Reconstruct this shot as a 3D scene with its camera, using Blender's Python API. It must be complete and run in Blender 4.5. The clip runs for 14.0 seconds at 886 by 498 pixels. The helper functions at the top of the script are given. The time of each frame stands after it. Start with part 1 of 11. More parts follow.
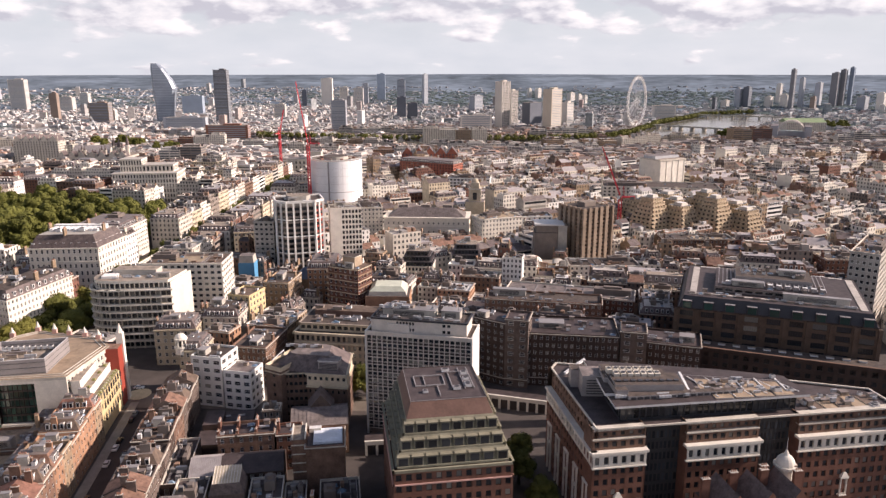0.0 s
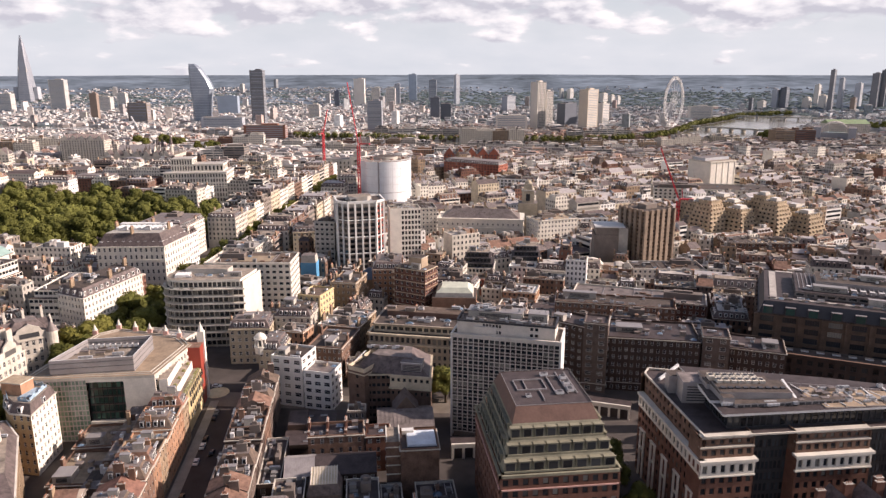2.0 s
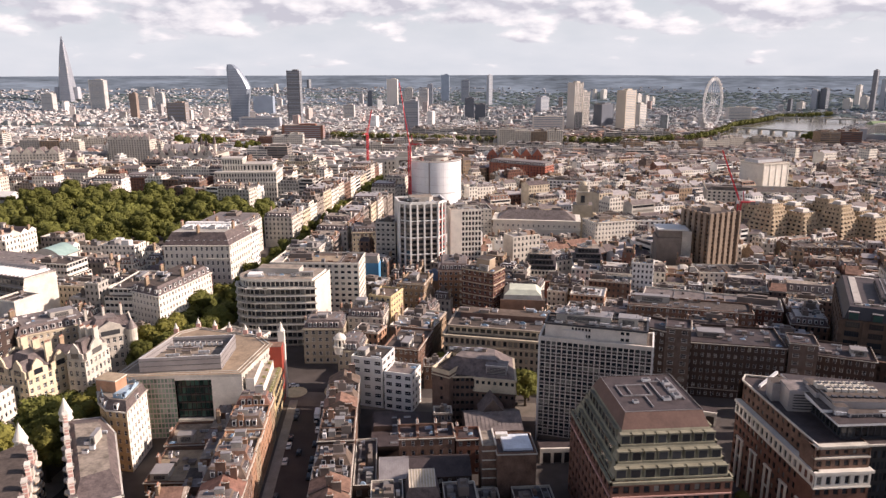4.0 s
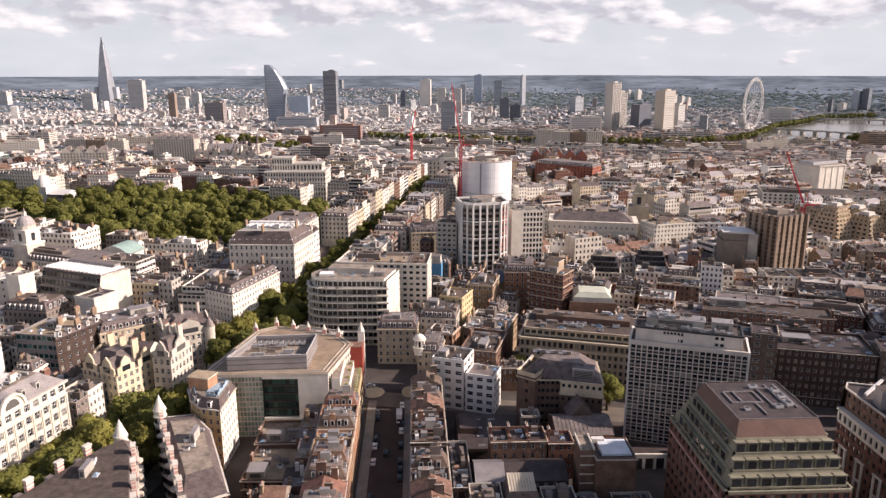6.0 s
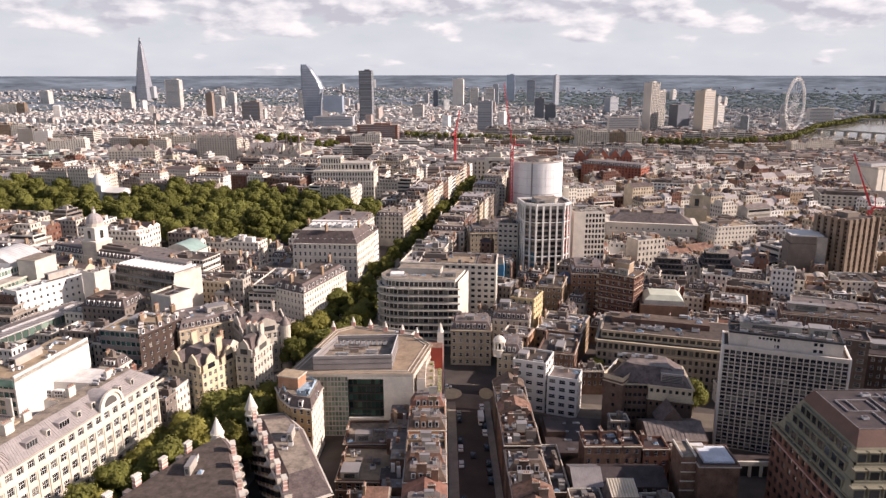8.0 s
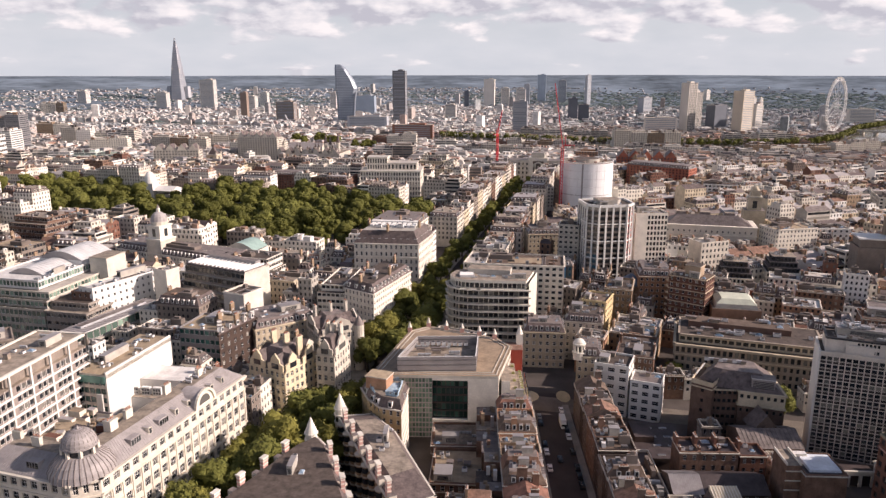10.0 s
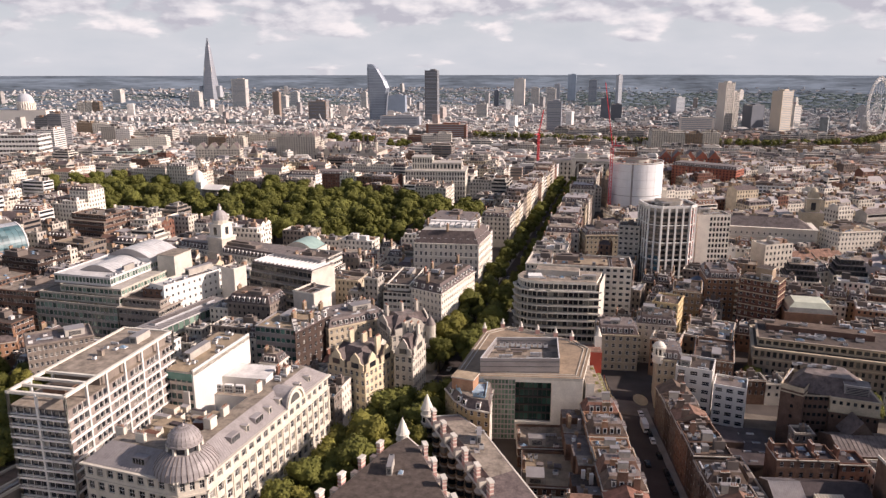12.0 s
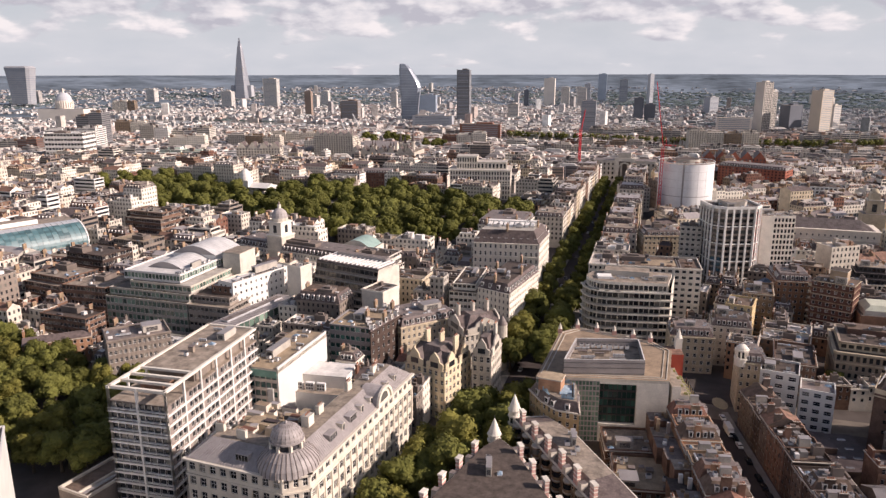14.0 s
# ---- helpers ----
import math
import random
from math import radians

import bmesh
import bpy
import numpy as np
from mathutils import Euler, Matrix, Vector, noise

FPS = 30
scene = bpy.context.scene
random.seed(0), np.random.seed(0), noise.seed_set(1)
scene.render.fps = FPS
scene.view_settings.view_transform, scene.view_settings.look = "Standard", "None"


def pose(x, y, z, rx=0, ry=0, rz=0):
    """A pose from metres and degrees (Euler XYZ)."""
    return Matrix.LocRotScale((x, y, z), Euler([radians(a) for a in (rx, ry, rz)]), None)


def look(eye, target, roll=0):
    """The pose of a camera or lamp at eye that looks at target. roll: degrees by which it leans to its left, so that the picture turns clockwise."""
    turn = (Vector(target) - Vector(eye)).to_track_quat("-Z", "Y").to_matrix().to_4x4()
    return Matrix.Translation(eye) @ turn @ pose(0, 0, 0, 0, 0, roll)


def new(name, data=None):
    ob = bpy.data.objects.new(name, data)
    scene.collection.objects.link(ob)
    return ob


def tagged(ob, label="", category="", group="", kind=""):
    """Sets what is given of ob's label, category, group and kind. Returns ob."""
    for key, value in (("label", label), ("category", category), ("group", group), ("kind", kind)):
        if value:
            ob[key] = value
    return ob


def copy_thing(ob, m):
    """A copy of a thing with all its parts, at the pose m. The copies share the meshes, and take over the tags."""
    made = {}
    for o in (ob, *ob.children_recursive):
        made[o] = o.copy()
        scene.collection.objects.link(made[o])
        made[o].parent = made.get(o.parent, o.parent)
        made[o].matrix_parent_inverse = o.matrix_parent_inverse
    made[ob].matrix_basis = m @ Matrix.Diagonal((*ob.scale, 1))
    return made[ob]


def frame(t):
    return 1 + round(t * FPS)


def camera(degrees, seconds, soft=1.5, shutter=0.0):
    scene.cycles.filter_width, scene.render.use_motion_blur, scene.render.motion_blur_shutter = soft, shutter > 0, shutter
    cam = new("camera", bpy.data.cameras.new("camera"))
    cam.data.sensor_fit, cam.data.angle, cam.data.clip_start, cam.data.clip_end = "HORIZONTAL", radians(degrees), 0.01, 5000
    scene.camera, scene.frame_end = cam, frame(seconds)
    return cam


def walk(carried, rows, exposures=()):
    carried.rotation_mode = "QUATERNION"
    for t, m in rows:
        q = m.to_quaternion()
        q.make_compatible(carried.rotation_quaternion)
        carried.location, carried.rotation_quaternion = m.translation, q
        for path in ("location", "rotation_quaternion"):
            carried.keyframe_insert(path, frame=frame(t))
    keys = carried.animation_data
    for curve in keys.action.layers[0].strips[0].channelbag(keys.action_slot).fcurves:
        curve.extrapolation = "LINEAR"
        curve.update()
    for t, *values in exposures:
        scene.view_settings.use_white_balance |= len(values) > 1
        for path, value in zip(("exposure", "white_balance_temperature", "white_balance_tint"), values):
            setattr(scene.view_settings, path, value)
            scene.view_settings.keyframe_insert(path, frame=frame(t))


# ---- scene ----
# ---------------------------------------------------------------- camera
cam = camera(63.2, 14.0, soft=1.4)
METRES, EYE, TILT, LEAN, TURN = 162.0, 137.0, 0.45, 0.0, -8.6
ROWS = [
    (0.0, 0.0, 0.0, 0.0, -0.01, -14.47, 0.06),
    (0.5, -0.0356, 0.003, 0.0002, 0.48, -14.46, 0.06),
    (1.0, -0.0715, 0.0055, 0.0005, 0.98, -14.45, 0.06),
    (1.5, -0.107, 0.0079, 0.0007, 1.51, -14.44, 0.06),
    (2.0, -0.1426, 0.0098, 0.0009, 2.04, -14.44, 0.08),
    (2.5, -0.1783, 0.0112, 0.0013, 2.58, -14.44, 0.07),
    (3.0, -0.214, 0.0126, 0.0015, 3.11, -14.43, 0.08),
    (5.5, -0.393, 0.0126, 0.0015, 5.77, -14.38, 0.1),
    (6.0, -0.4286, 0.0117, 0.0015, 6.31, -14.38, 0.12),
    (6.5, -0.4641, 0.0105, 0.0016, 6.84, -14.38, 0.13),
    (7.0, -0.4997, 0.0089, 0.0017, 7.37, -14.39, 0.14),
    (7.5, -0.5353, 0.0068, 0.002, 7.9, -14.39, 0.15),
    (8.0, -0.5713, 0.0046, 0.0023, 8.44, -14.4, 0.14),
    (10.5, -0.7508, -0.0125, 0.003, 10.89, -14.4, 0.16),
    (11.0, -0.786, -0.0171, 0.0035, 11.36, -14.41, 0.17),
    (11.5, -0.8211, -0.0215, 0.003, 11.83, -14.4, 0.18),
    (12.0, -0.8563, -0.0265, 0.0022, 12.31, -14.41, 0.18),
    (12.5, -0.8915, -0.0315, 0.0014, 12.78, -14.41, 0.18),
    (13.0, -0.9263, -0.0368, 0.0005, 13.26, -14.42, 0.19),
    (13.5, -0.9609, -0.043, 0.0003, 13.73, -14.43, 0.2),
    (14.0, -0.9957, -0.0491, -0.0009, 14.2, -14.43, 0.21),
]
walk(cam, [(t, pose(0, 0, EYE, TILT, LEAN, TURN) @ pose(METRES * x, METRES * y, METRES * z, 90 + pitch, roll, yaw)) for t, x, y, z, yaw, pitch, roll in ROWS],
     exposures=[(0.0, 0.34, 6500, 22.5), (7.0, 0.29, 6500, 22.5), (14.0, 0.09, 6500, 22.5)])

# ---------------------------------------------------------------- sky and sun
SUN_TO = Vector((0.985, -0.08, 0.53)).normalized()


def link(tree, a, b):
    tree.links.new(a, b)


def build_world():
    world = bpy.data.worlds.new("world")
    scene.world = world
    world.use_nodes = True
    tree = world.node_tree
    nodes = tree.nodes
    nodes.clear()

    def node(kind):
        return nodes.new(kind)

    def maths(op, a, b=None):
        n = node("ShaderNodeMath")
        n.operation = op
        for i, v in enumerate((a, b)):
            if v is None:
                continue
            if isinstance(v, (int, float)):
                n.inputs[i].default_value = v
            else:
                link(tree, v, n.inputs[i])
        return n.outputs[0]

    out = node("ShaderNodeOutputWorld")
    sky = node("ShaderNodeTexSky")
    sky.sky_type, sky.sun_disc = "NISHITA", False
    sky.sun_elevation = math.asin(SUN_TO.z)
    sky.sun_rotation = math.atan2(SUN_TO.x, SUN_TO.y)
    sky.air_density, sky.dust_density = 1.0, 1.6
    coord = node("ShaderNodeTexCoord")
    split = node("ShaderNodeSeparateXYZ")
    link(tree, coord.outputs["Generated"], split.inputs[0])
    up = maths("MAXIMUM", split.outputs[2], 0.0)
    turn = maths("ARCTAN2", split.outputs[0], split.outputs[1])
    place = node("ShaderNodeCombineXYZ")
    across = maths("MULTIPLY", turn, 11.0)
    height = maths("MULTIPLY", maths("POWER", up, 0.8), 19.0)
    link(tree, across, place.inputs[0])
    link(tree, height, place.inputs[1])
    big = node("ShaderNodeTexNoise")
    big.inputs["Scale"].default_value = 1.0
    big.inputs["Detail"].default_value = 10.0
    big.inputs["Roughness"].default_value = 0.5
    big.inputs["Distortion"].default_value = 0.0
    link(tree, place.outputs[0], big.inputs["Vector"])
    above = node("ShaderNodeTexNoise")
    for k in ("Scale", "Detail", "Roughness", "Distortion"):
        above.inputs[k].default_value = big.inputs[k].default_value
    raised = node("ShaderNodeCombineXYZ")
    link(tree, maths("ADD", across, 0.12), raised.inputs[0])
    link(tree, maths("ADD", height, 0.20), raised.inputs[1])
    link(tree, raised.outputs[0], above.inputs["Vector"])

    def span(value, a, b, c, d):
        n = node("ShaderNodeMapRange")
        for k, v in (("From Min", a), ("From Max", b), ("To Min", c), ("To Max", d)):
            n.inputs[k].default_value = v
        link(tree, value, n.inputs["Value"])
        return n.outputs[0]

    def blend(fac, a, b):
        n = node("ShaderNodeMixRGB")
        for i, v in enumerate((fac, a, b)):
            if isinstance(v, tuple):
                n.inputs[i].default_value = v
            else:
                link(tree, v, n.inputs[i])
        return n.outputs[0]

    def ramp(value, stops):
        n = node("ShaderNodeValToRGB")
        e = n.color_ramp.elements
        while len(e) < len(stops):
            e.new(0.5)
        for i, (at, v) in enumerate(stops):
            e[i].position, e[i].color = at, (v if isinstance(v, tuple) else (v, v, v, 1))
        link(tree, value, n.inputs[0])
        return n.outputs[0]

    # cumulus above four degrees, a pale veil below, broken cloud and blue overhead
    cover = maths("ADD", span(up, 0.030, 0.070, -0.12, 0.13), span(up, 0.16, 0.45, 0.0, -0.22))
    puff = node("ShaderNodeTexVoronoi")
    puff.feature = "SMOOTH_F1"
    puff.inputs["Scale"].default_value = 2.2
    puff.inputs["Smoothness"].default_value = 0.6
    link(tree, place.outputs[0], puff.inputs["Vector"])
    dens = maths("ADD", maths("ADD", big.outputs["Fac"], span(puff.outputs["Distance"], 0.1, 0.7, 0.07, -0.07)), cover)
    mask = ramp(dens, ((0.475, 0.0), (0.565, 1.0)))
    under = maths("ADD", maths("SUBTRACT", above.outputs["Fac"], big.outputs["Fac"]), 0.5)
    body = ramp(under, ((0.37, (0.84, 0.83, 0.79, 1)), (0.47, (0.665, 0.685, 0.68, 1)), (0.56, (0.47, 0.49, 0.52, 1))))
    dim = node("ShaderNodeMixRGB")
    dim.blend_type = "MULTIPLY"
    dim.inputs[0].default_value = 1.0
    dim.inputs[2].default_value = (0.085, 0.085, 0.085, 1)
    link(tree, sky.outputs[0], dim.inputs[1])
    clear = blend(span(up, 0.03, 0.32, 0.9, 0.0), dim.outputs[0], (0.575, 0.635, 0.655, 1))
    thin = blend(span(big.outputs["Fac"], 0.35, 0.7, 0.0, 0.5), clear, (0.67, 0.70, 0.69, 1))
    low = blend(span(up, 0.10, 0.2, 1.0, 0.0), clear, thin)
    mix = node("ShaderNodeMixRGB")
    link(tree, mask, mix.inputs[0])
    link(tree, low, mix.inputs[1])
    link(tree, body, mix.inputs[2])
    back = node("ShaderNodeBackground")
    back.inputs["Strength"].default_value = SKY
    link(tree, mix.outputs[0], back.inputs["Color"])
    link(tree, back.outputs[0], out.inputs[0])


SKY = 1.0
build_world()
lamp = bpy.data.lights.new("sun", "SUN")
lamp.energy, lamp.angle, lamp.color = 5.6, radians(0.6), (1.0, 0.885, 0.755)
new("sun", lamp).matrix_world = look(SUN_TO * 50, (0, 0, 0))

# ---------------------------------------------------------------- materials
MATS = {}


def material(name, rgb, rough=0.85, vary=0.22, size=6.0, each=0.10, metal=0.0, island=0.0, bump=0.0, fine=0.6, spec=0.3):
    """A surface with stains at two scales and a small shift from object to object."""
    m = bpy.data.materials.new(name)
    MATS[name] = m
    m.use_nodes = True
    tree = m.node_tree
    nodes = tree.nodes
    bsdf = nodes["Principled BSDF"]
    bsdf.inputs["Roughness"].default_value = rough
    bsdf.inputs["Metallic"].default_value = metal
    bsdf.inputs["Specular IOR Level"].default_value = spec
    geo = nodes.new("ShaderNodeNewGeometry")
    broad, grain = nodes.new("ShaderNodeTexNoise"), nodes.new("ShaderNodeTexNoise")
    for n, scale in ((broad, 1.0 / size), (grain, 1.0 / fine)):
        n.inputs["Scale"].default_value = scale
        n.inputs["Detail"].default_value = 4.0
        tree.links.new(geo.outputs["Position"], n.inputs["Vector"])
    add = nodes.new("ShaderNodeMath")
    add.operation = "MULTIPLY_ADD"
    add.inputs[1].default_value = 0.6
    tree.links.new(grain.outputs["Fac"], add.inputs[0])
    tree.links.new(broad.outputs["Fac"], add.inputs[2])
    rng_node = nodes.new("ShaderNodeMapRange")
    rng_node.inputs["From Min"].default_value = 0.55
    rng_node.inputs["From Max"].default_value = 1.05
    rng_node.inputs["To Min"].default_value = 1.0 - vary
    rng_node.inputs["To Max"].default_value = 1.0 + vary
    tree.links.new(add.outputs[0], rng_node.inputs["Value"])
    info = nodes.new("ShaderNodeObjectInfo")
    shift = nodes.new("ShaderNodeMapRange")
    shift.inputs["To Min"].default_value = 1.0 - (island or each)
    shift.inputs["To Max"].default_value = 1.0 + (island or each)
    tree.links.new(geo.outputs["Random Per Island"] if island else info.outputs["Random"], shift.inputs["Value"])
    product = nodes.new("ShaderNodeMath")
    product.operation = "MULTIPLY"
    tree.links.new(rng_node.outputs[0], product.inputs[0])
    tree.links.new(shift.outputs[0], product.inputs[1])
    tint = nodes.new("ShaderNodeVectorMath")
    tint.operation = "SCALE"
    tint.inputs[0].default_value = rgb
    tree.links.new(product.outputs[0], tint.inputs["Scale"])
    tree.links.new(tint.outputs[0], bsdf.inputs["Base Color"])
    if bump:
        b = nodes.new("ShaderNodeBump")
        b.inputs["Strength"].default_value = bump
        b.inputs["Distance"].default_value = 0.1
        tree.links.new(grain.outputs["Fac"], b.inputs["Height"])
        tree.links.new(b.outputs[0], bsdf.inputs["Normal"])
    return m


def glass(name, dark, pale, share, rough=0.12):
    """Window glass from outside: dark room behind, some panes with blinds."""
    m = bpy.data.materials.new(name)
    MATS[name] = m
    m.use_nodes = True
    tree = m.node_tree
    nodes = tree.nodes
    bsdf = nodes["Principled BSDF"]
    bsdf.inputs["Roughness"].default_value = rough
    bsdf.inputs["Specular IOR Level"].default_value = 0.6
    geo = nodes.new("ShaderNodeNewGeometry")
    info = nodes.new("ShaderNodeObjectInfo")
    add = nodes.new("ShaderNodeMath")
    add.operation = "ADD"
    frac = nodes.new("ShaderNodeMath")
    frac.operation = "FRACT"
    tree.links.new(geo.outputs["Random Per Island"], add.inputs[0])
    tree.links.new(info.outputs["Random"], add.inputs[1])
    tree.links.new(add.outputs[0], frac.inputs[0])
    ramp = nodes.new("ShaderNodeValToRGB")
    e = ramp.color_ramp.elements
    e[0].position, e[0].color = 0.0, (*dark, 1)
    e[1].position, e[1].color = 1.0, (*pale, 1)
    mid = ramp.color_ramp.elements.new(1.0 - share)
    mid.color = (*[c * 1.8 for c in dark], 1)
    tree.links.new(frac.outputs[0], ramp.inputs[0])
    tree.links.new(ramp.outputs[0], bsdf.inputs["Base Color"])
    return m


def palette(name, colours, rough=0.85):
    """Many small things in one mesh, each island its own colour."""
    m = bpy.data.materials.new(name)
    MATS[name] = m
    m.use_nodes = True
    tree = m.node_tree
    nodes = tree.nodes
    bsdf = nodes["Principled BSDF"]
    bsdf.inputs["Roughness"].default_value = rough
    bsdf.inputs["Specular IOR Level"].default_value = 0.2
    geo = nodes.new("ShaderNodeNewGeometry")
    ramp = nodes.new("ShaderNodeValToRGB")
    ramp.color_ramp.interpolation = "CONSTANT"
    e = ramp.color_ramp.elements
    while len(e) < len(colours):
        e.new(0.5)
    for i, c in enumerate(colours):
        e[i].position = i / len(colours)
        e[i].color = (*c, 1)
    tree.links.new(geo.outputs["Random Per Island"], ramp.inputs[0])
    n = nodes.new("ShaderNodeTexNoise")
    n.inputs["Scale"].default_value = 0.12
    n.inputs["Detail"].default_value = 5.0
    tree.links.new(geo.outputs["Position"], n.inputs["Vector"])
    v = nodes.new("ShaderNodeMapRange")
    v.inputs["From Min"].default_value, v.inputs["From Max"].default_value = 0.3, 0.7
    v.inputs["To Min"].default_value, v.inputs["To Max"].default_value = 0.75, 1.2
    tree.links.new(n.outputs["Fac"], v.inputs["Value"])
    s = nodes.new("ShaderNodeVectorMath")
    s.operation = "SCALE"
    tree.links.new(ramp.outputs[0], s.inputs[0])
    tree.links.new(v.outputs[0], s.inputs["Scale"])
    tree.links.new(s.outputs[0], bsdf.inputs["Base Color"])
    return m


material("stone", (0.56, 0.51, 0.43), size=5)
material("stone_white", (0.70, 0.65, 0.56), size=6, vary=0.14)
material("stone_cream", (0.52, 0.44, 0.32), size=5)
material("stucco", (0.66, 0.61, 0.53), size=4, vary=0.15)
material("lead_pale", (0.35, 0.318, 0.305), size=3, vary=0.18, rough=0.5)
material("stone_warm", (0.70, 0.635, 0.53), size=6, vary=0.14)
material("ochre", (0.47, 0.345, 0.185), size=4, vary=0.2)
material("blue_net", (0.34, 0.46, 0.55), size=2, vary=0.3, rough=0.8, fine=0.3)
material("stone_gold", (0.62, 0.52, 0.36), size=5, vary=0.2)
material("render_yellow", (0.55, 0.43, 0.24), size=4, vary=0.12)
material("brick_stock", (0.28, 0.20, 0.13), size=3, vary=0.38)
material("concrete_warm", (0.37, 0.305, 0.235), size=5)
material("brick_brown", (0.175, 0.105, 0.074), size=3, vary=0.38)
material("brick_red", (0.175, 0.084, 0.058), size=3, vary=0.22)
material("terracotta", (0.36, 0.125, 0.08), size=4, vary=0.25)
material("brick_orange", (0.36, 0.205, 0.125), size=3, vary=0.2)
material("brick_pink", (0.55, 0.33, 0.28), size=3, vary=0.15)
material("brick_grey", (0.135, 0.103, 0.086), size=3, vary=0.3)
material("brick_dark", (0.068, 0.046, 0.037), size=4, vary=0.25)
material("red_paint", (0.30, 0.055, 0.035), vary=0.1, rough=0.6)
material("concrete", (0.42, 0.39, 0.34), size=5)
material("concrete_dark", (0.24, 0.20, 0.168), size=5)
material("concrete_lime", (0.25, 0.232, 0.165), size=4)
material("white_panel", (0.76, 0.735, 0.685), size=8, vary=0.08, rough=0.6)
material("blue_panel", (0.10, 0.30, 0.50), vary=0.1, rough=0.6)
material("sheeting", (0.83, 0.83, 0.82), size=9, vary=0.06, rough=0.55, bump=0.2, fine=3.0)
material("felt", (0.088, 0.069, 0.058), size=2.2, vary=0.4, fine=0.9)
material("felt_brown", (0.135, 0.098, 0.075), size=2.2, vary=0.4, fine=0.9)
material("sedum", (0.20, 0.19, 0.075), size=2, vary=0.4, fine=0.5)
material("spandrel", (0.060, 0.046, 0.042), size=4, vary=0.15, rough=0.5)
material("roof_pale", (0.44, 0.40, 0.355), size=5, vary=0.25, fine=1.2)
material("roof_white", (0.60, 0.58, 0.55), size=5, vary=0.2, fine=1.2)
material("concrete_tan", (0.41, 0.315, 0.22), size=5)
material("concrete_brown", (0.20, 0.138, 0.096), size=5)
material("felt_light", (0.27, 0.224, 0.178), size=3, vary=0.45, fine=0.9)
material("roof_tan", (0.30, 0.225, 0.155), size=4, vary=0.3, fine=0.8)
material("gravel", (0.36, 0.28, 0.19), size=3, vary=0.3, fine=0.3, bump=0.3)
material("slate", (0.128, 0.100, 0.092), size=2, vary=0.45, rough=0.6)
material("slate_green", (0.30, 0.42, 0.38), size=4, vary=0.15, rough=0.6)
material("lead", (0.186, 0.154, 0.139), size=2.5, vary=0.4, rough=0.55)
material("zinc", (0.48, 0.49, 0.50), size=4, vary=0.15, rough=0.45, metal=0.2)
material("tile_red", (0.23, 0.118, 0.086), size=2, vary=0.4)
material("tile_brown", (0.205, 0.12, 0.086), size=2, vary=0.45)
material("copper_brown", (0.145, 0.084, 0.064), size=4, vary=0.2, rough=0.6)
material("metal_grey", (0.35, 0.325, 0.315), vary=0.15, rough=0.5, metal=0.3)
material("metal_white", (0.66, 0.65, 0.63), vary=0.1, rough=0.5)
material("metal_dark", (0.05, 0.05, 0.055), vary=0.2, rough=0.5)
material("crane_red", (0.62, 0.06, 0.07), vary=0.1, rough=0.5)
material("pot", (0.40, 0.20, 0.13), vary=0.2)
material("frame_white", (0.76, 0.74, 0.70), vary=0.08, rough=0.6)
material("frame_dark", (0.05, 0.05, 0.05), vary=0.1, rough=0.5)
material("asphalt", (0.062, 0.050, 0.047), size=7, vary=0.25, bump=0.1)
material("paving", (0.26, 0.24, 0.21), size=4, vary=0.2)
material("paving_yellow", (0.58, 0.48, 0.30), size=3, vary=0.18)
# paler copy of earth for far streets, with haze mixed into the colour
material("hazed_town_ground", (0.19, 0.175, 0.16), size=60, vary=0.35, fine=8)
material("earth", (0.080, 0.067, 0.060), size=40, vary=0.35, fine=6)
material("water", (0.17, 0.155, 0.125), rough=0.16, vary=0.10, size=60, fine=8, bump=0.05, spec=0.5)
material("bark", (0.07, 0.055, 0.04), vary=0.2)
material("leaf", (0.122, 0.125, 0.032), size=7, vary=0.28, each=0.22, rough=0.75, fine=2.5, spec=0.1)
material("leaf_yellow", (0.158, 0.148, 0.036), size=5, vary=0.28, each=0.18, rough=0.75, fine=1.5, spec=0.1)
# woods are lightened towards blue; distance haze sits in this base colour
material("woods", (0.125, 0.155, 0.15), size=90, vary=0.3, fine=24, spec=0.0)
# white panel tinted warm and darker for the slab front's look in shade
material("panel_warm", (0.68, 0.61, 0.53), size=5, vary=0.14, rough=0.6)
material("roof_dark", (0.068, 0.052, 0.050), size=3, vary=0.35, rough=0.6)
material("brick_pier", (0.115, 0.078, 0.056), size=3, vary=0.28)
material("brick_panel", (0.27, 0.225, 0.20), size=3, vary=0.2)
material("glass_green", (0.13, 0.30, 0.25), size=3, vary=0.15, rough=0.2, spec=0.5)
material("silver_deck", (0.66, 0.70, 0.74), size=3, vary=0.15, rough=0.4)
# asphalt lightened to stand in for sunlight on the main street
material("road_sun_tint", (0.155, 0.132, 0.108), size=6, vary=0.25, bump=0.1)
material("rubber", (0.02, 0.02, 0.02), vary=0.1)
material("car_white", (0.75, 0.75, 0.74), rough=0.3, vary=0.04, spec=0.5)
material("car_black", (0.02, 0.02, 0.022), rough=0.25, vary=0.05, spec=0.5)
material("car_grey", (0.20, 0.21, 0.22), rough=0.3, vary=0.05, spec=0.5)
material("car_red", (0.42, 0.04, 0.03), rough=0.3, vary=0.05, spec=0.5)
glass("pane", (0.018, 0.020, 0.024), (0.30, 0.28, 0.24), 0.25)
glass("pane_teal", (0.010, 0.042, 0.038), (0.10, 0.24, 0.20), 0.35, 0.08)
glass("pane_deep", (0.010, 0.028, 0.022), (0.065, 0.14, 0.105), 0.4, 0.08)
glass("pane_green", (0.075, 0.125, 0.095), (0.22, 0.30, 0.235), 0.5, 0.1)
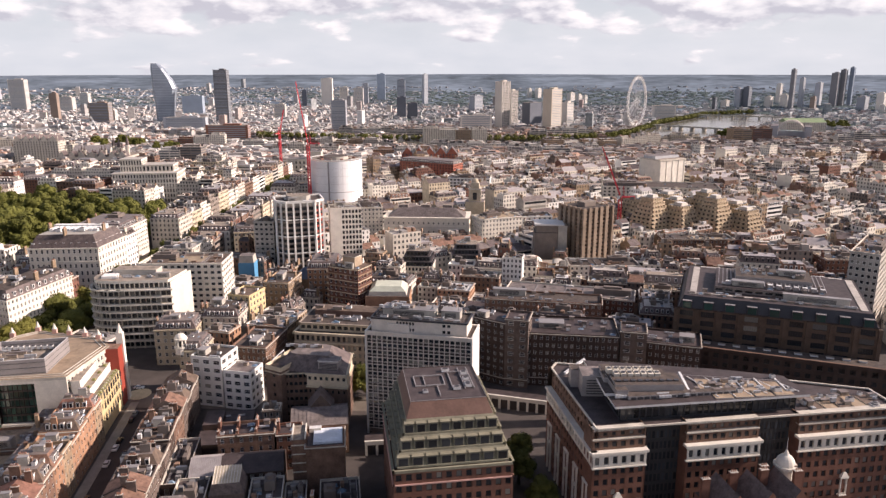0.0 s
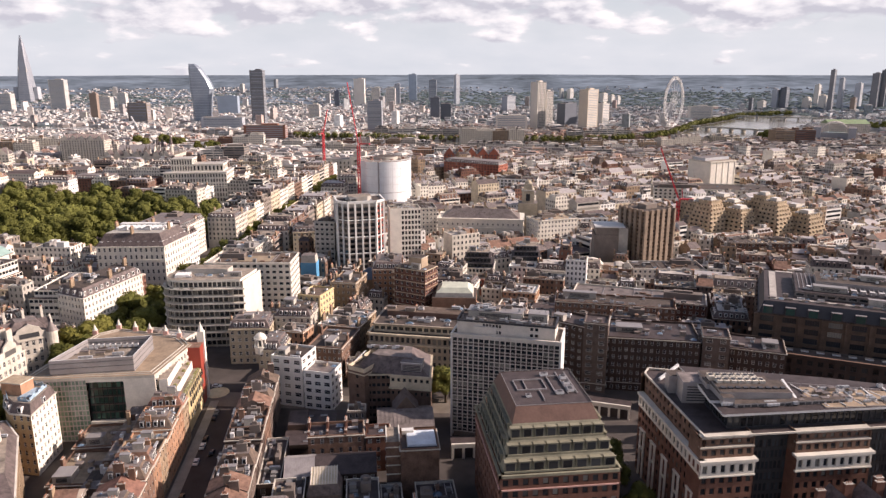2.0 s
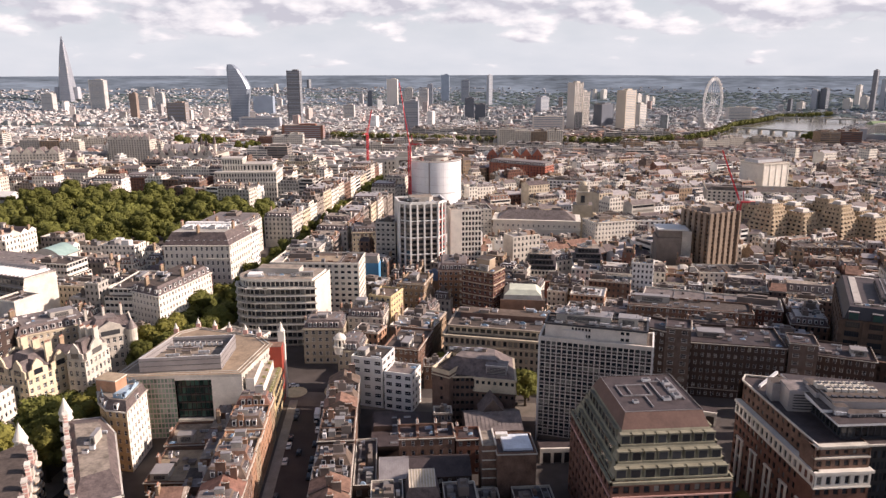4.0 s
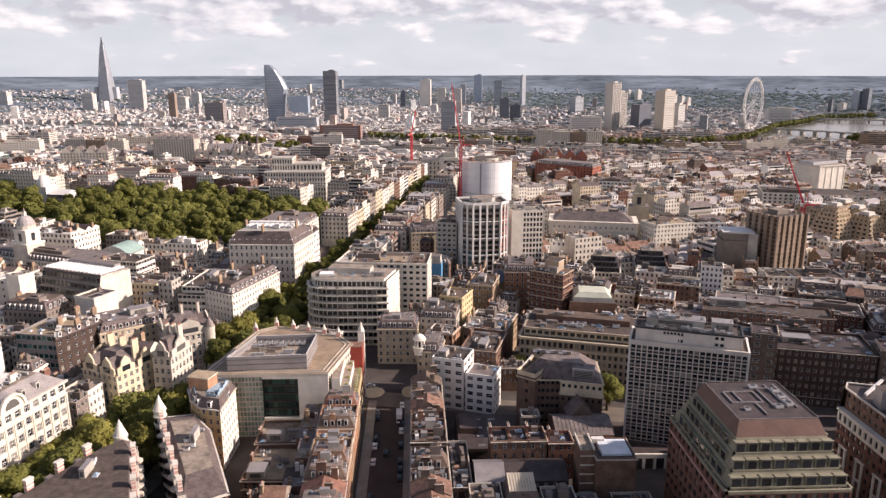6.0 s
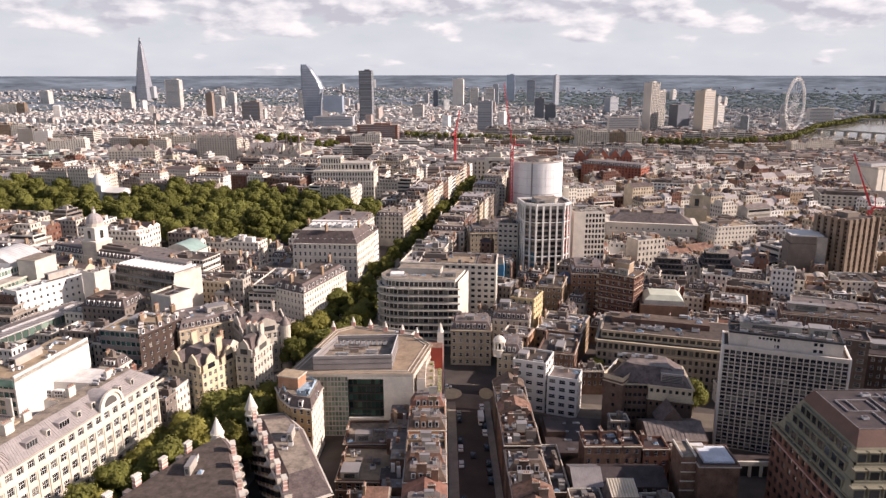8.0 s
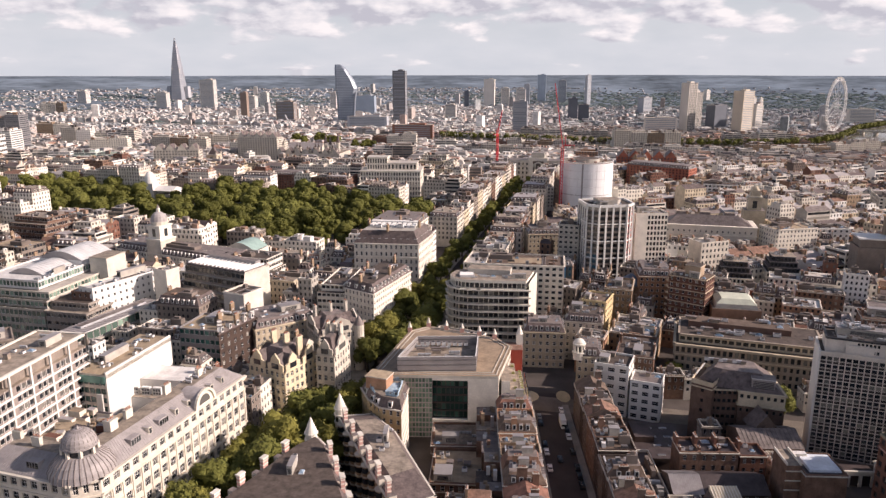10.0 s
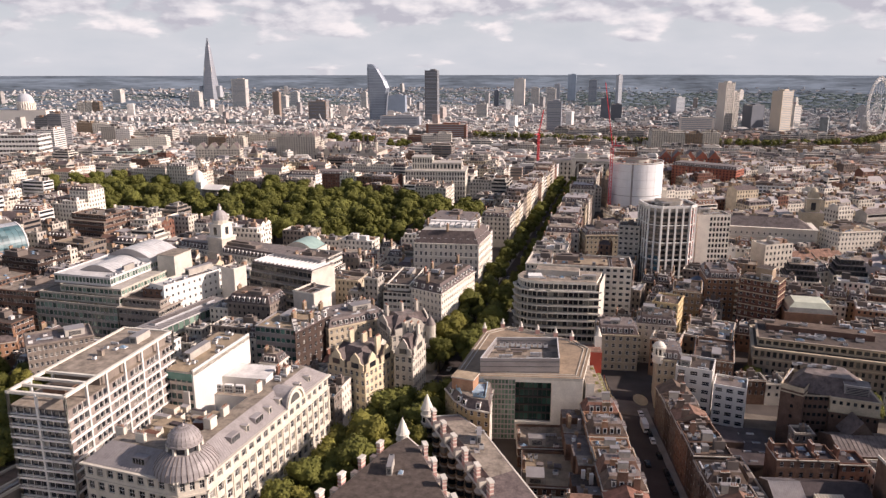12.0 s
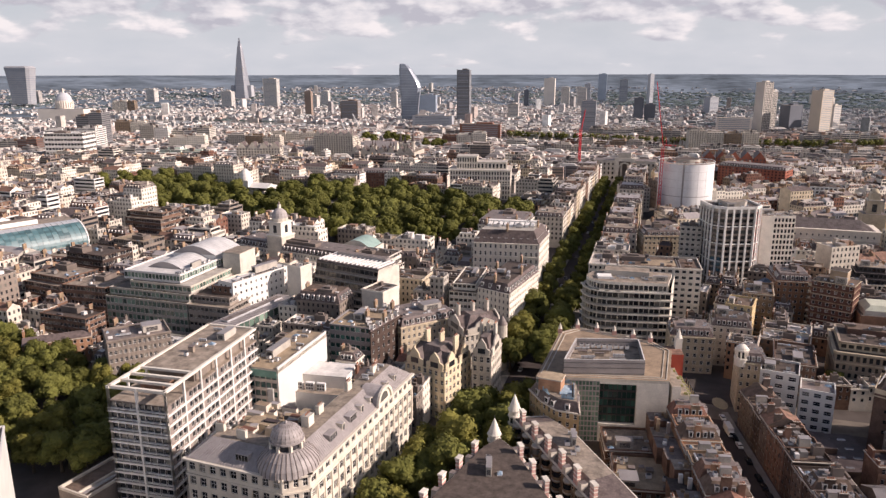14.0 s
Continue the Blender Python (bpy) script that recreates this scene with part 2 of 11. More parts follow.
glass("pane_slate", (0.020, 0.024, 0.028), (0.085, 0.095, 0.105), 0.4, 0.1)
glass("pane_light", (0.06, 0.058, 0.06), (0.40, 0.38, 0.36), 0.6)
glass("pane_dark", (0.010, 0.012, 0.014), (0.05, 0.055, 0.06), 0.4, 0.1)
glass("pane_blue", (0.10, 0.15, 0.20), (0.34, 0.42, 0.50), 0.5, 0.15)
palette("town", [(0.60, 0.56, 0.50), (0.38, 0.31, 0.26), (0.70, 0.67, 0.62), (0.30, 0.26, 0.23), (0.50, 0.45, 0.40), (0.38, 0.26, 0.21),
                 (0.58, 0.53, 0.46), (0.25, 0.24, 0.24), (0.45, 0.40, 0.35), (0.66, 0.64, 0.61), (0.34, 0.29, 0.25), (0.52, 0.49, 0.46)])
# town palettes below are lightened; haze is put into their colours
palette("town_roof", [(0.36, 0.324, 0.3), (0.24, 0.228, 0.228), (0.504, 0.468, 0.42), (0.336, 0.216, 0.168), (0.312, 0.288, 0.264), (0.648, 0.624, 0.576), (0.432, 0.396, 0.36), (0.552, 0.528, 0.492)])
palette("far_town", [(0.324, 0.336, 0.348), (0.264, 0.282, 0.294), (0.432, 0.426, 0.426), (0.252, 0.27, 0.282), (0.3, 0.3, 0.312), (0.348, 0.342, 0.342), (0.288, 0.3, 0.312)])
palette("hazed_mid_town", [(0.464, 0.445, 0.427), (0.329, 0.317, 0.311), (0.61, 0.592, 0.567), (0.268, 0.275, 0.281), (0.415, 0.39, 0.366), (0.354, 0.275, 0.25), (0.488, 0.47, 0.439), (0.244, 0.268, 0.268), (0.378, 0.36, 0.342), (0.671, 0.659, 0.634), (0.305, 0.268, 0.244)])
# blue-grey land colour stands in for haze before the horizon
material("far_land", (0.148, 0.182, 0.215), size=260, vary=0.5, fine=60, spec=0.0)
palette("town_brown", [(0.515, 0.448, 0.381), (0.336, 0.235, 0.185), (0.694, 0.65, 0.582), (0.56, 0.504, 0.426), (0.246, 0.19, 0.157), (0.336, 0.224, 0.168), (0.65, 0.605, 0.538), (0.381, 0.314, 0.246), (0.213, 0.179, 0.168), (0.493, 0.403, 0.314), (0.269, 0.213, 0.19)])
palette("town_dark_roof", [(0.189, 0.167, 0.152), (0.29, 0.246, 0.217), (0.145, 0.131, 0.128), (0.348, 0.217, 0.16), (0.246, 0.217, 0.196), (0.493, 0.45, 0.406), (0.203, 0.174, 0.16), (0.392, 0.334, 0.29)])
palette("hazed_pale_town", [(0.59, 0.555, 0.519), (0.448, 0.419, 0.395), (0.708, 0.684, 0.649), (0.378, 0.354, 0.342), (0.531, 0.484, 0.448), (0.496, 0.389, 0.342), (0.637, 0.602, 0.56), (0.354, 0.366, 0.348), (0.8, 0.8, 0.767), (0.448, 0.389, 0.354), (0.566, 0.507, 0.448)])

palette("roof_bits", [(0.40, 0.36, 0.31), (0.10, 0.09, 0.085), (0.62, 0.60, 0.57), (0.26, 0.17, 0.12), (0.30, 0.28, 0.26), (0.18, 0.15, 0.13), (0.50, 0.46, 0.40), (0.13, 0.12, 0.12), (0.34, 0.23, 0.17), (0.22, 0.21, 0.20)])

# ---------------------------------------------------------------- mesh tools


class Geo:
    """Faces gathered for one mesh."""

    def __init__(self):
        self.v, self.f, self.m, self.names = [], [], [], []

    def slot(self, name):
        if name not in self.names:
            self.names.append(name)
        return self.names.index(name)

    def face(self, points, mat_name):
        n = len(self.v)
        self.v.extend(points)
        self.f.append(tuple(range(n, n + len(points))))
        self.m.append(self.slot(mat_name))

    def solid(self, points, faces, mat_names):
        n = len(self.v)
        self.v.extend(points)
        for i, f in enumerate(faces):
            self.f.append(tuple(n + k for k in f))
            self.m.append(self.slot(mat_names if isinstance(mat_names, str) else mat_names[i]))

    def box(self, x, y, z, w, d, h, mat_name, top=None, ang=0.0, taper=1.0, bottom=False):
        """A box on z, centred on x, y; taper shrinks its top."""
        c, s = math.cos(radians(ang)), math.sin(radians(ang))
        pts = []
        for k, zz in ((1.0, z), (taper, z + h)):
            for a, b in ((-w / 2, -d / 2), (w / 2, -d / 2), (w / 2, d / 2), (-w / 2, d / 2)):
                pts.append((x + (a * c - b * s) * k, y + (a * s + b * c) * k, zz))
        fs = [(0, 1, 5, 4), (1, 2, 6, 5), (2, 3, 7, 6), (3, 0, 4, 7), (4, 5, 6, 7)]
        ms = [mat_name] * 4 + [top or mat_name]
        if bottom:
            fs.append((3, 2, 1, 0))
            ms.append(mat_name)
        self.solid(pts, fs, ms)

    def prism(self, poly, z0, z1, mat_name, top=None, shrink=1.0):
        """An upright solid over a polygon that runs counter-clockwise."""
        n = len(poly)
        cx, cy = sum(p[0] for p in poly) / n, sum(p[1] for p in poly) / n
        pts = [(p[0], p[1], z0) for p in poly] + [(cx + (p[0] - cx) * shrink, cy + (p[1] - cy) * shrink, z1) for p in poly]
        fs = [(i, (i + 1) % n, n + (i + 1) % n, n + i) for i in range(n)] + [tuple(range(n, 2 * n))]
        self.solid(pts, fs, [mat_name] * n + [top or mat_name])

    def tube(self, x, y, z0, z1, r, mat_name, sides=10, r1=None, top=None):
        self.prism([(x + r * math.cos(2 * math.pi * i / sides), y + r * math.sin(2 * math.pi * i / sides)) for i in range(sides)],
                   z0, z1, mat_name, top, 1.0 if r1 is None else max(r1, 0.001) / r)

    def bar(self, a, b, w, mat_name):
        """A square bar from a to b."""
        a, b = Vector(a), Vector(b)
        t = (b - a).normalized()
        u = t.cross(Vector((0, 0, 1)) if abs(t.z) < 0.9 else Vector((1, 0, 0))).normalized() * w / 2
        v = t.cross(u).normalized() * w / 2
        pts = [tuple(p + q) for p in (a, b) for q in (-u - v, u - v, u + v, -u + v)]
        self.solid(pts, [(0, 1, 5, 4), (1, 2, 6, 5), (2, 3, 7, 6), (3, 0, 4, 7), (4, 5, 6, 7), (3, 2, 1, 0)], mat_name)

    def dome(self, x, y, z, r, h, mat_name, sides=14, rings=5):
        pts, fs = [], []
        for j in range(rings):
            a = math.pi / 2 * j / rings
            for i in range(sides):
                b = 2 * math.pi * i / sides
                pts.append((x + r * math.cos(a) * math.cos(b), y + r * math.cos(a) * math.sin(b), z + h * math.sin(a)))
        pts.append((x, y, z + h))
        for j in range(rings - 1):
            for i in range(sides):
                k = (i + 1) % sides
                fs.append((j * sides + i, j * sides + k, (j + 1) * sides + k, (j + 1) * sides + i))
        for i in range(sides):
            fs.append(((rings - 1) * sides + i, (rings - 1) * sides + (i + 1) % sides, len(pts) - 1))
        self.solid(pts, fs, mat_name)

    def mesh(self, name):
        me = bpy.data.meshes.new(name)
        me.from_pydata(self.v, [], self.f)
        for n in self.names:
            me.materials.append(MATS[n])
        me.polygons.foreach_set("material_index", self.m)
        me.update()
        return me


def part(name, geo, parent=None, label="", at=None):
    """One mesh object under a thing or under a part."""
    ob = new(name, geo if isinstance(geo, bpy.types.Mesh) else geo.mesh(name))
    if parent is not None:
        ob.parent = parent
    if at is not None:
        ob.matrix_basis = at
    return tagged(ob, label)


def thing(name, label, category, x=0.0, y=0.0, z=0.0, ang=0.0, group="", kind=""):
    ob = new(name)
    ob.empty_display_size = 1.0
    ob.matrix_basis = pose(x, y, z, 0, 0, ang)
    return tagged(ob, label, category, group, kind)


# ---------------------------------------------------------------- facades
SHARED = {}


def window_mesh(w, h, style, frame_mat, pane_mat):
    """A pane with its frame and bars, looking along -y, centred on its foot."""
    w, h = round(w * 5) / 5 or 0.2, round(h * 5) / 5 or 0.2
    key = ("window", w, h, style, frame_mat, pane_mat)
    if key not in SHARED:
        g = Geo()
        window_faces(g, 0, 0, 0, 0, w, h, style, frame_mat, pane_mat)
        SHARED[key] = g.mesh("window")
    return SHARED[key]


def window_faces(g, x, y, z, ang, w, h, style, frame_mat, pane_mat):
    c, s = math.cos(ang), math.sin(ang)

    def q(a0, b0, a1, b1, out, m):
        g.face([(x + a * c + out * s, y + a * s - out * c, z + b) for a, b in ((a0, b0), (a1, b0), (a1, b1), (a0, b1))], m)

    q(-w / 2, 0, w / 2, h, 0.0, pane_mat)
    t = min(0.12, w * 0.12)
    if style == "plain":
        return
    for a0, b0, a1, b1 in ((-w / 2, 0, -w / 2 + t, h), (w / 2 - t, 0, w / 2, h), (-w / 2 + t, 0, w / 2 - t, t), (-w / 2 + t, h - t, w / 2 - t, h)):
        q(a0, b0, a1, b1, 0.06, frame_mat)
    if style in ("sash", "grid"):
        q(-w / 2 + t, h * 0.5 - t / 2, w / 2 - t, h * 0.5 + t / 2, 0.05, frame_mat)
    if style in ("grid", "casement"):
        n = max(2, round(w / 0.9))
        for i in range(1, n):
            a = -w / 2 + w * i / n
            q(a - t / 3, t, a + t / 3, h - t, 0.04, frame_mat)


def facade(g, panes, p0, p1, z0, z1, bays, floors, wall, wide=0.5, high=0.58, deep=0.25, sill=0.24, trim=None, first=0):
    """A wall from p0 to p1 (its outside on the right of that way) with real openings; adds the openings to panes."""
    ux, uy = p1[0] - p0[0], p1[1] - p0[1]
    length = math.hypot(ux, uy)
    ux, uy = ux / length, uy / length
    nx, ny = uy, -ux
    ang = math.atan2(uy, ux)
    fh, cw = (z1 - z0) / floors, length / bays
    ww, wh = cw * wide, fh * high

    def pt(a, z, back=0.0):
        return (p0[0] + ux * a - nx * back, p0[1] + uy * a - ny * back, z)

    def rect(a0, b0, a1, b1, m):
        g.face([pt(a0, b0), pt(a1, b0), pt(a1, b1), pt(a0, b1)], m)

    low = z0
    for i in range(first, floors):
        zs = z0 + fh * i + fh * sill
        zh = zs + wh
        rect(0, low, length, zs, wall)
        low = zh
        edge = 0.0
        for j in range(bays):
            a0 = cw * (j + 0.5) - ww / 2
            a1 = a0 + ww
            rect(edge, zs, a0, zh, wall)
            edge = a1
            rev = trim or wall
            g.face([pt(a0, zs), pt(a1, zs), pt(a1, zs, deep), pt(a0, zs, deep)], rev)
            g.face([pt(a0, zh, deep), pt(a1, zh, deep), pt(a1, zh), pt(a0, zh)], rev)
            g.face([pt(a0, zs), pt(a0, zs, deep), pt(a0, zh, deep), pt(a0, zh)], rev)
            g.face([pt(a1, zs, deep), pt(a1, zs), pt(a1, zh), pt(a1, zh, deep)], rev)
            c = pt((a0 + a1) / 2, zs, deep)
            panes.append((c[0], c[1], c[2], ang, ww, wh))
        rect(edge, zs, length, zh, wall)
    rect(0, low, length, z1, wall)


def blank(g, p0, p1, z0, z1, wall):
    g.face([(*p0, z0), (*p1, z0), (*p1, z1), (*p0, z1)], wall)


def band(g, p0, p1, z, h, out, mat_name):
    """A moulding that stands out of a wall."""
    ux, uy = p1[0] - p0[0], p1[1] - p0[1]
    length = math.hypot(ux, uy)
    ux, uy = ux / length, uy / length
    nx, ny = uy, -ux
    cx, cy = (p0[0] + p1[0]) / 2 + nx * (out / 2 - 0.15), (p0[1] + p1[1]) / 2 + ny * (out / 2 - 0.15)
    g.box(cx, cy, z, length + 2 * out, out + 0.3, h, mat_name, None, math.degrees(math.atan2(uy, ux)), bottom=True)


def ring_band(w, d, z, h, out, mat_name):
    """One moulding that runs round a rectangle."""
    g = Geo()
    pts = []
    for a, zz in ((-0.15, z), (out, z), (out, z + h), (-0.15, z + h)):
        pts += [(sx * (w / 2 + a), sy * (d / 2 + a), zz) for sx, sy in ((-1, -1), (1, -1), (1, 1), (-1, 1))]
    fs = []
    for r in range(4):
        for k in range(4):
            n, q = (k + 1) % 4, (r + 1) % 4
            fs.append((r * 4 + k, r * 4 + n, q * 4 + n, q * 4 + k))
    g.solid(pts, fs, mat_name)
    return g


def fit_windows(panes, parent, style, frame_mat, pane_mat, single):
    """Panes as parts of their own, or joined where the house is far."""
    if not panes:
        return
    limit = 0 if not single else 20 if single == "few" else 80
    if limit:
        for x, y, z, ang, w, h in panes[:limit]:
            part("window", window_mesh(w, h, style, frame_mat, pane_mat), parent, "", pose(x, y, z, 0, 0, math.degrees(ang)))
    if panes[limit:]:
        g = Geo()
        for x, y, z, ang, w, h in panes[limit:]:
            window_faces(g, x, y, z, ang, w, h, style, frame_mat, pane_mat)
        tagged(part("glazing", g, parent), kind="stuff")


# ---------------------------------------------------------------- roof pieces


def unit(kind):
    """Roof pieces of unit size, to be scaled."""
    if kind in SHARED:
        return SHARED[kind]
    g = Geo()
    if kind == "plant_room":
        g.box(0, 0, 0, 1, 1, 1, "concrete", "felt_light")
        g.box(0, 0, 0.96, 1.04, 1.04, 0.06, "metal_grey")
        for i in range(5):
            g.box(0, -0.51, 0.2 + i * 0.12, 0.6, 0.03, 0.06, "metal_dark", bottom=True)
    elif kind == "air_conditioner":
        g.box(0, 0, 0.12, 1, 1, 0.8, "metal_white", "metal_grey")
        g.box(-0.4, 0, 0, 0.1, 1, 0.12, "metal_dark")
        g.box(0.4, 0, 0, 0.1, 1, 0.12, "metal_dark")
        g.tube(0, 0, 0.92, 1.0, 0.38, "metal_dark", 10)
    elif kind == "skylight":
        g.box(0, 0, 0, 1, 1, 0.3, "metal_white")
        g.box(0, 0, 0.3, 0.94, 0.94, 0.7, "pane_blue", taper=0.25)
    elif kind == "duct":
        g.box(0, 0, 0.35, 1, 0.6, 0.65, "zinc", bottom=True)
        for a in (-0.35, 0.0, 0.35):
            g.box(a, 0, 0, 0.04, 0.5, 0.35, "metal_dark")
            g.box(a, 0, 0.33, 0.05, 0.66, 0.7, "metal_grey", bottom=True)
    elif kind == "roof_hatch":
        g.box(0, 0, 0, 1, 1, 0.8, "felt_light", "lead")
        g.box(0, 0, 0.8, 1.1, 1.1, 0.15, "lead", bottom=True)
    SHARED[kind] = g.mesh(kind)
    return SHARED[kind]


def chimney(g, x, y, z, w, d, h, pots, wall, ang=0.0):
    g.box(x, y, z, w, d, h, wall, "concrete", ang)
    g.box(x, y, z + h - 0.35, w + 0.2, d + 0.2, 0.3, wall, "concrete", ang, bottom=True)
    along = max(w, d) - 0.5
    c, s = math.cos(radians(ang)), math.sin(radians(ang))
    for i in range(pots):
        a = -along / 2 + along * (i + 0.5) / pots
        dx, dy = (a, 0) if w > d else (0, a)
        g.tube(x + dx * c - dy * s, y + dx * s + dy * c, z + h, z + h + 0.75, 0.17, "pot", 6, 0.13, "metal_dark")


def roof_clutter(rng, parent, g, x0, y0, x1, y1, z, amount, single):
    """Plant rooms, coolers, ducts, skylights and hatches on a flat roof."""
    placed = []
    kinds = ["plant_room", "air_conditioner", "air_conditioner", "duct", "skylight", "roof_hatch", "air_conditioner", "duct"]
    for _ in range(amount * 3):
        if len(placed) >= amount:
            break
        kind = kinds[0] if not placed and amount > 3 else rng.choice(kinds[1:])
        w, d, h = {"plant_room": (rng.uniform(0.2, 0.4) * (x1 - x0), rng.uniform(0.25, 0.45) * (y1 - y0), rng.uniform(2.2, 3.4)),
                   "air_conditioner": (rng.uniform(1.0, 1.8), rng.uniform(1.0, 1.6), rng.uniform(1.0, 1.7)),
                   "skylight": (rng.uniform(1.2, 3.0), rng.uniform(1.2, 2.2), rng.uniform(0.6, 1.0)),
                   "duct": (rng.uniform(2.5, 5.0), rng.uniform(0.7, 1.2), rng.uniform(0.8, 1.2)),
                   "roof_hatch": (rng.uniform(1.4, 2.4), rng.uniform(1.4, 2.4), rng.uniform(1.0, 2.3))}[kind]
        if w > x1 - x0 or d > y1 - y0:
            continue
        x, y = rng.uniform(x0 + w / 2, x1 - w / 2), rng.uniform(y0 + d / 2, y1 - d / 2)
        if any(abs(x - a) < (w + c) / 2 + 0.3 and abs(y - b) < (d + e) / 2 + 0.3 for a, b, c, e in placed):
            continue
        placed.append((x, y, w, d))
        if single:
            part(kind, unit(kind), parent, "", pose(x, y, z) @ Matrix.Diagonal((w, d, h, 1)))
        else:
            bits = "pane_blue" if kind == "skylight" else "roof_bits"
            g.box(x, y, z, w, d, h, bits, None, 0, 0.4 if kind == "skylight" else 1.0)
            if kind == "plant_room":
                g.box(x, y, z + h, w * 0.5, d * 0.4, h * 0.35, bits)


def flat_roof(g, w, d, h, cap, top, drop=0.9, t=0.35):
    """Parapet and sunken roof on a rectangle centred on the origin."""
    o = [(-w / 2, -d / 2), (w / 2, -d / 2), (w / 2, d / 2), (-w / 2, d / 2)]
    i = [(x * (1 - 2 * t / w), y * (1 - 2 * t / d)) for x, y in o]
    for k in range(4):
        n = (k + 1) % 4
        g.face([(*o[k], h), (*o[n], h), (*i[n], h), (*i[k], h)], cap)
        g.face([(*i[k], h), (*i[n], h), (*i[n], h - drop), (*i[k], h - drop)], cap)
    g.face([(*p, h - drop) for p in i], top)


def mansard(g, w, d, h, rise, inset, side, top, dormers, rng, wall="frame_white", sink=None):
    o = [(-w / 2, -d / 2), (w / 2, -d / 2), (w / 2, d / 2), (-w / 2, d / 2)]
    i = [(x * (1 - 2 * inset / w), y * (1 - 2 * inset / d)) for x, y in o]
    for k in range(4):
        n = (k + 1) % 4
        g.face([(*o[k], h), (*o[n], h), (*i[n], h + rise), (*i[k], h + rise)], side)
    g.face([(*p, h + rise) for p in i], top)
    for cx, cy, n, ang in ((0, -d / 2, dormers, 0), (w / 2, 0, max(1, int(dormers * d / w)), 90), (-w / 2, 0, max(1, int(dormers * d / w)), -90)):
        span = (w if ang == 0 else d) - 2 * inset
        c, s = math.cos(radians(ang)), math.sin(radians(ang))
        for k in range(n):
            a = -span / 2 + span * (k + 0.5) / n
            b = inset * 0.55
            x, y = cx + a * c - b * s, cy + a * s + b * c
            if sink is not None:
                g = Geo()
                sink.append(g)
            g.box(x, y, h + rise * 0.18, 1.3, inset * 0.9, rise * 0.58, wall, "lead", ang)
            x, y = cx + a * c - (b - inset * 0.46) * s, cy + a * s + (b - inset * 0.46) * c
            g.box(x, y, h + rise * 0.24, 0.9, 0.06, rise * 0.45, "pane", None, ang, bottom=True)


def gable_roof(g, w, d, h, rise, tile, wall):
    """Ridge along x."""
    a, b = w / 2, d / 2
    e = 0.25
    g.face([(-a, -b - e, h - 0.1), (a, -b - e, h - 0.1), (a, 0, h + rise), (-a, 0, h + rise)], tile)
    g.face([(a, b + e, h - 0.1), (-a, b + e, h - 0.1), (-a, 0, h + rise), (a, 0, h + rise)], tile)
    g.face([(a, -b, h), (a, b, h), (a, 0, h + rise)], wall)
    g.face([(-a, b, h), (-a, -b, h), (-a, 0, h + rise)], wall)


WALL_WORDS = {"stone": "grey-buff stone", "stone_white": "white Portland stone", "stone_cream": "cream stone", "stucco": "pale stucco", "brick_stock": "yellow stock brick",
              "brick_brown": "brown brick", "brick_red": "red brick", "brick_dark": "dark brown brick", "concrete": "grey concrete", "white_panel": "white-panelled",
              "render_yellow": "yellow rendered", "brick_orange": "orange brick", "terracotta": "red brick", "brick_dusk": "dark red brick", "brick_grey": "grey-brown brick", "concrete_dark": "dark concrete", "brick_pink": "pink brick", "concrete_lime": "lime-grey concrete", "concrete_warm": "buff concrete", "stone_warm": "warm white stone"}
ROOF_WORDS = {"flat": "flat felt roof", "mansard": "slate mansard roof", "gable": "pitched tile roof"}


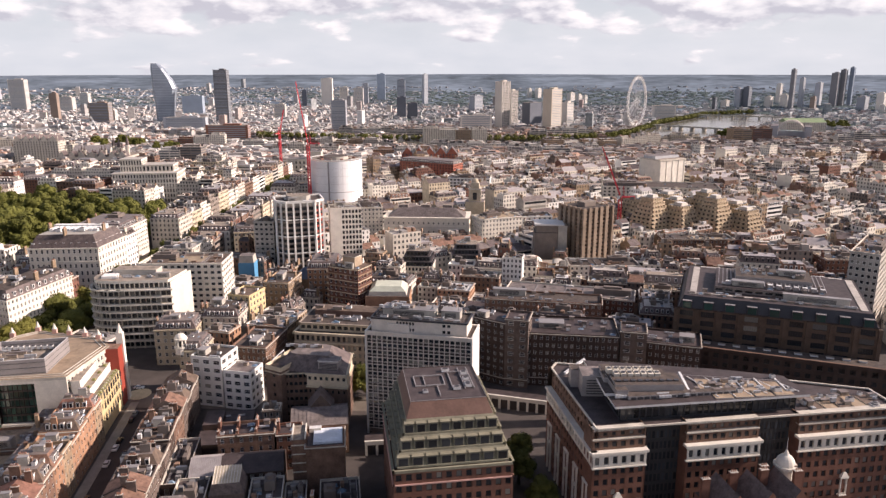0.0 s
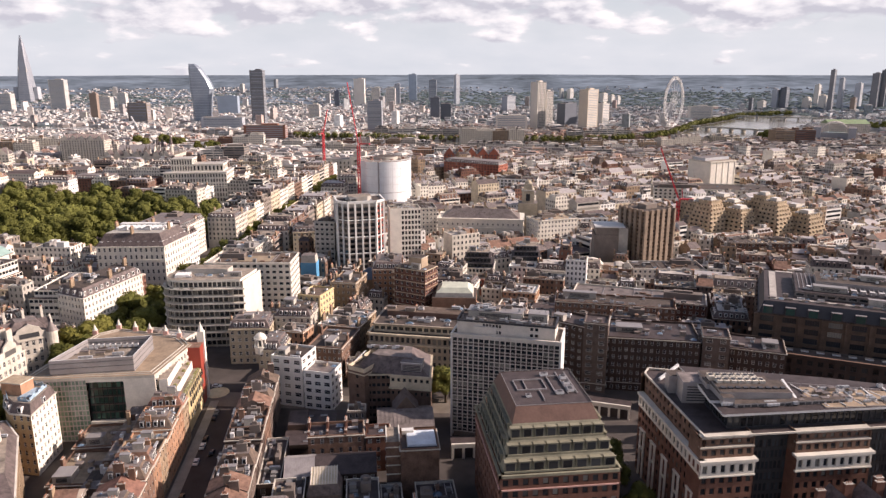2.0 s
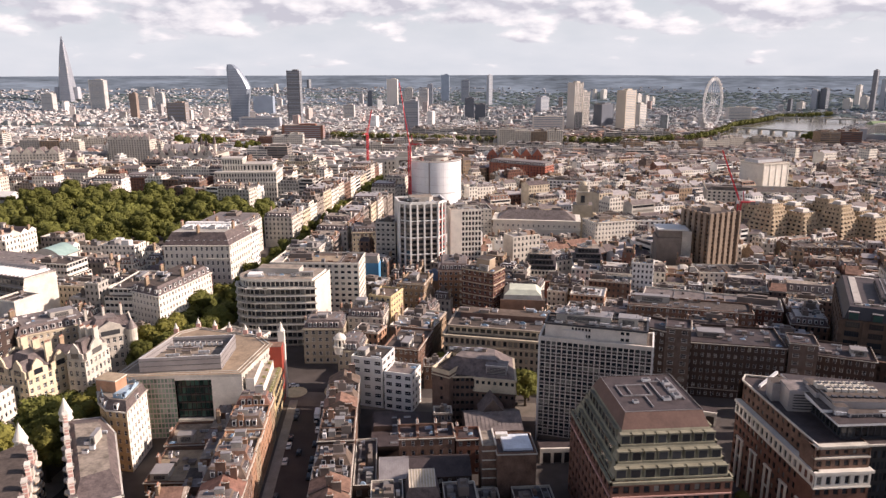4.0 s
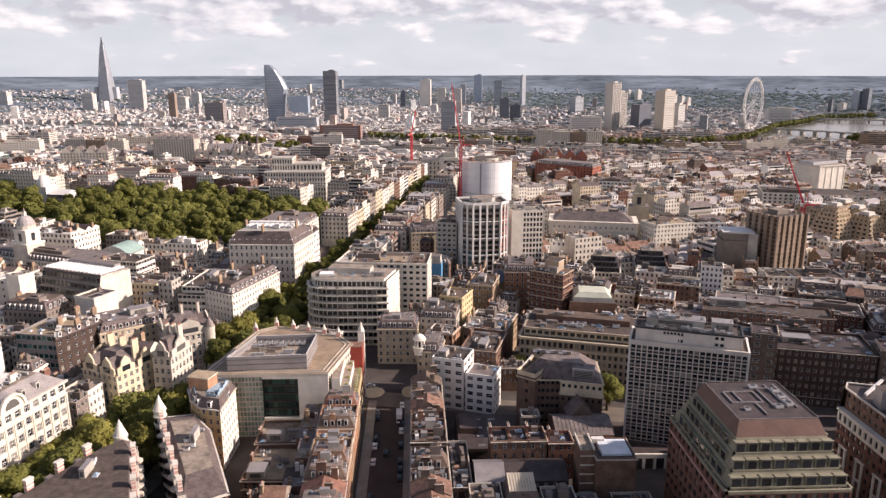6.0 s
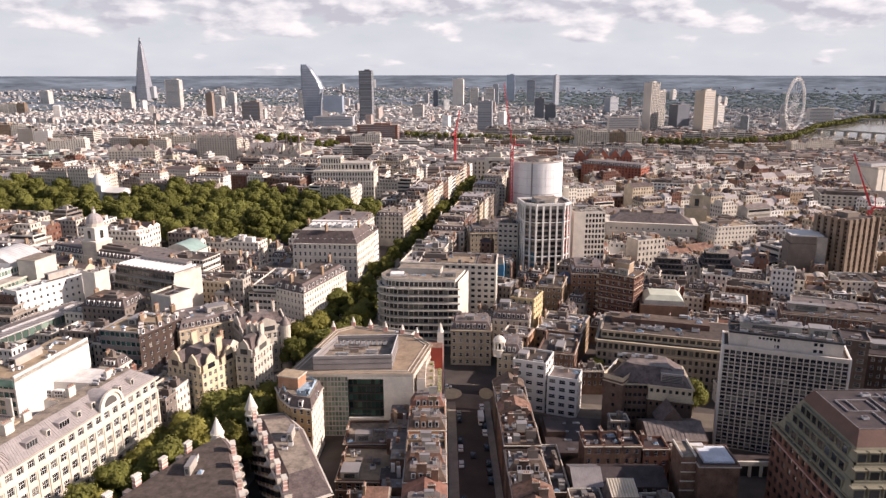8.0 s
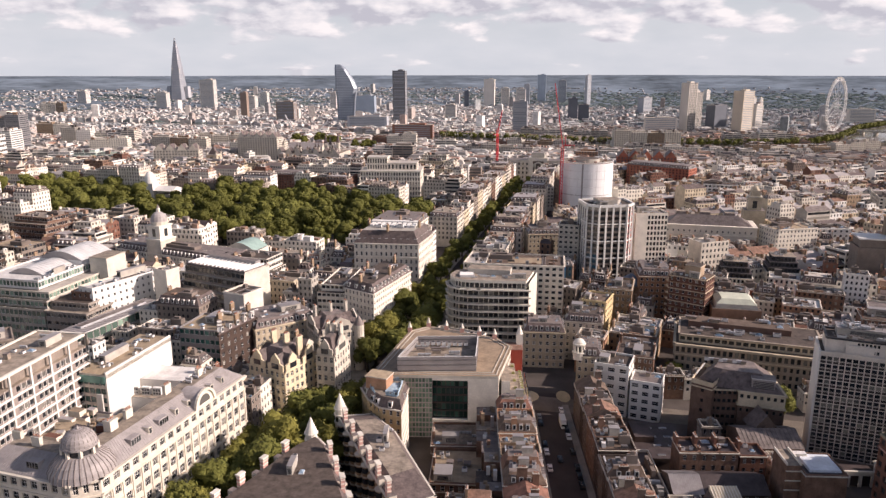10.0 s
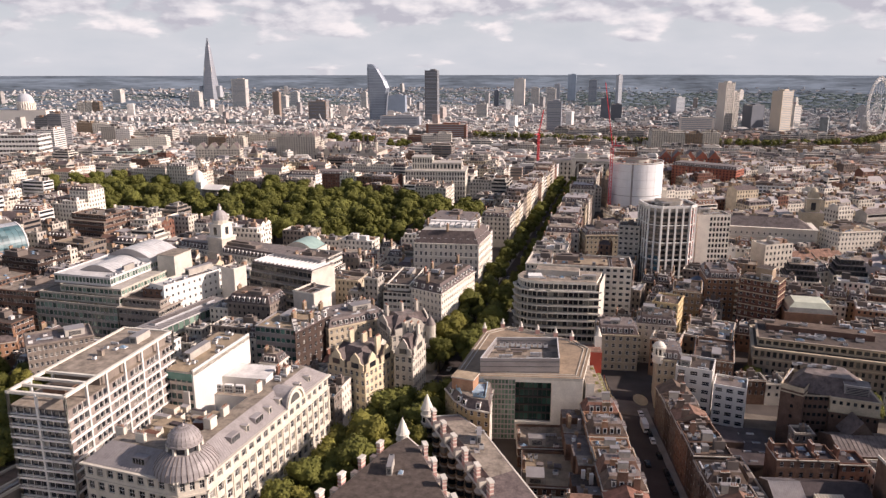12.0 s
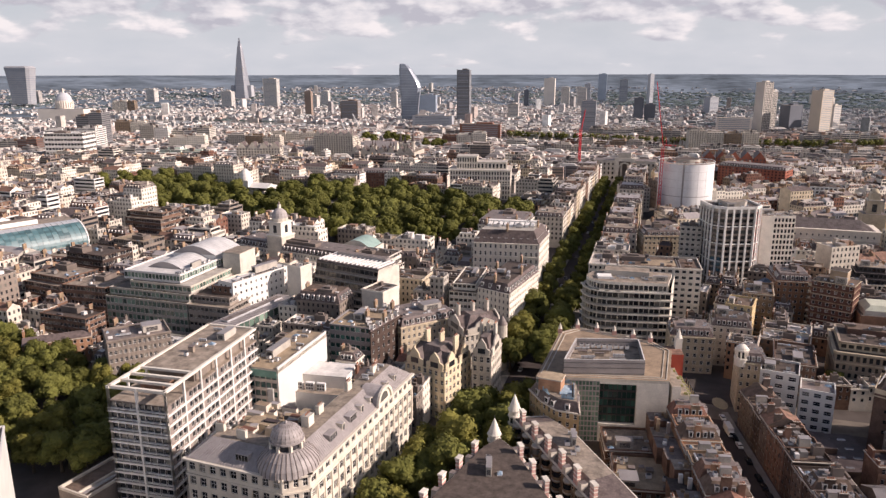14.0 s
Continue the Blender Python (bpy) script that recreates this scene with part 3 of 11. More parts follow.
def house(rng, x, y, w, d, ang, h, wall, roof="flat", level=1, name="house", label="", category="building", group="city blocks", floors=None, bay=2.6, wide=0.42, high=0.52,
          style=None, frame_mat="frame_white", pane_mat="pane", clutter=None, faces="flrb", tile=None, cornice=True, single=None, top=None, deep=0.25, trim=None, stacks=None):
    """A town house or office: walls with openings, parapet or pitched roof, chimneys and roof plant.
    level 0: fine, 1: middle, 2: far. faces: which walls carry windows (front, left, right, back)."""
    single = level == 0 if single is None else single
    floors = floors or max(2, round(h / 3.4))
    label = label or WALL_WORDS[wall] + " building with a " + ROOF_WORDS[roof] + (" and roof plant" if roof == "flat" else " and chimney stacks")
    t = thing(name, label, category, x, y, 0, ang, group)
    g, panes = Geo(), []
    cs = [(-w / 2, -d / 2), (w / 2, -d / 2), (w / 2, d / 2), (-w / 2, d / 2)]
    for k, key in enumerate("frbl"):
        p0, p1 = cs[k], cs[(k + 1) % 4]
        length = w if key in "fb" else d
        if key in faces and level < 3 and length > 3:
            facade(g, panes, p0, p1, 0, h - 0.5, max(1, round(length / bay)), floors, wall, wide, high, deep, first=1 if level else 0, trim=trim)
            blank(g, p0, p1, h - 0.5, h, wall)
        else:
            blank(g, p0, p1, 0, h, wall)
    part("wall", g, t)
    if cornice and level < 2:
        trim_mat = "stone" if wall.startswith("brick") else wall
        part("cornice", ring_band(w, d, h - 0.7, 0.3, 0.35, trim_mat), t)
        if level == 0 and len(faces) == 4:
            part("string_course", ring_band(w, d, h / floors * 1.05, 0.25, 0.2, trim_mat), t)
    r = Geo()
    if roof == "flat":
        flat_roof(r, w, d, h, "stone" if level else wall, top or rng.choice(("felt", "felt", "felt_light", "felt", "gravel", "lead", "felt_brown")))
        n = (clutter if clutter is not None else rng.randint(10, 18))
        plant = Geo()
        roof_clutter(rng, t, plant, -w / 2 + 0.8, -d / 2 + 0.8, w / 2 - 0.8, d / 2 - 0.8, h - 0.9, n, single)
        if level == 1:
            for _ in range(3):
                a = rng.uniform(-w / 2 + 1, w / 2 - 1)
                plant.bar((a, -d / 2 + 0.6, h - 0.6), (a, d / 2 - 0.6, h - 0.6), 0.25, "metal_grey")
            plant.box(rng.uniform(-w / 4, w / 4), 0, h - 0.9, w * 0.45, d * 0.5, 0.06, rng.choice(("felt_light", "gravel", "lead", "felt")))
        if plant.f:
            tagged(part("roof_plant", plant, t), kind="stuff")
    elif roof == "mansard":
        dormers = [] if level == 0 else None
        mansard(r, w, d, h, rng.uniform(3.0, 4.2), min(1.9, d / 4), tile or "slate", top or "lead", max(1, round(w / 3.2)), rng, sink=dormers)
        for q in dormers or ():
            part("dormer", q, t)
        if level < 2:
            plant = Geo()
            roof_clutter(rng, t, plant, -w / 2 + 2.2, -d / 2 + 2.2, w / 2 - 2.2, d / 2 - 2.2, h + 3.0, clutter if clutter is not None else 6, single)
            if plant.f:
                tagged(part("roof_plant", plant, t), kind="stuff")
    else:
        gable_roof(r, w, d, h, d * rng.uniform(0.2, 0.32), tile or rng.choice(("slate", "tile_brown", "tile_red", "slate")), wall)
    part("roof", r, t)
    n = stacks if stacks is not None else (0 if roof == "flat" and wall not in ("brick_stock", "brick_brown", "brick_red") else rng.choice((1, 2, 2)))
    if level < 2:
        for k in range(n):
            c = Geo()
            sx = (-w / 2 + 0.6, w / 2 - 0.6)[k % 2]
            sy = rng.uniform(-d * 0.28, d * 0.28)
            base = h - 1.0
            chimney(c, sx, sy, base, 0.8, rng.uniform(1.8, 3.2), rng.uniform(3.0, 4.6) + (2.0 if roof != "flat" else 0), rng.randint(3, 6), wall if wall.startswith("brick") else "brick_stock")
            part("chimney", c, t)
    fit_windows(panes, t, style or ("sash" if level == 0 else "frame" if level == 1 else "plain"), frame_mat, pane_mat, "few" if single else False)
    return t


# ---------------------------------------------------------------- ground and water
NEAR_BANK = [(-2900, 2420), (-1500, 2190), (-700, 2010), (-170, 1616), (126, 1487), (404, 1409), (640, 1430), (802, 1496), (1000, 1690), (1169, 1875), (1350, 2060), (1534, 2260)]
FAR_BANK = [(-2900, 2600), (-1500, 2350), (-760, 2150), (-182, 1738), (136, 1605), (442, 1542), (640, 1590), (760, 1720), (933, 1977), (1080, 2120), (1253, 2316), (1500, 2420)]


def rise(x, y):
    """The land dips to the river; its far edge is raised to fit the horizon in the camera's view."""
    r = math.hypot(x + 80, y)
    k = min(1.0, max(0.0, (r - 2900) / 1850))
    f = min(1.0, max(0.0, (y - 850) / 450))
    return -20 * f * f * (3 - 2 * f) * (1 - k) + (k * k * (3 - 2 * k)) * (104 + 9 * noise.noise(Vector((x * 0.0009, y * 0.0009, 3.0))))


def build_ground():
    g = Geo()
    rings = [0, 150, 320, 520, 800, 1150, 1500, 1900, 2300, 2600, 2900, 3200, 3500, 3800, 4100, 4400, 4600, 4760, 4870]
    sides = 96
    pts, fs = [], []
    for r in rings:
        for i in range(sides):
            a = 2 * math.pi * i / sides
            x, y = -80 + r * math.cos(a), r * math.sin(a)
            pts.append((x, y, rise(x, y)))
    for j in range(len(rings) - 1):
        for i in range(sides):
            k = (i + 1) % sides
            fs.append((j * sides + i, (j + 1) * sides + i, (j + 1) * sides + k, j * sides + k))
    g.solid(pts, fs, ["earth" if rings[k // sides] < 800 else "hazed_town_ground" if rings[k // sides] < 2600 else "far_land" for k in range(len(fs))])
    tagged(part("ground", g), "dark built-up ground that climbs to far hills", "ground", kind="structure")
    w = Geo()
    for k in range(len(NEAR_BANK) - 1):
        a, b, c, d = NEAR_BANK[k], NEAR_BANK[k + 1], FAR_BANK[k + 1], FAR_BANK[k]
        w.face([(*a, -18.5), (*b, -18.5), (*c, -18.5), (*d, -18.5)], "water")
    tagged(part("water", w), "brown-grey tidal river with low bridges", "river", kind="structure")


build_ground()


def between(x, y):
    """Inside the river."""
    for k in range(len(NEAR_BANK) - 1):
        (x0, a0), (x1, a1) = NEAR_BANK[k], NEAR_BANK[k + 1]
        (u0, b0), (u1, b1) = FAR_BANK[k], FAR_BANK[k + 1]
        if x0 <= x < x1:
            lo = a0 + (a1 - a0) * (x - x0) / (x1 - x0)
            for m in range(len(FAR_BANK) - 1):
                if FAR_BANK[m][0] <= x < FAR_BANK[m + 1][0]:
                    f = (x - FAR_BANK[m][0]) / (FAR_BANK[m + 1][0] - FAR_BANK[m][0])
                    return lo - 15 < y < FAR_BANK[m][1] + f * (FAR_BANK[m + 1][1] - FAR_BANK[m][1]) + 15
    return False


# ---------------------------------------------------------------- what is taken
TAKEN, CELLS = [], {}


def corners(x, y, w, d, ang):
    c, s = math.cos(radians(ang)), math.sin(radians(ang))
    return [(x + a * c - b * s, y + a * s + b * c) for a, b in ((-w / 2, -d / 2), (w / 2, -d / 2), (w / 2, d / 2), (-w / 2, d / 2))]


def overlap(p, q):
    for poly in (p, q):
        for i in range(len(poly)):
            (x0, y0), (x1, y1) = poly[i], poly[(i + 1) % len(poly)]
            nx, ny = y1 - y0, x0 - x1
            a = [nx * x + ny * y for x, y in p]
            b = [nx * x + ny * y for x, y in q]
            if max(a) <= min(b) or max(b) <= min(a):
                return False
    return True


def cells(p):
    xs, ys = [a for a, _ in p], [b for _, b in p]
    return [(i, j) for i in range(int(min(xs) // 50), int(max(xs) // 50) + 1) for j in range(int(min(ys) // 50), int(max(ys) // 50) + 1)]


def take(p):
    TAKEN.append(p)
    for c in cells(p):
        CELLS.setdefault(c, []).append(len(TAKEN) - 1)


def is_free(p):
    return not any(overlap(p, TAKEN[i]) for i in {i for c in cells(p) for i in CELLS.get(c, ())})


def front(a, b, deep):
    """Middle, width, depth and turn of the rectangle behind the front edge a-b."""
    w = math.hypot(b[0] - a[0], b[1] - a[1])
    ux, uy = (b[0] - a[0]) / w, (b[1] - a[1]) / w
    return (a[0] + b[0]) / 2 - uy * deep / 2, (a[1] + b[1]) / 2 + ux * deep / 2, w, deep, math.degrees(math.atan2(uy, ux))


def own(x, y, w, d, ang, margin=0.0):
    take(corners(x, y, w + margin, d + margin, ang))
    return x, y, w, d, ang


def axis(y):
    """The tree-lined avenue's middle."""
    return -172 + 0.2 * (y - 234)


AVENUE = -11.3
# streets and squares that stay open
take(corners(axis(560), 560, 30, 720, AVENUE))
take(corners(-79.5, 225, 18, 170, 0))
take([(-128, 300), (60, 262), (66, 284), (-128, 322)])
take([(-204, 190), (-172, 190), (-140, 345), (-172, 350)])
SQUARE = [(-535, 709), (-421, 625), (-340, 575), (-243, 524), (-150, 587), (-145, 665), (-206, 710), (-298, 772), (-445, 786)]
GROVE = [(-630, 770), (-490, 650), (-475, 690), (-500, 800), (-580, 830)]
take([(-527, 709), (-421, 633), (-340, 583), (-243, 532), (-160, 590), (-155, 662), (-210, 705), (-300, 765), (-445, 780)])
take([(-620, 770), (-490, 660), (-480, 690), (-505, 795), (-575, 822)])
take([(-430, 150), (-305, 150), (-290, 205), (-290, 262), (-345, 300), (-430, 340)])
take(corners(59.5, 200, 21, 70, 0))
take([(-100, 300), (-62, 292), (-66, 336), (-100, 340)])
take(corners(6.2, 243, 6, 36, 0))
take([(62, 272), (100, 255), (106, 268), (100, 282), (64, 286)])
take(corners(42, 235, 9, 9, 0))
take([(49, 176), (70, 176), (70, 228), (92, 262), (60, 275), (49, 225)])
take([(-322, 165), (-262, 165), (-262, 200), (-322, 200)])
take([(-480, 1130), (-300, 1110), (-300, 1215), (-480, 1228)])

# ---------------------------------------------------------------- trees


def tree_meshes(seed, height, spread, leaves, size, leaf):
    rng = random.Random(seed)
    trunk = Geo()
    trunk.tube(0, 0, 0, height * 0.45, spread * 0.045, "bark", 8, spread * 0.03)
    lobes = [(0, 0, height * 0.72, spread * 0.27)]
    for i in range(17):
        a = 6.283 * (i + rng.uniform(-0.3, 0.3)) / (9 if i < 9 else 8)
        r = spread * (rng.uniform(0.26, 0.36) if i < 9 else rng.uniform(0.12, 0.24))
        z = height * (rng.uniform(0.44, 0.62) if i < 9 else rng.uniform(0.66, 0.86))
        lobes.append((r * math.cos(a), r * math.sin(a), z, spread * rng.uniform(0.13, 0.20)))
        trunk.bar((0, 0, height * rng.uniform(0.25, 0.42)), (r * math.cos(a), r * math.sin(a), z), spread * 0.022, "bark")
    crown = Geo()
    for lx, ly, lz, lr in lobes:
        n = 8
        pts = [(lx, ly, lz - lr * 0.8)]
        for j, (k, q) in enumerate(((-0.45, 0.72), (0.15, 0.86), (0.62, 0.6))):
            pts += [(lx + lr * q * rng.uniform(0.85, 1.1) * math.cos(6.283 * (i + j * 0.5) / n), ly + lr * q * rng.uniform(0.85, 1.1) * math.sin(6.283 * (i + j * 0.5) / n), lz + lr * k * rng.uniform(0.9, 1.1)) for i in range(n)]
        pts.append((lx, ly, lz + lr * 0.86))
        fs = [(0, 1 + (i + 1) % n, 1 + i) for i in range(n)] + [(1 + 2 * n + i, 1 + 2 * n + (i + 1) % n, 1 + 3 * n) for i in range(n)]
        for j in (0, 1):
            fs += [(1 + j * n + i, 1 + j * n + (i + 1) % n, 1 + (j + 1) * n + (i + 1) % n, 1 + (j + 1) * n + i) for i in range(n)]
        crown.solid(pts, fs, leaf)
    for _ in range(leaves):
        lx, ly, lz, lr = rng.choice(lobes)
        d = Vector((rng.gauss(0, 1), rng.gauss(0, 1), rng.gauss(0.25, 1))).normalized()
        p = Vector((lx, ly, lz)) + d * lr * rng.uniform(0.82, 1.12)
        n = (d + Vector((rng.gauss(0, 0.20), rng.gauss(0, 0.20), rng.gauss(0, 0.20) + 0.15))).normalized()
        u = n.cross(Vector((rng.random(), rng.random(), rng.random()))).normalized()
        v = n.cross(u)
        s = size * rng.uniform(0.6, 1.25)
        k = [tuple(p + u * s * a + v * s * b + n * c * s) for a, b, c in ((-0.6, -0.25, 0), (0.1, -0.55, 0.2), (0.6, 0.1, 0), (0.05, 0.55, -0.15))]
        crown.face(k, leaf)
    return trunk.mesh("trunk"), crown.mesh("crown")


TREES = {}


def tree(kind, x, y, scale, turn, label, group):
    if kind not in TREES:
        near = kind.startswith("near")
        t = thing("tree", label, "tree", x, y, 0, turn, group)
        a, b = tree_meshes(sum(map(ord, kind)), 17, 15, 3000 if near else 1500, 0.62 if near else 0.85, "leaf_yellow" if kind.endswith("y") else "leaf")
        part("trunk", a, t)
        part("crown", b, t)
        TREES[kind] = t
        t.scale = (scale,) * 3
        return t
    t = copy_thing(TREES[kind], pose(x, y, rise(x, y), 0, 0, turn))
    t.scale = (scale,) * 3
    return tagged(t, label, "", group)


def inside(x, y, poly):
    hit = False
    for i in range(len(poly)):
        (x0, y0), (x1, y1) = poly[i], poly[(i + 1) % len(poly)]
        if (y0 > y) != (y1 > y) and x < (x1 - x0) * (y - y0) / (y1 - y0) + x0:
            hit = not hit
    return hit


def plant_trees():
    rng = random.Random(11)
    spots = []
    for _ in range(4000):
        x, y = rng.uniform(-670, -150), rng.uniform(515, 866)
        if len(spots) < 150 and not (-462 < x < -402 and 725 < y < 790) and (inside(x, y, SQUARE) or inside(x, y, GROVE)) and all(math.hypot(x - a, y - b) > 15.5 for a, b in spots):
            spots.append((x, y))
    for x, y in spots:
        tree("far" + rng.choice(("a", "b", "c", "d")), x, y, rng.uniform(1.2, 1.7), rng.uniform(0, 360), "broad dark green plane tree in a garden square", "trees of the garden square")
    # the avenue
    for side in (-1, 1):
        y = 225
        while y < 880:
            if not 285 < y < 325:
                x = axis(y) + side * (8.5 if y > 340 else 7) + rng.uniform(-1, 1)
                kind = ("near" if y < 420 else "far") + rng.choice(("a", "cy", "cy") if y < 420 else ("a", "b", "c"))
                tree(kind, x, y, rng.uniform(0.75, 1.15) * (1.25 if y < 300 else 1.2 if y < 420 else 0.92), rng.uniform(0, 360), "leafy green plane tree along the avenue", "avenue trees")
            y += rng.uniform(9, 15) if y < 380 else rng.uniform(13, 19)
    # the square beside the white tower block
    spots = []
    for _ in range(900):
        x, y = rng.uniform(-440, -284), rng.uniform(222, 345)
        if len(spots) < 95 and inside(x, y, [(-440, 225), (-312, 225), (-300, 224), (-288, 232), (-284, 262), (-300, 285), (-345, 302), (-440, 345)]) and all(math.hypot(x - a, y - b) > 9.5 for a, b in spots):
            spots.append((x, y))
    for x, y in spots:
        tree("near" + rng.choice(("a", "b", "d", "cy")), x, y, rng.uniform(0.82, 1.05), rng.uniform(0, 360), "tall green plane tree in a small square", "trees of the small square")
    for x, y, s in ((-200, 208, 1.0), (-195, 218, 1.1), (-191, 229, 1.05), (-202, 199, 0.9), (-193, 206, 0.9), (-187, 220, 0.95), (-189, 241, 1.0)):
        tree("near" + rng.choice(("a", "cy")), x, y, s, rng.uniform(0, 360), "leafy green plane tree along the avenue", "avenue trees")
    for x, y, s in ((10.5, 284, 1.0), (13, 289, 0.8), (59, 183, 0.6), (61, 196, 0.75), (58, 212, 0.8), (62, 226, 0.7), (-22, 318, 0.7), (3, 288, 0.6), (-62, 430, 0.7), (-70, 438, 0.6), (-52, 425, 0.6)):
        tree("neara", x, y, s, rng.uniform(0, 360), "small green street tree between office blocks", "street trees")
    # clumps in the riverside gardens
    for cx, cy, m, r in ((-439, 1578, 14, 55), (-621, 1543, 8, 40), (878, 1537, 9, 40), (1320, 1752, 8, 40), (-330, 1480, 5, 30)):
        for _ in range(m):
            x, y = cx + rng.uniform(-r, r), cy + rng.uniform(-r, r) * 0.5
            if not between(x, y):
                tree("far" + rng.choice(("a", "b", "c", "d")), x, y, rng.uniform(1.1, 1.6), rng.uniform(0, 360), "broad green tree in a riverside garden", "riverside garden trees")
    # far bank, too many to tell apart
    g = Geo()
    for k in range(len(FAR_BANK) - 1):
        (x0, y0), (x1, y1) = FAR_BANK[k], FAR_BANK[k + 1]
        if x0 < -300 or x1 > 1500:
            continue
        n = int(math.hypot(x1 - x0, y1 - y0) / 12)
        for i in range(n):
            f = (i + rng.random()) / n
            x, y = x0 + f * (x1 - x0) + rng.uniform(-4, 4), y0 + f * (y1 - y0) + rng.uniform(6, 20)
            s = rng.uniform(6, 10)
            g.tube(x, y, rise(x, y), rise(x, y) + 6, 0.5, "bark", 5)
            for _ in range(110):
                d = Vector((rng.gauss(0, 1), rng.gauss(0, 1), rng.gauss(0, 0.8))).normalized()
                p = Vector((x, y, rise(x, y) + 10)) + d * s * rng.uniform(0.7, 1.05)
                u = d.cross(Vector((rng.random(), rng.random(), 0.3))).normalized() * 1.6
                v = d.cross(u).normalized() * 1.6
                g.face([tuple(p - u), tuple(p - v), tuple(p + u), tuple(p + v)], "leaf")
    tagged(part("embankment_trees", g), "row of green plane trees on the river embankment", "trees", kind="stuff")


# ---------------------------------------------------------------- near buildings


def slab_block():
    """White slab office: dense grid front, blank bright ends, recessed top storey crowded with plant."""
    x, y, w, d, ang = own(*front((9.6, 255.5), (46.8, 241.5), 15))
    t = thing("office_block", "tall white slab office block with a dense window grid", "office building", x, y, 0, ang)
    g, panes = Geo(), []
    z0, z1, n = 2.5, 40.6, 13
    fh = (z1 - z0) / n
    facade(g, panes, (-w / 2, -d / 2), (w / 2, -d / 2), z0, z1, 20, n, "spandrel", 0.9, 0.52, 0.25, 0.46)
    for k in range(2 * n + 1):
        q = Geo()
        q.box(0, 0, 0, w, 0.2, 0.3 if k % 2 == 0 else 0.16, "panel_warm", bottom=True)
        part("transom", SHARED.setdefault("slab transom " + str(k % 2), q.mesh("transom")), t, "", pose(0, -d / 2, z0 + fh * (k // 2 + (0.42 if k % 2 else 0)) - 0.12))
    for k in range(21):
        q = Geo()
        q.box(0, 0, 0, 0.32, 0.34, z1 - z0, "panel_warm")
        part("mullion", SHARED.setdefault("slab mullion", q.mesh("mullion")), t, "", pose(-w / 2 + w * k / 20, -d / 2, z0))
    facade(g, panes, (w / 2, d / 2), (-w / 2, d / 2), z0, z1, 10, n, "panel_warm", 0.74, 0.62, 0.35, 0.2)
    for s in (-1, 1):
        g.box(s * (w / 2 + 0.3), 0, 0, 0.6, d + 0.9, 42.2, "white_panel")
    g.box(0, 0, 0, w - 1, d - 1, z0, "concrete_dark")
    g.box(0, -d / 2 + 0.25, z1, w, 0.9, 1.5, "panel_warm", bottom=True)
    g.box(0, d / 2 - 0.25, z1, w, 0.9, 1.5, "panel_warm", bottom=True)
    g.face([(-w / 2, -d / 2, 41.6), (w / 2, -d / 2, 41.6), (w / 2, d / 2, 41.6), (-w / 2, d / 2, 41.6)], "felt")
    part("wall", g, t)
    up, more = Geo(), []
    ring = [(-w / 2 + 1.4, -d / 2 + 2.0), (w / 2 - 2.0, -d / 2 + 2.0), (w / 2 - 2.0, d / 2 - 1.5), (-w / 2 + 1.4, d / 2 - 1.5)]
    top = 46.4
    a, b = ring[0], ring[1]
    for f0, f1, bays in ((0.0, 0.26, 0), (0.26, 0.46, 6), (0.46, 0.74, 0), (0.74, 0.84, 2), (0.84, 1.0, 0)):
        p, q = (a[0] + (b[0] - a[0]) * f0, a[1]), (a[0] + (b[0] - a[0]) * f1, a[1])
        if bays:
            facade(up, more, p, q, 41.6, top, bays, 2, "panel_warm", 0.66, 0.5, 0.3, 0.28)
        else:
            blank(up, p, q, 41.6, top, "panel_warm")
    for k in (1, 2, 3):
        blank(up, ring[k], ring[(k + 1) % 4], 41.6, top, "panel_warm")
    up.box(-w * 0.20, -d / 2 + 1.6, 41.6, w * 0.22, 0.9, 3.4, "panel_warm")
    up.face([(*p, top) for p in ring], "felt")
    for k in range(4):
        up.bar((*ring[k], top + 0.3), (*ring[(k + 1) % 4], top + 0.3), 0.7, "metal_dark")
    part("upper_storey", up, t)
    fit_windows(panes, t, "frame", "panel_warm", "pane", True)
    fit_windows(more, t, "frame", "frame_dark", "pane_dark", False)
    rng = random.Random(2)
    part("plant_room", unit("plant_room"), t, "", pose(-5, 1.4, top) @ Matrix.Diagonal((20, 6.4, 3.2, 1)))
    part("plant_room", unit("plant_room"), t, "", pose(11, 1.2, top) @ Matrix.Diagonal((7, 5, 3.4, 1)))
    for k in range(44):
        kind = rng.choice(("air_conditioner", "duct", "roof_hatch", "duct"))
        low = k % 2
        part(kind, unit(kind), t, "", pose(rng.uniform(-14, 4) if not low else rng.uniform(-16, 15), rng.uniform(-1.2, 4) if not low else rng.uniform(-4.6, -2.4), top + (3.2 if not low else 0), 0, 0, rng.choice((0, 0, 90, 8))) @ Matrix.Diagonal((rng.uniform(1.0, 3.2), rng.uniform(0.8, 1.4), rng.uniform(0.7, 1.6), 1)))
    mast = Geo()
    for k in range(9):
        a = rng.uniform(-w / 2 + 2, w / 2 - 2)
        mast.bar((a, 0, top), (a, 0, top + rng.uniform(4, 6)), 0.14, "metal_grey")
    for k in range(3):
        mast.bar((-w / 2 + 3, -4.4 + k * 0.1, top + 0.9 + k * 0.5), (w / 2 - 3, -4.4 + k * 0.1, top + 0.9 + k * 0.5), 0.08, "metal_grey")
    tagged(part("aerial", mast, t), kind="stuff")


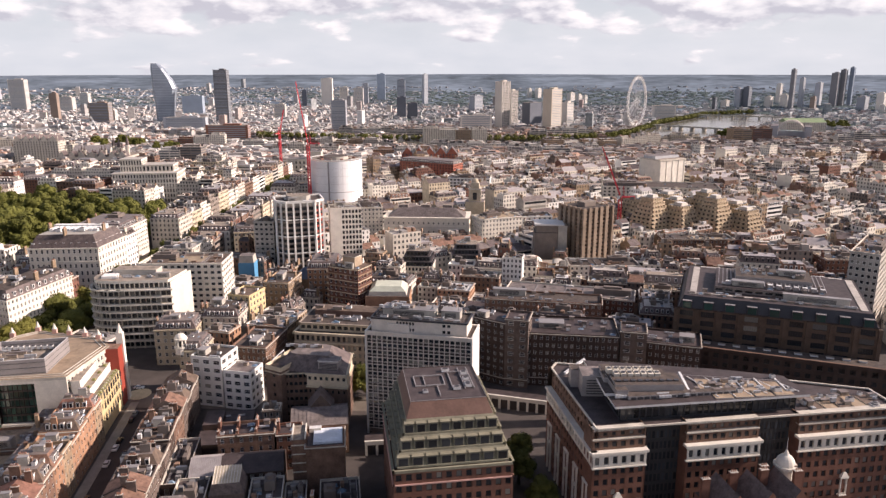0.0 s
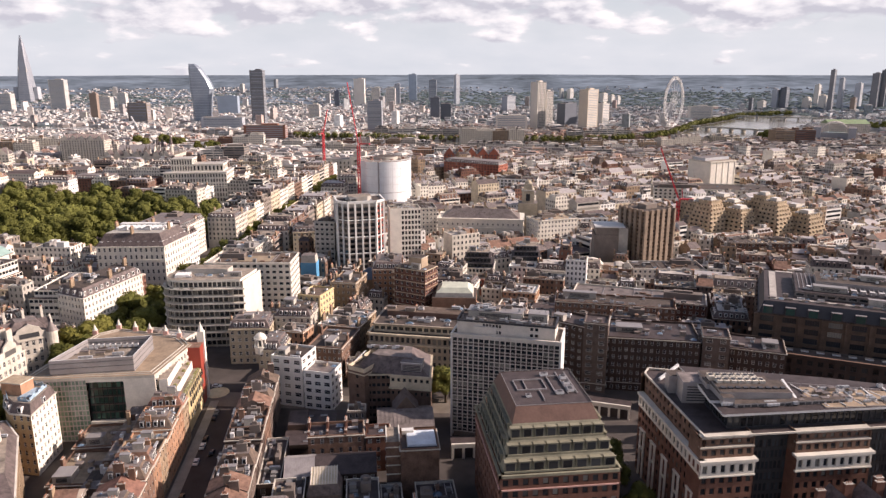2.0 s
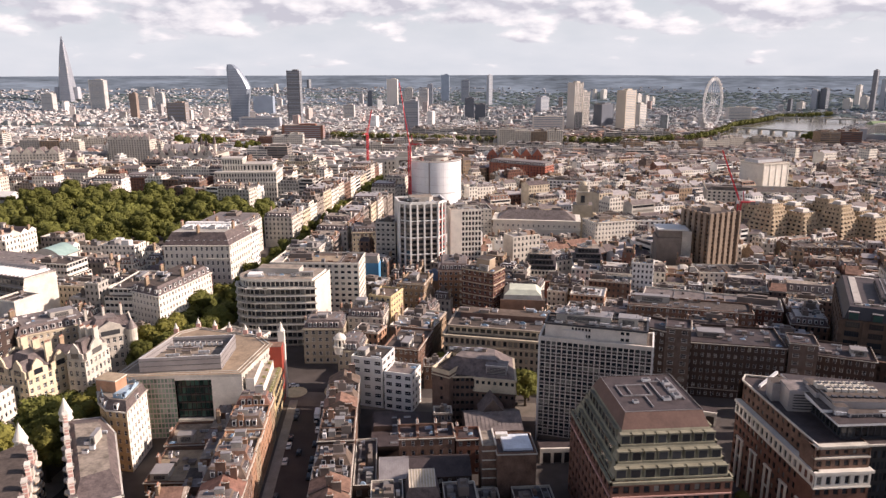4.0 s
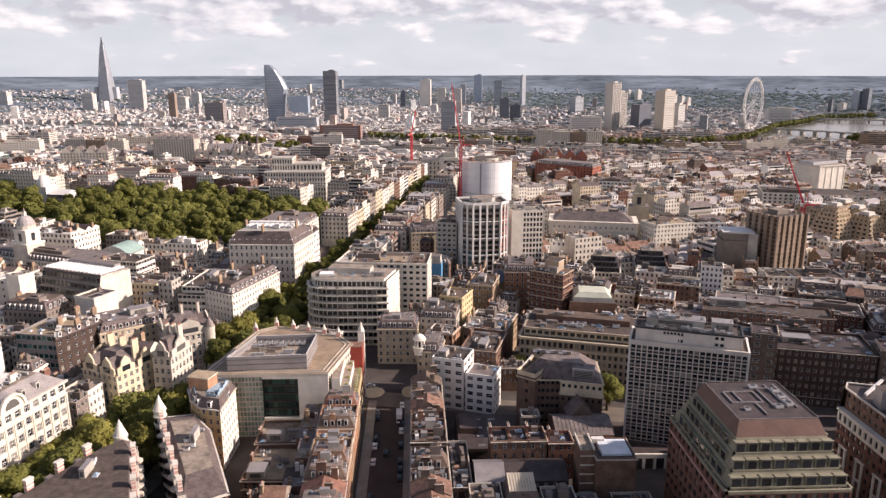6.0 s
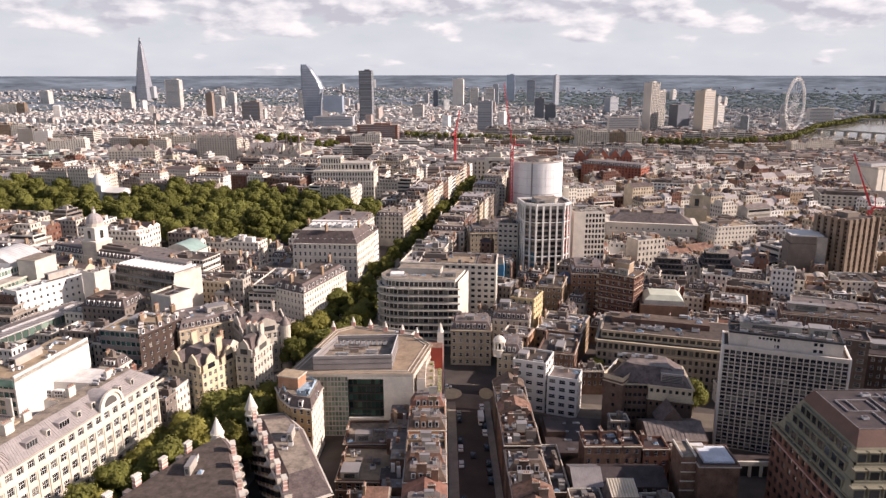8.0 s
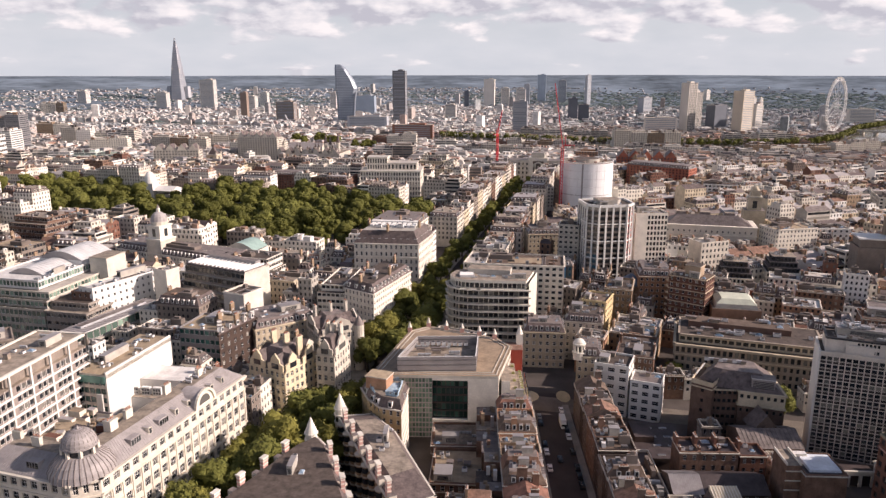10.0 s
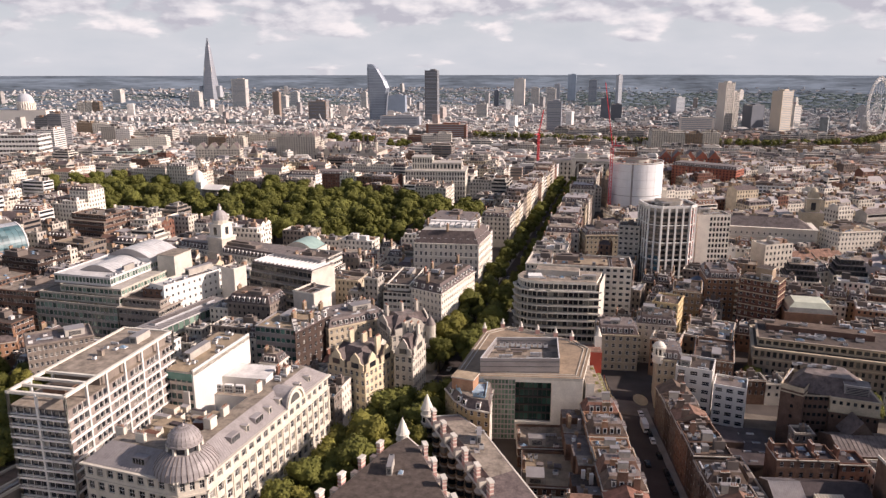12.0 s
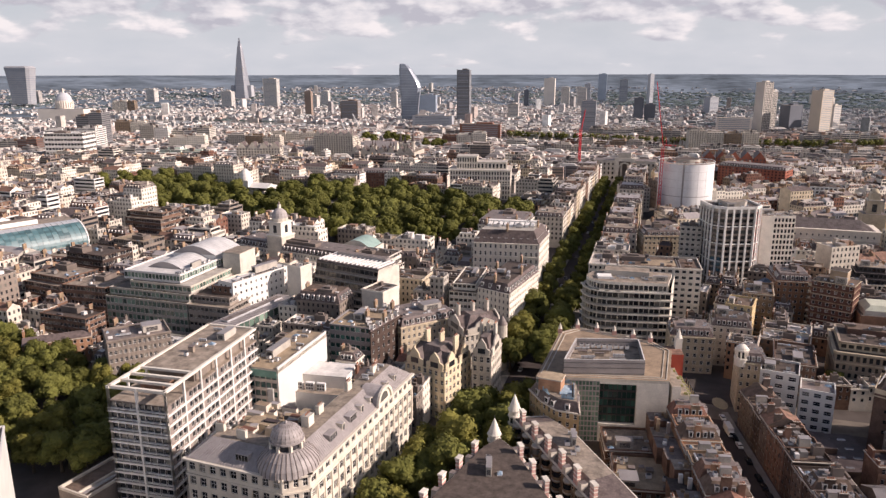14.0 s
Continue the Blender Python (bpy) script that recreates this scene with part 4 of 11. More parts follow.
def terraced_brick_block():
    """Brick office with sloping concrete terraces and a copper-brown crown."""
    x0, x1, y0, y1 = 13.0, 47.0, 178.0, 221.0
    cx, cy, w, d = (x0 + x1) / 2, (y0 + y1) / 2, x1 - x0, y1 - y0
    own(cx, cy, w, d, 0, 3)
    t = thing("office_block", "brown brick office with sloping lime-grey terraces and copper crown", "office building", cx, cy)
    g, panes = Geo(), []
    cs = [(-w / 2, -d / 2), (w / 2, -d / 2), (w / 2, d / 2), (-w / 2, d / 2)]
    for k in range(4):
        facade(g, panes, cs[k], cs[(k + 1) % 4], 0, 28.6, 12, 8, "brick_red", 0.56, 0.56, 0.4, 0.26)
        band(g, cs[k], cs[(k + 1) % 4], 28.6, 0.8, 0.4, "concrete_lime")
        band(g, cs[k], cs[(k + 1) % 4], 24.6, 0.4, 0.3, "brick_pink")
    part("wall", g, t)
    fit_windows(panes[:12 * 8] + panes[12 * 8 * 3:], t, "frame", "frame_dark", "pane", True)
    sl, more = Geo(), []
    z, inset, lift, run = 29.4, 0.8, 11.7, 3.7
    a = [(p[0] * (1 - 2 * inset / w), p[1] * (1 - 2 * inset / d)) for p in cs]
    b = [(p[0] * (1 - 2 * (inset + run) / w), p[1] * (1 - 2 * (inset + run + 2.6) / d)) for p in cs]
    for s in range(4):
        n = (s + 1) % 4
        skin = "concrete_lime"
        sl.face([(*a[s], z), (*a[n], z), (*b[n], z + lift), (*b[s], z + lift)], skin)
        ang = math.degrees(math.atan2(a[n][1] - a[s][1], a[n][0] - a[s][0]))
        bays = 8 if s == 0 else 10
        for k in range(3):
            f = (k * 3.9 + 0.3) / lift
            p, q = [[a[i][j] + (b[i][j] - a[i][j]) * f for j in (0, 1)] for i in (s, n)]
            length = math.dist(p, q)
            ux, uy = (q[0] - p[0]) / length, (q[1] - p[1]) / length
            band(sl, p, q, z + k * 3.9, 0.55, 0.25, skin)
            for i in range(bays) if s == 0 else range(1, bays - 1):
                m = length * (i + 0.5) / bays
                wide = length / bays * 0.8
                x, y = p[0] + ux * m - uy * 1.0, p[1] + uy * m + ux * 1.0
                sl.box(x, y, z + k * 3.9 + 0.55, wide, 2.0, 2.75, skin, skin, ang)
                more.append((p[0] + ux * m + uy * 0.06, p[1] + uy * m - ux * 0.06, z + k * 3.9 + 0.75, radians(ang), wide * 0.8, 2.2))
                sl.box(x + uy * 0.95, y - ux * 0.95, z + k * 3.9 + 3.3, length / bays * 0.9, 0.5, 0.18, skin, None, ang, bottom=True)
    part("sloped_storey", sl, t, "lime-grey sloping storeys with projecting windows")
    fit_windows(more, t, "frame", "frame_dark", "pane_dark", True)
    z, inset = z + lift, inset + run
    cr = Geo()
    a = b
    b = [(p[0] * (1 - 2 * (inset + 1.5) / w), p[1] * (1 - 2 * (inset + 5.0) / d)) for p in cs]
    for s in range(4):
        n = (s + 1) % 4
        cr.face([(*a[s], z), (*a[n], z), (*b[n], z + 4.0), (*b[s], z + 4.0)], "copper_brown")
    cr.face([(*p, z + 3.85) for p in b], "roof_dark")
    part("crown", cr, t, "copper-brown sloping crown with a felt roof")
    rim = Geo()
    for s in range(4):
        n = (s + 1) % 4
        rim.bar((*b[s], z + 4.2), (*b[n], z + 4.2), 0.12, "metal_grey")
        for i in range(9):
            px, py = b[s][0] + (b[n][0] - b[s][0]) * i / 9, b[s][1] + (b[n][1] - b[s][1]) * i / 9
            rim.bar((px, py, z + 3.8), (px, py, z + 4.2), 0.1, "metal_grey")
    for px, py, lx, ly in ((-4, -2, 9, 0), (-4, 5, 9, 0), (-8.4, 1.5, 0, 7), (-5.5, 1.5, 0, 7), (0.4, 1.5, 0, 7), (2.4, 1, 0, 11), (6, 2, 0, 15), (8.7, 2, 0, 15), (7.3, -4, 3, 0), (7.3, 0, 3, 0), (7.3, 4, 3, 0), (4.2, 7, 4, 0), (-2, -6, 0, 7)):
        rim.box(px, py, z + 3.9, lx or 0.28, ly or 0.28, 0.4, "metal_grey", bottom=True)
    part("rail", rim, t)
    for px, py, sx, sy, sz in ((3.5, -5, 2.2, 1.6, 1.0), (7.2, 5, 1.8, 1.8, 1.2), (7.2, 1, 1.8, 1.4, 1.0), (7.2, -3, 1.8, 3.0, 0.9), (-6, -6, 1.5, 1.5, 0.8), (2, 8, 2.4, 1.4, 1.0)):
        part("air_conditioner", unit("air_conditioner"), t, "", pose(px, py, z + 3.85) @ Matrix.Diagonal((sx, sy, sz, 1)))


def atrium_block():
    """Red-brown brick office with white string courses, dark glass bays between brick bays and a set-back steel top."""
    t = thing("office_block", "red-brown brick office with white string courses and dark glass bays", "office building", 71, 179)
    poly = [(0, 0), (98, -1), (98, 14), (76, 24), (4, 50), (0, 46)]
    take([(p[0] + 71, p[1] + 179) for p in poly])
    g, panes, dark = Geo(), [], []
    bays = [(0, 16, 1), (16, 29, 0), (29, 52, 1), (52, 65, 0), (65, 98, 1)]
    for a, b, brick in bays:
        if brick:
            n = round((b - a) / 2.7)
            facade(g, panes, (a, 0), (b, 0), 0, 24.5, n, 7, "brick_red", 0.56, 0.56, 0.35, 0.26)
            facade(g, panes, (a - 0.2, -0.3), (b + 0.2, -0.3), 24.5, 28.6, n, 1, "stone_white", 0.52, 0.6, 0.5, 0.2)
            facade(g, panes, (a, 1.0), (b, 1.0), 29.4, 32.5, n, 1, "brick_brown", 0.56, 0.56, 0.35, 0.26)
            facade(g, panes, (a, 1.8), (b, 1.8), 32.9, 35.2, n, 1, "brick_brown", 0.46, 0.55, 0.35, 0.2)
            g.box((a + b) / 2, -0.1, 24.1, b - a + 0.8, 0.9, 0.4, "stone_white", bottom=True)
            g.box((a + b) / 2, 0.3, 28.6, b - a + 1.4, 2.4, 0.8, "stone_white", bottom=True)
            g.box((a + b) / 2, 1.6, 32.5, b - a + 0.3, 1.6, 0.4, "stone", bottom=True)
            g.box((a + b) / 2, 2.4, 35.2, b - a + 0.3, 2.0, 0.8, "stone", bottom=True)
            for s in (a, b):
                g.box(s, 4, 0, 0.3, 8, 29, "brick_red")
                g.box(s, 4.6, 29, 0.3, 7, 7, "brick_brown")
            m = (a + b) / 2
            for zz in (8, 14):
                g.box(m, -0.5, zz, 2.6, 1.2, 0.4, "stone_white", bottom=True)
            for s in (-1, 1):
                g.box(m + s * 1.0, -0.6, 8.4, 0.35, 0.5, 5.6, "stone_white")
            g.box(m, -0.5, 14.4, 2.8, 1.2, 1.6, "stone_white", taper=0.3)
        else:
            facade(g, dark, (a, 5), (b, 5), 0, 36, round((b - a) / 1.3), 10, "frame_dark", 0.84, 0.7, 0.15, 0.2)
    part("wall", g, t)
    side = Geo()
    facade(side, panes, (0, 46), (0, 0), 0, 24.5, 17, 7, "brick_red", 0.56, 0.56, 0.35, 0.26)
    facade(side, panes, (-0.3, 46), (-0.3, -0.2), 24.5, 28.6, 17, 1, "stone_white", 0.55, 0.6, 0.5, 0.2)
    facade(side, panes, (1.2, 45), (1.2, 1.2), 29.6, 36, 15, 2, "brick_brown", 0.46, 0.45, 0.35, 0.3)
    side.box(0.2, 23, 28.6, 2.2, 46, 0.8, "stone_white", bottom=True)
    for k in range(5):
        for m in (-1.5, 1.5):
            side.box(-0.25, 5 + k * 9 + m, 0, 0.6, 0.6, 17, "stone_white")
        side.box(-0.3, 5 + k * 9, 17, 0.7, 4.2, 0.5, "stone_white", bottom=True)
        side.box(-0.3, 5 + k * 9, 10.6, 0.6, 3.2, 0.4, "stone_white", bottom=True)
    for i in range(len(poly)):
        if i in (1, 2, 3, 4):
            blank(side, poly[i], poly[(i + 1) % 6], 0, 36, "brick_brown")
    part("side_wall", side, t)
    fit_windows(panes, t, "frame", "frame_dark", "pane", True)
    fit_windows(dark, t, "frame", "spandrel", "pane_slate", False)
    r = Geo()
    r.face([(*p, 35.6) for p in ((1.2, 1.2), (97.8, 0.6), (97.8, 13.8), (76, 23.8), (4, 49.8), (1.2, 45.8))], "roof_dark")
    for a, b in zip(((1.2, 1.2), (97.8, 0.6), (97.8, 13.8), (76, 23.8), (4, 49.8), (1.2, 45.8)), ((97.8, 0.6), (97.8, 13.8), (76, 23.8), (4, 49.8), (1.2, 45.8), (1.2, 1.2))):
        r.bar((*a, 36.1), (*b, 36.1), 0.5, "stone")
    part("roof", r, t)
    top, glaz = Geo(), []
    ring = [(10, 6), (66, 5), (66, 16), (50, 23), (12, 36)]
    for i in range(5):
        facade(top, glaz, ring[i], ring[(i + 1) % 5], 35.6, 40.6, max(3, round(math.dist(ring[i], ring[(i + 1) % 5]) / 2)), 1, "metal_dark", 0.85, 0.8, 0.2, 0.1)
    eave = [(7.5, 4), (69, 3), (69, 17), (51, 25), (10, 39)]
    top.solid([(*p, 40.6) for p in eave] + [(*p, 41.3) for p in eave],
              [(0, 1, 6, 5), (1, 2, 7, 6), (2, 3, 8, 7), (3, 4, 9, 8), (4, 0, 5, 9), (5, 6, 7, 8, 9), (4, 3, 2, 1, 0)], ["metal_white"] * 5 + ["roof_dark", "metal_grey"])
    part("upper_storey", top, t, "set-back dark glass storey under a pale steel eave")
    fit_windows(glaz, t, "frame", "frame_dark", "pane_dark", False)
    pl = Geo()
    pl.box(21, 17, 41.3, 26, 15, 0.9, "metal_white", "felt", -8)
    pl.box(21.5, 14.5, 42.2, 21, 8, 2.2, "metal_grey", "felt", -8)
    pl.box(20, 21, 42.2, 20, 7, 1.6, "metal_grey", "felt", -8)
    for k in range(2):
        for i in range(7):
            x, y = 12.5 + i * 2.1 + k * 1.0, 22.6 - i * 0.3 - k * 3.4
            pl.box(x, y, 43.8, 1.7, 2.8, 1.5, "stone", "stone", -8)
            pl.tube(x, y, 45.3, 45.5, 0.7, "metal_dark", 8)
    for i in range(9):
        pl.box(12.5 + i * 2.2, 14.6 - i * 0.3, 44.4, 1.3, 1.3, 0.4, "metal_dark", None, -8)
    pl.box(12.5, 19, 41.3, 3.5, 20, 2.6, "metal_grey", "felt", -5)
    for k in range(12):
        pl.box(10.6 + k * 0.14, 10.5 + k * 1.6, 41.6, 0.25, 0.9, 2.0, "metal_dark", None, -5, bottom=True)
    pl.box(30, 8.4, 41.3, 34, 2.2, 1.2, "metal_grey", "felt", -1)
    for k in range(16):
        pl.box(14.5 + k * 2.1, 7.4 - k * 0.03, 41.5, 1.4, 0.3, 0.7, "metal_dark", None, -1, bottom=True)
    pl.box(9, 27, 35.6, 8, 8, 7.0, "metal_grey", "lead", -10)
    for k in range(6):
        pl.box(9, 22.9, 36.4 + k * 0.9, 6.6, 0.2, 0.3, "metal_dark", None, -10, bottom=True)
    for k in range(5):
        for m in range(3):
            pl.box(14.5 + k * 3.6, 30.5 - k * 2.0 + m * 1.9 - 3, 41.3, 1.5, 1.4, 1.3 + 0.4 * (m % 2), "metal_grey" if (k + m) % 3 else "metal_white", "metal_dark", -20)
    pl.box(6, 33, 35.6, 5, 5, 6.0, "metal_grey", "felt", -10)
    for k in range(4):
        x, y, w = 41 + k * 6.4, 13.5 - k * 1.1, 5.6
        pl.box(x, y, 41.3, w, 9.0 - k, 0.3, "stone", "roof_tan", -14)
        pl.box(x + 1.2, y - 7.2 + k * 0.9, 41.3, w, 4.2, 0.25, "stone", "roof_tan", -6)
        pl.bar((x + w / 2 + 0.3, y - 4.5, 41.6), (x + w / 2 + 1.6, y + 4.5, 41.6), 0.4, "metal_white")
    for k in range(5):
        pl.box(73 + k * 4.7, 8.5 - k * 0.5, 35.6, 3.9, 9.0, 0.25, "stone", "roof_tan" if k % 2 else "felt_brown")
    for k in range(6):
        pl.bar((38 + k * 5.2, 20.5 - k * 1.7, 41.6), (40.5 + k * 5.2, 5.0, 41.6), 0.22, "metal_white")
    pl.bar((33, 9, 41.8), (36, 22, 42.4), 0.7, "metal_white")
    pl.bar((4, 40, 36.4), (13, 46, 38.5), 0.8, "metal_white")
    for k in range(14):
        pl.bar((33 + k * 2.4, 21 - k * 0.75, 41.3), (33 + k * 2.4, 21 - k * 0.75, 42.5), 0.1, "metal_grey")
    pl.bar((33, 21, 42.5), (64.2, 11.2, 42.5), 0.12, "metal_grey")
    part("roof_plant", pl, t, "pale steel plant deck with cooler rows")
    rng = random.Random(3)
    for _ in range(10):
        k = rng.choice(("duct", "roof_hatch", "duct"))
        part(k, unit(k), t, "", pose(rng.uniform(10, 34), rng.uniform(6.5, 9.5), 41.3) @ Matrix.Diagonal((rng.uniform(1, 4), rng.uniform(0.8, 1.4), rng.uniform(0.7, 1.4), 1)))
    for _ in range(30):
        k = rng.choice(("air_conditioner", "duct", "roof_hatch"))
        part(k, unit(k), t, "", pose(rng.uniform(36, 66), rng.uniform(6, 16), 41.3) @ Matrix.Diagonal((rng.uniform(1, 2.4), rng.uniform(1, 1.6), rng.uniform(0.8, 1.6), 1)))
    for _ in range(20):
        k = rng.choice(("air_conditioner", "duct", "roof_hatch"))
        part(k, unit(k), t, "", pose(rng.uniform(70, 96), rng.uniform(3, 13), 35.6) @ Matrix.Diagonal((rng.uniform(1, 3.0), rng.uniform(1, 2.6), rng.uniform(0.8, 2.0), 1)))


def arcade_wall(x, y, ang, n):
    """Low white wall of square openings closing the lane between the brick offices."""
    w = n * 3.9
    own(x, y, w, 8, ang)
    t = thing("arcade_wall", "low white arcaded wall at the end of a lane", "wall", x, y, 0, ang)
    g = Geo()
    g.box(0, 0, 4.2, w + 1, 0.8, 1.6, "stone_white", bottom=True)
    g.box(0, 3.2, 0, w + 1, 5.6, 5.4, "spandrel", "roof_dark")
    part("parapet", g, t)
    for k in range(n + 1):
        q = Geo()
        q.box(0, 0, 0, 0.9, 0.8, 4.2, "stone_white")
        part("pier", SHARED.setdefault("arcade pier", q.mesh("pier")), t, "", pose(-w / 2 + k * 3.9, 0, 0))


def dark_court_block():
    """Long building, its colours darkened as cloud shade: stepped roof with pale terraces."""
    x, y, w, d, ang = own(*front((154, 297), (226, 256), 62), 2)
    t = thing("office_block", "brown brick office, cloud shade put into its colours, stepped pale-terraced roof", "office building", x, y, 0, ang)
    g, panes = Geo(), []
    cs = [(-w / 2, -d / 2), (w / 2, -d / 2), (w / 2, d / 2), (-w / 2, d / 2)]
    for k in (0, 3, 1):
        facade(g, panes, cs[k], cs[(k + 1) % 4], 0, 30, 9 if k == 0 else 8, 7, "brick_pier", 0.62, 0.62, 0.6, 0.2)
        for i in range(10 if k == 0 else 0):
            g.box(-w / 2 + w * i / 9, -d / 2 - 0.2, 0, 1.6, 0.9, 30, "brick_pier")
    blank(g, cs[2], cs[3], 0, 30, "brick_dark")
    part("wall", g, t)
    fit_windows(panes, t, "casement", "frame_dark", "pane", True)
    r, more = Geo(), []
    r.box(0, 0, 30, w - 1, d - 1, 0.4, "roof_dark", "roof_dark")
    for k in range(4):
        n = (k + 1) % 4
        a = [(p[0] * 0.98, p[1] * 0.98) for p in cs]
        b = [(p[0] * 0.93, p[1] * 0.90) for p in cs]
        r.face([(*a[k], 30), (*a[n], 30), (*b[n], 35.5), (*b[k], 35.5)], "metal_dark")
    r.face([(p[0] * 0.93, p[1] * 0.90, 35.4) for p in cs], "roof_dark")
    r.box(-w * 0.42, 0, 35.4, 3.0, d * 0.8, 0.3, "roof_pale")
    r.box(0, d * 0.42, 35.4, w * 0.8, 2.0, 0.3, "roof_pale")
    r.box(w * 0.43, 0, 35.4, 3.0, d * 0.8, 0.3, "roof_pale")
    r.box(0, -d * 0.36, 35.4, w * 0.8, 1.6, 0.3, "roof_pale")
    c2 = [(p[0] * 0.62, p[1] * 0.55) for p in cs]
    for k in range(4):
        facade(r, more, c2[k], c2[(k + 1) % 4], 35.4, 38.2, 12 if k % 2 == 0 else 8, 1, "lead", 0.8, 0.5, 0.2, 0.2)
    r.face([(p[0] * 0.62, p[1] * 0.55, 38.2) for p in cs], "roof_dark")
    r.box(0, 4, 38.2, w * 0.4, d * 0.3, 2.6, "metal_grey", "felt")
    for i in range(12):
        r.box(-w * 0.24 + i * w * 0.044, -d * 0.2, 38.2, 2.2, 2.0, 1.8, "metal_grey", "metal_white")
    for i in range(26):
        r.bar((-w * 0.29 + i * w * 0.022, -d * 0.24, 39.2), (-w * 0.29 + i * w * 0.022, d * 0.2, 39.2), 0.3, "metal_grey")
    part("roof", r, t)
    fit_windows(more, t, "frame", "metal_grey", "pane_dark", False)
    wing = Geo()
    low = []
    wing.box(4, -d / 2 - 8.6, 0, w + 24, 10, 17, "brick_dark", "felt")
    facade(wing, low, (4 - w / 2 - 12, -d / 2 - 14), (4 + w / 2 + 12, -d / 2 - 14), 0, 16.4, 26, 4, "brick_dark", 0.55, 0.55, 0.4, 0.25)
    wing.box(4, -d / 2 - 14, 16.4, w + 24, 1.2, 1.4, "brick_dark", "brick_brown", bottom=True)
    for i in range(14):
        wing.box(-w / 2 - 4 + i * 6.2, -d / 2 - 7, 17, 3.0, 1.6, 0.7, "metal_white", "felt_light")
    part("low_wing", wing, t, "low dark brick wing with a felt roof")
    fit_windows(low, t, "frame", "frame_dark", "pane_dark", False)
    for i in range(9):
        q = Geo()
        q.box(0, 0, 0, 4.2, 3.4, 3.6, "metal_dark", "metal_grey")
        q.box(0, -1.72, 0.3, 3.6, 0.06, 2.9, "pane_teal", bottom=True)
        part("dormer", SHARED.setdefault("glass dormer", q.mesh("dormer")), t, "", pose(-w / 2 + w * (i + 0.5) / 9, -d / 2 + 1.9, 30.1))
    for k in range(9):
        part("planter", unit("roof_hatch"), t, "", pose(-w / 2 + 6 + k * 7, -d / 2 + 7.5, 35.4) @ Matrix.Diagonal((3, 1.2, 0.8, 1)))
    rng = random.Random(9)
    roof_clutter(rng, t, r, -w * 0.28, -d * 0.25, w * 0.28, -d * 0.06, 38.2, 14, True)
    roof_clutter(rng, t, r, -w * 0.18, -1, w * 0.18, d * 0.2, 40.8, 22, True)
    roof_clutter(rng, t, r, -w * 0.40, -d * 0.4, w * 0.40, -d * 0.3, 35.4, 12, True)


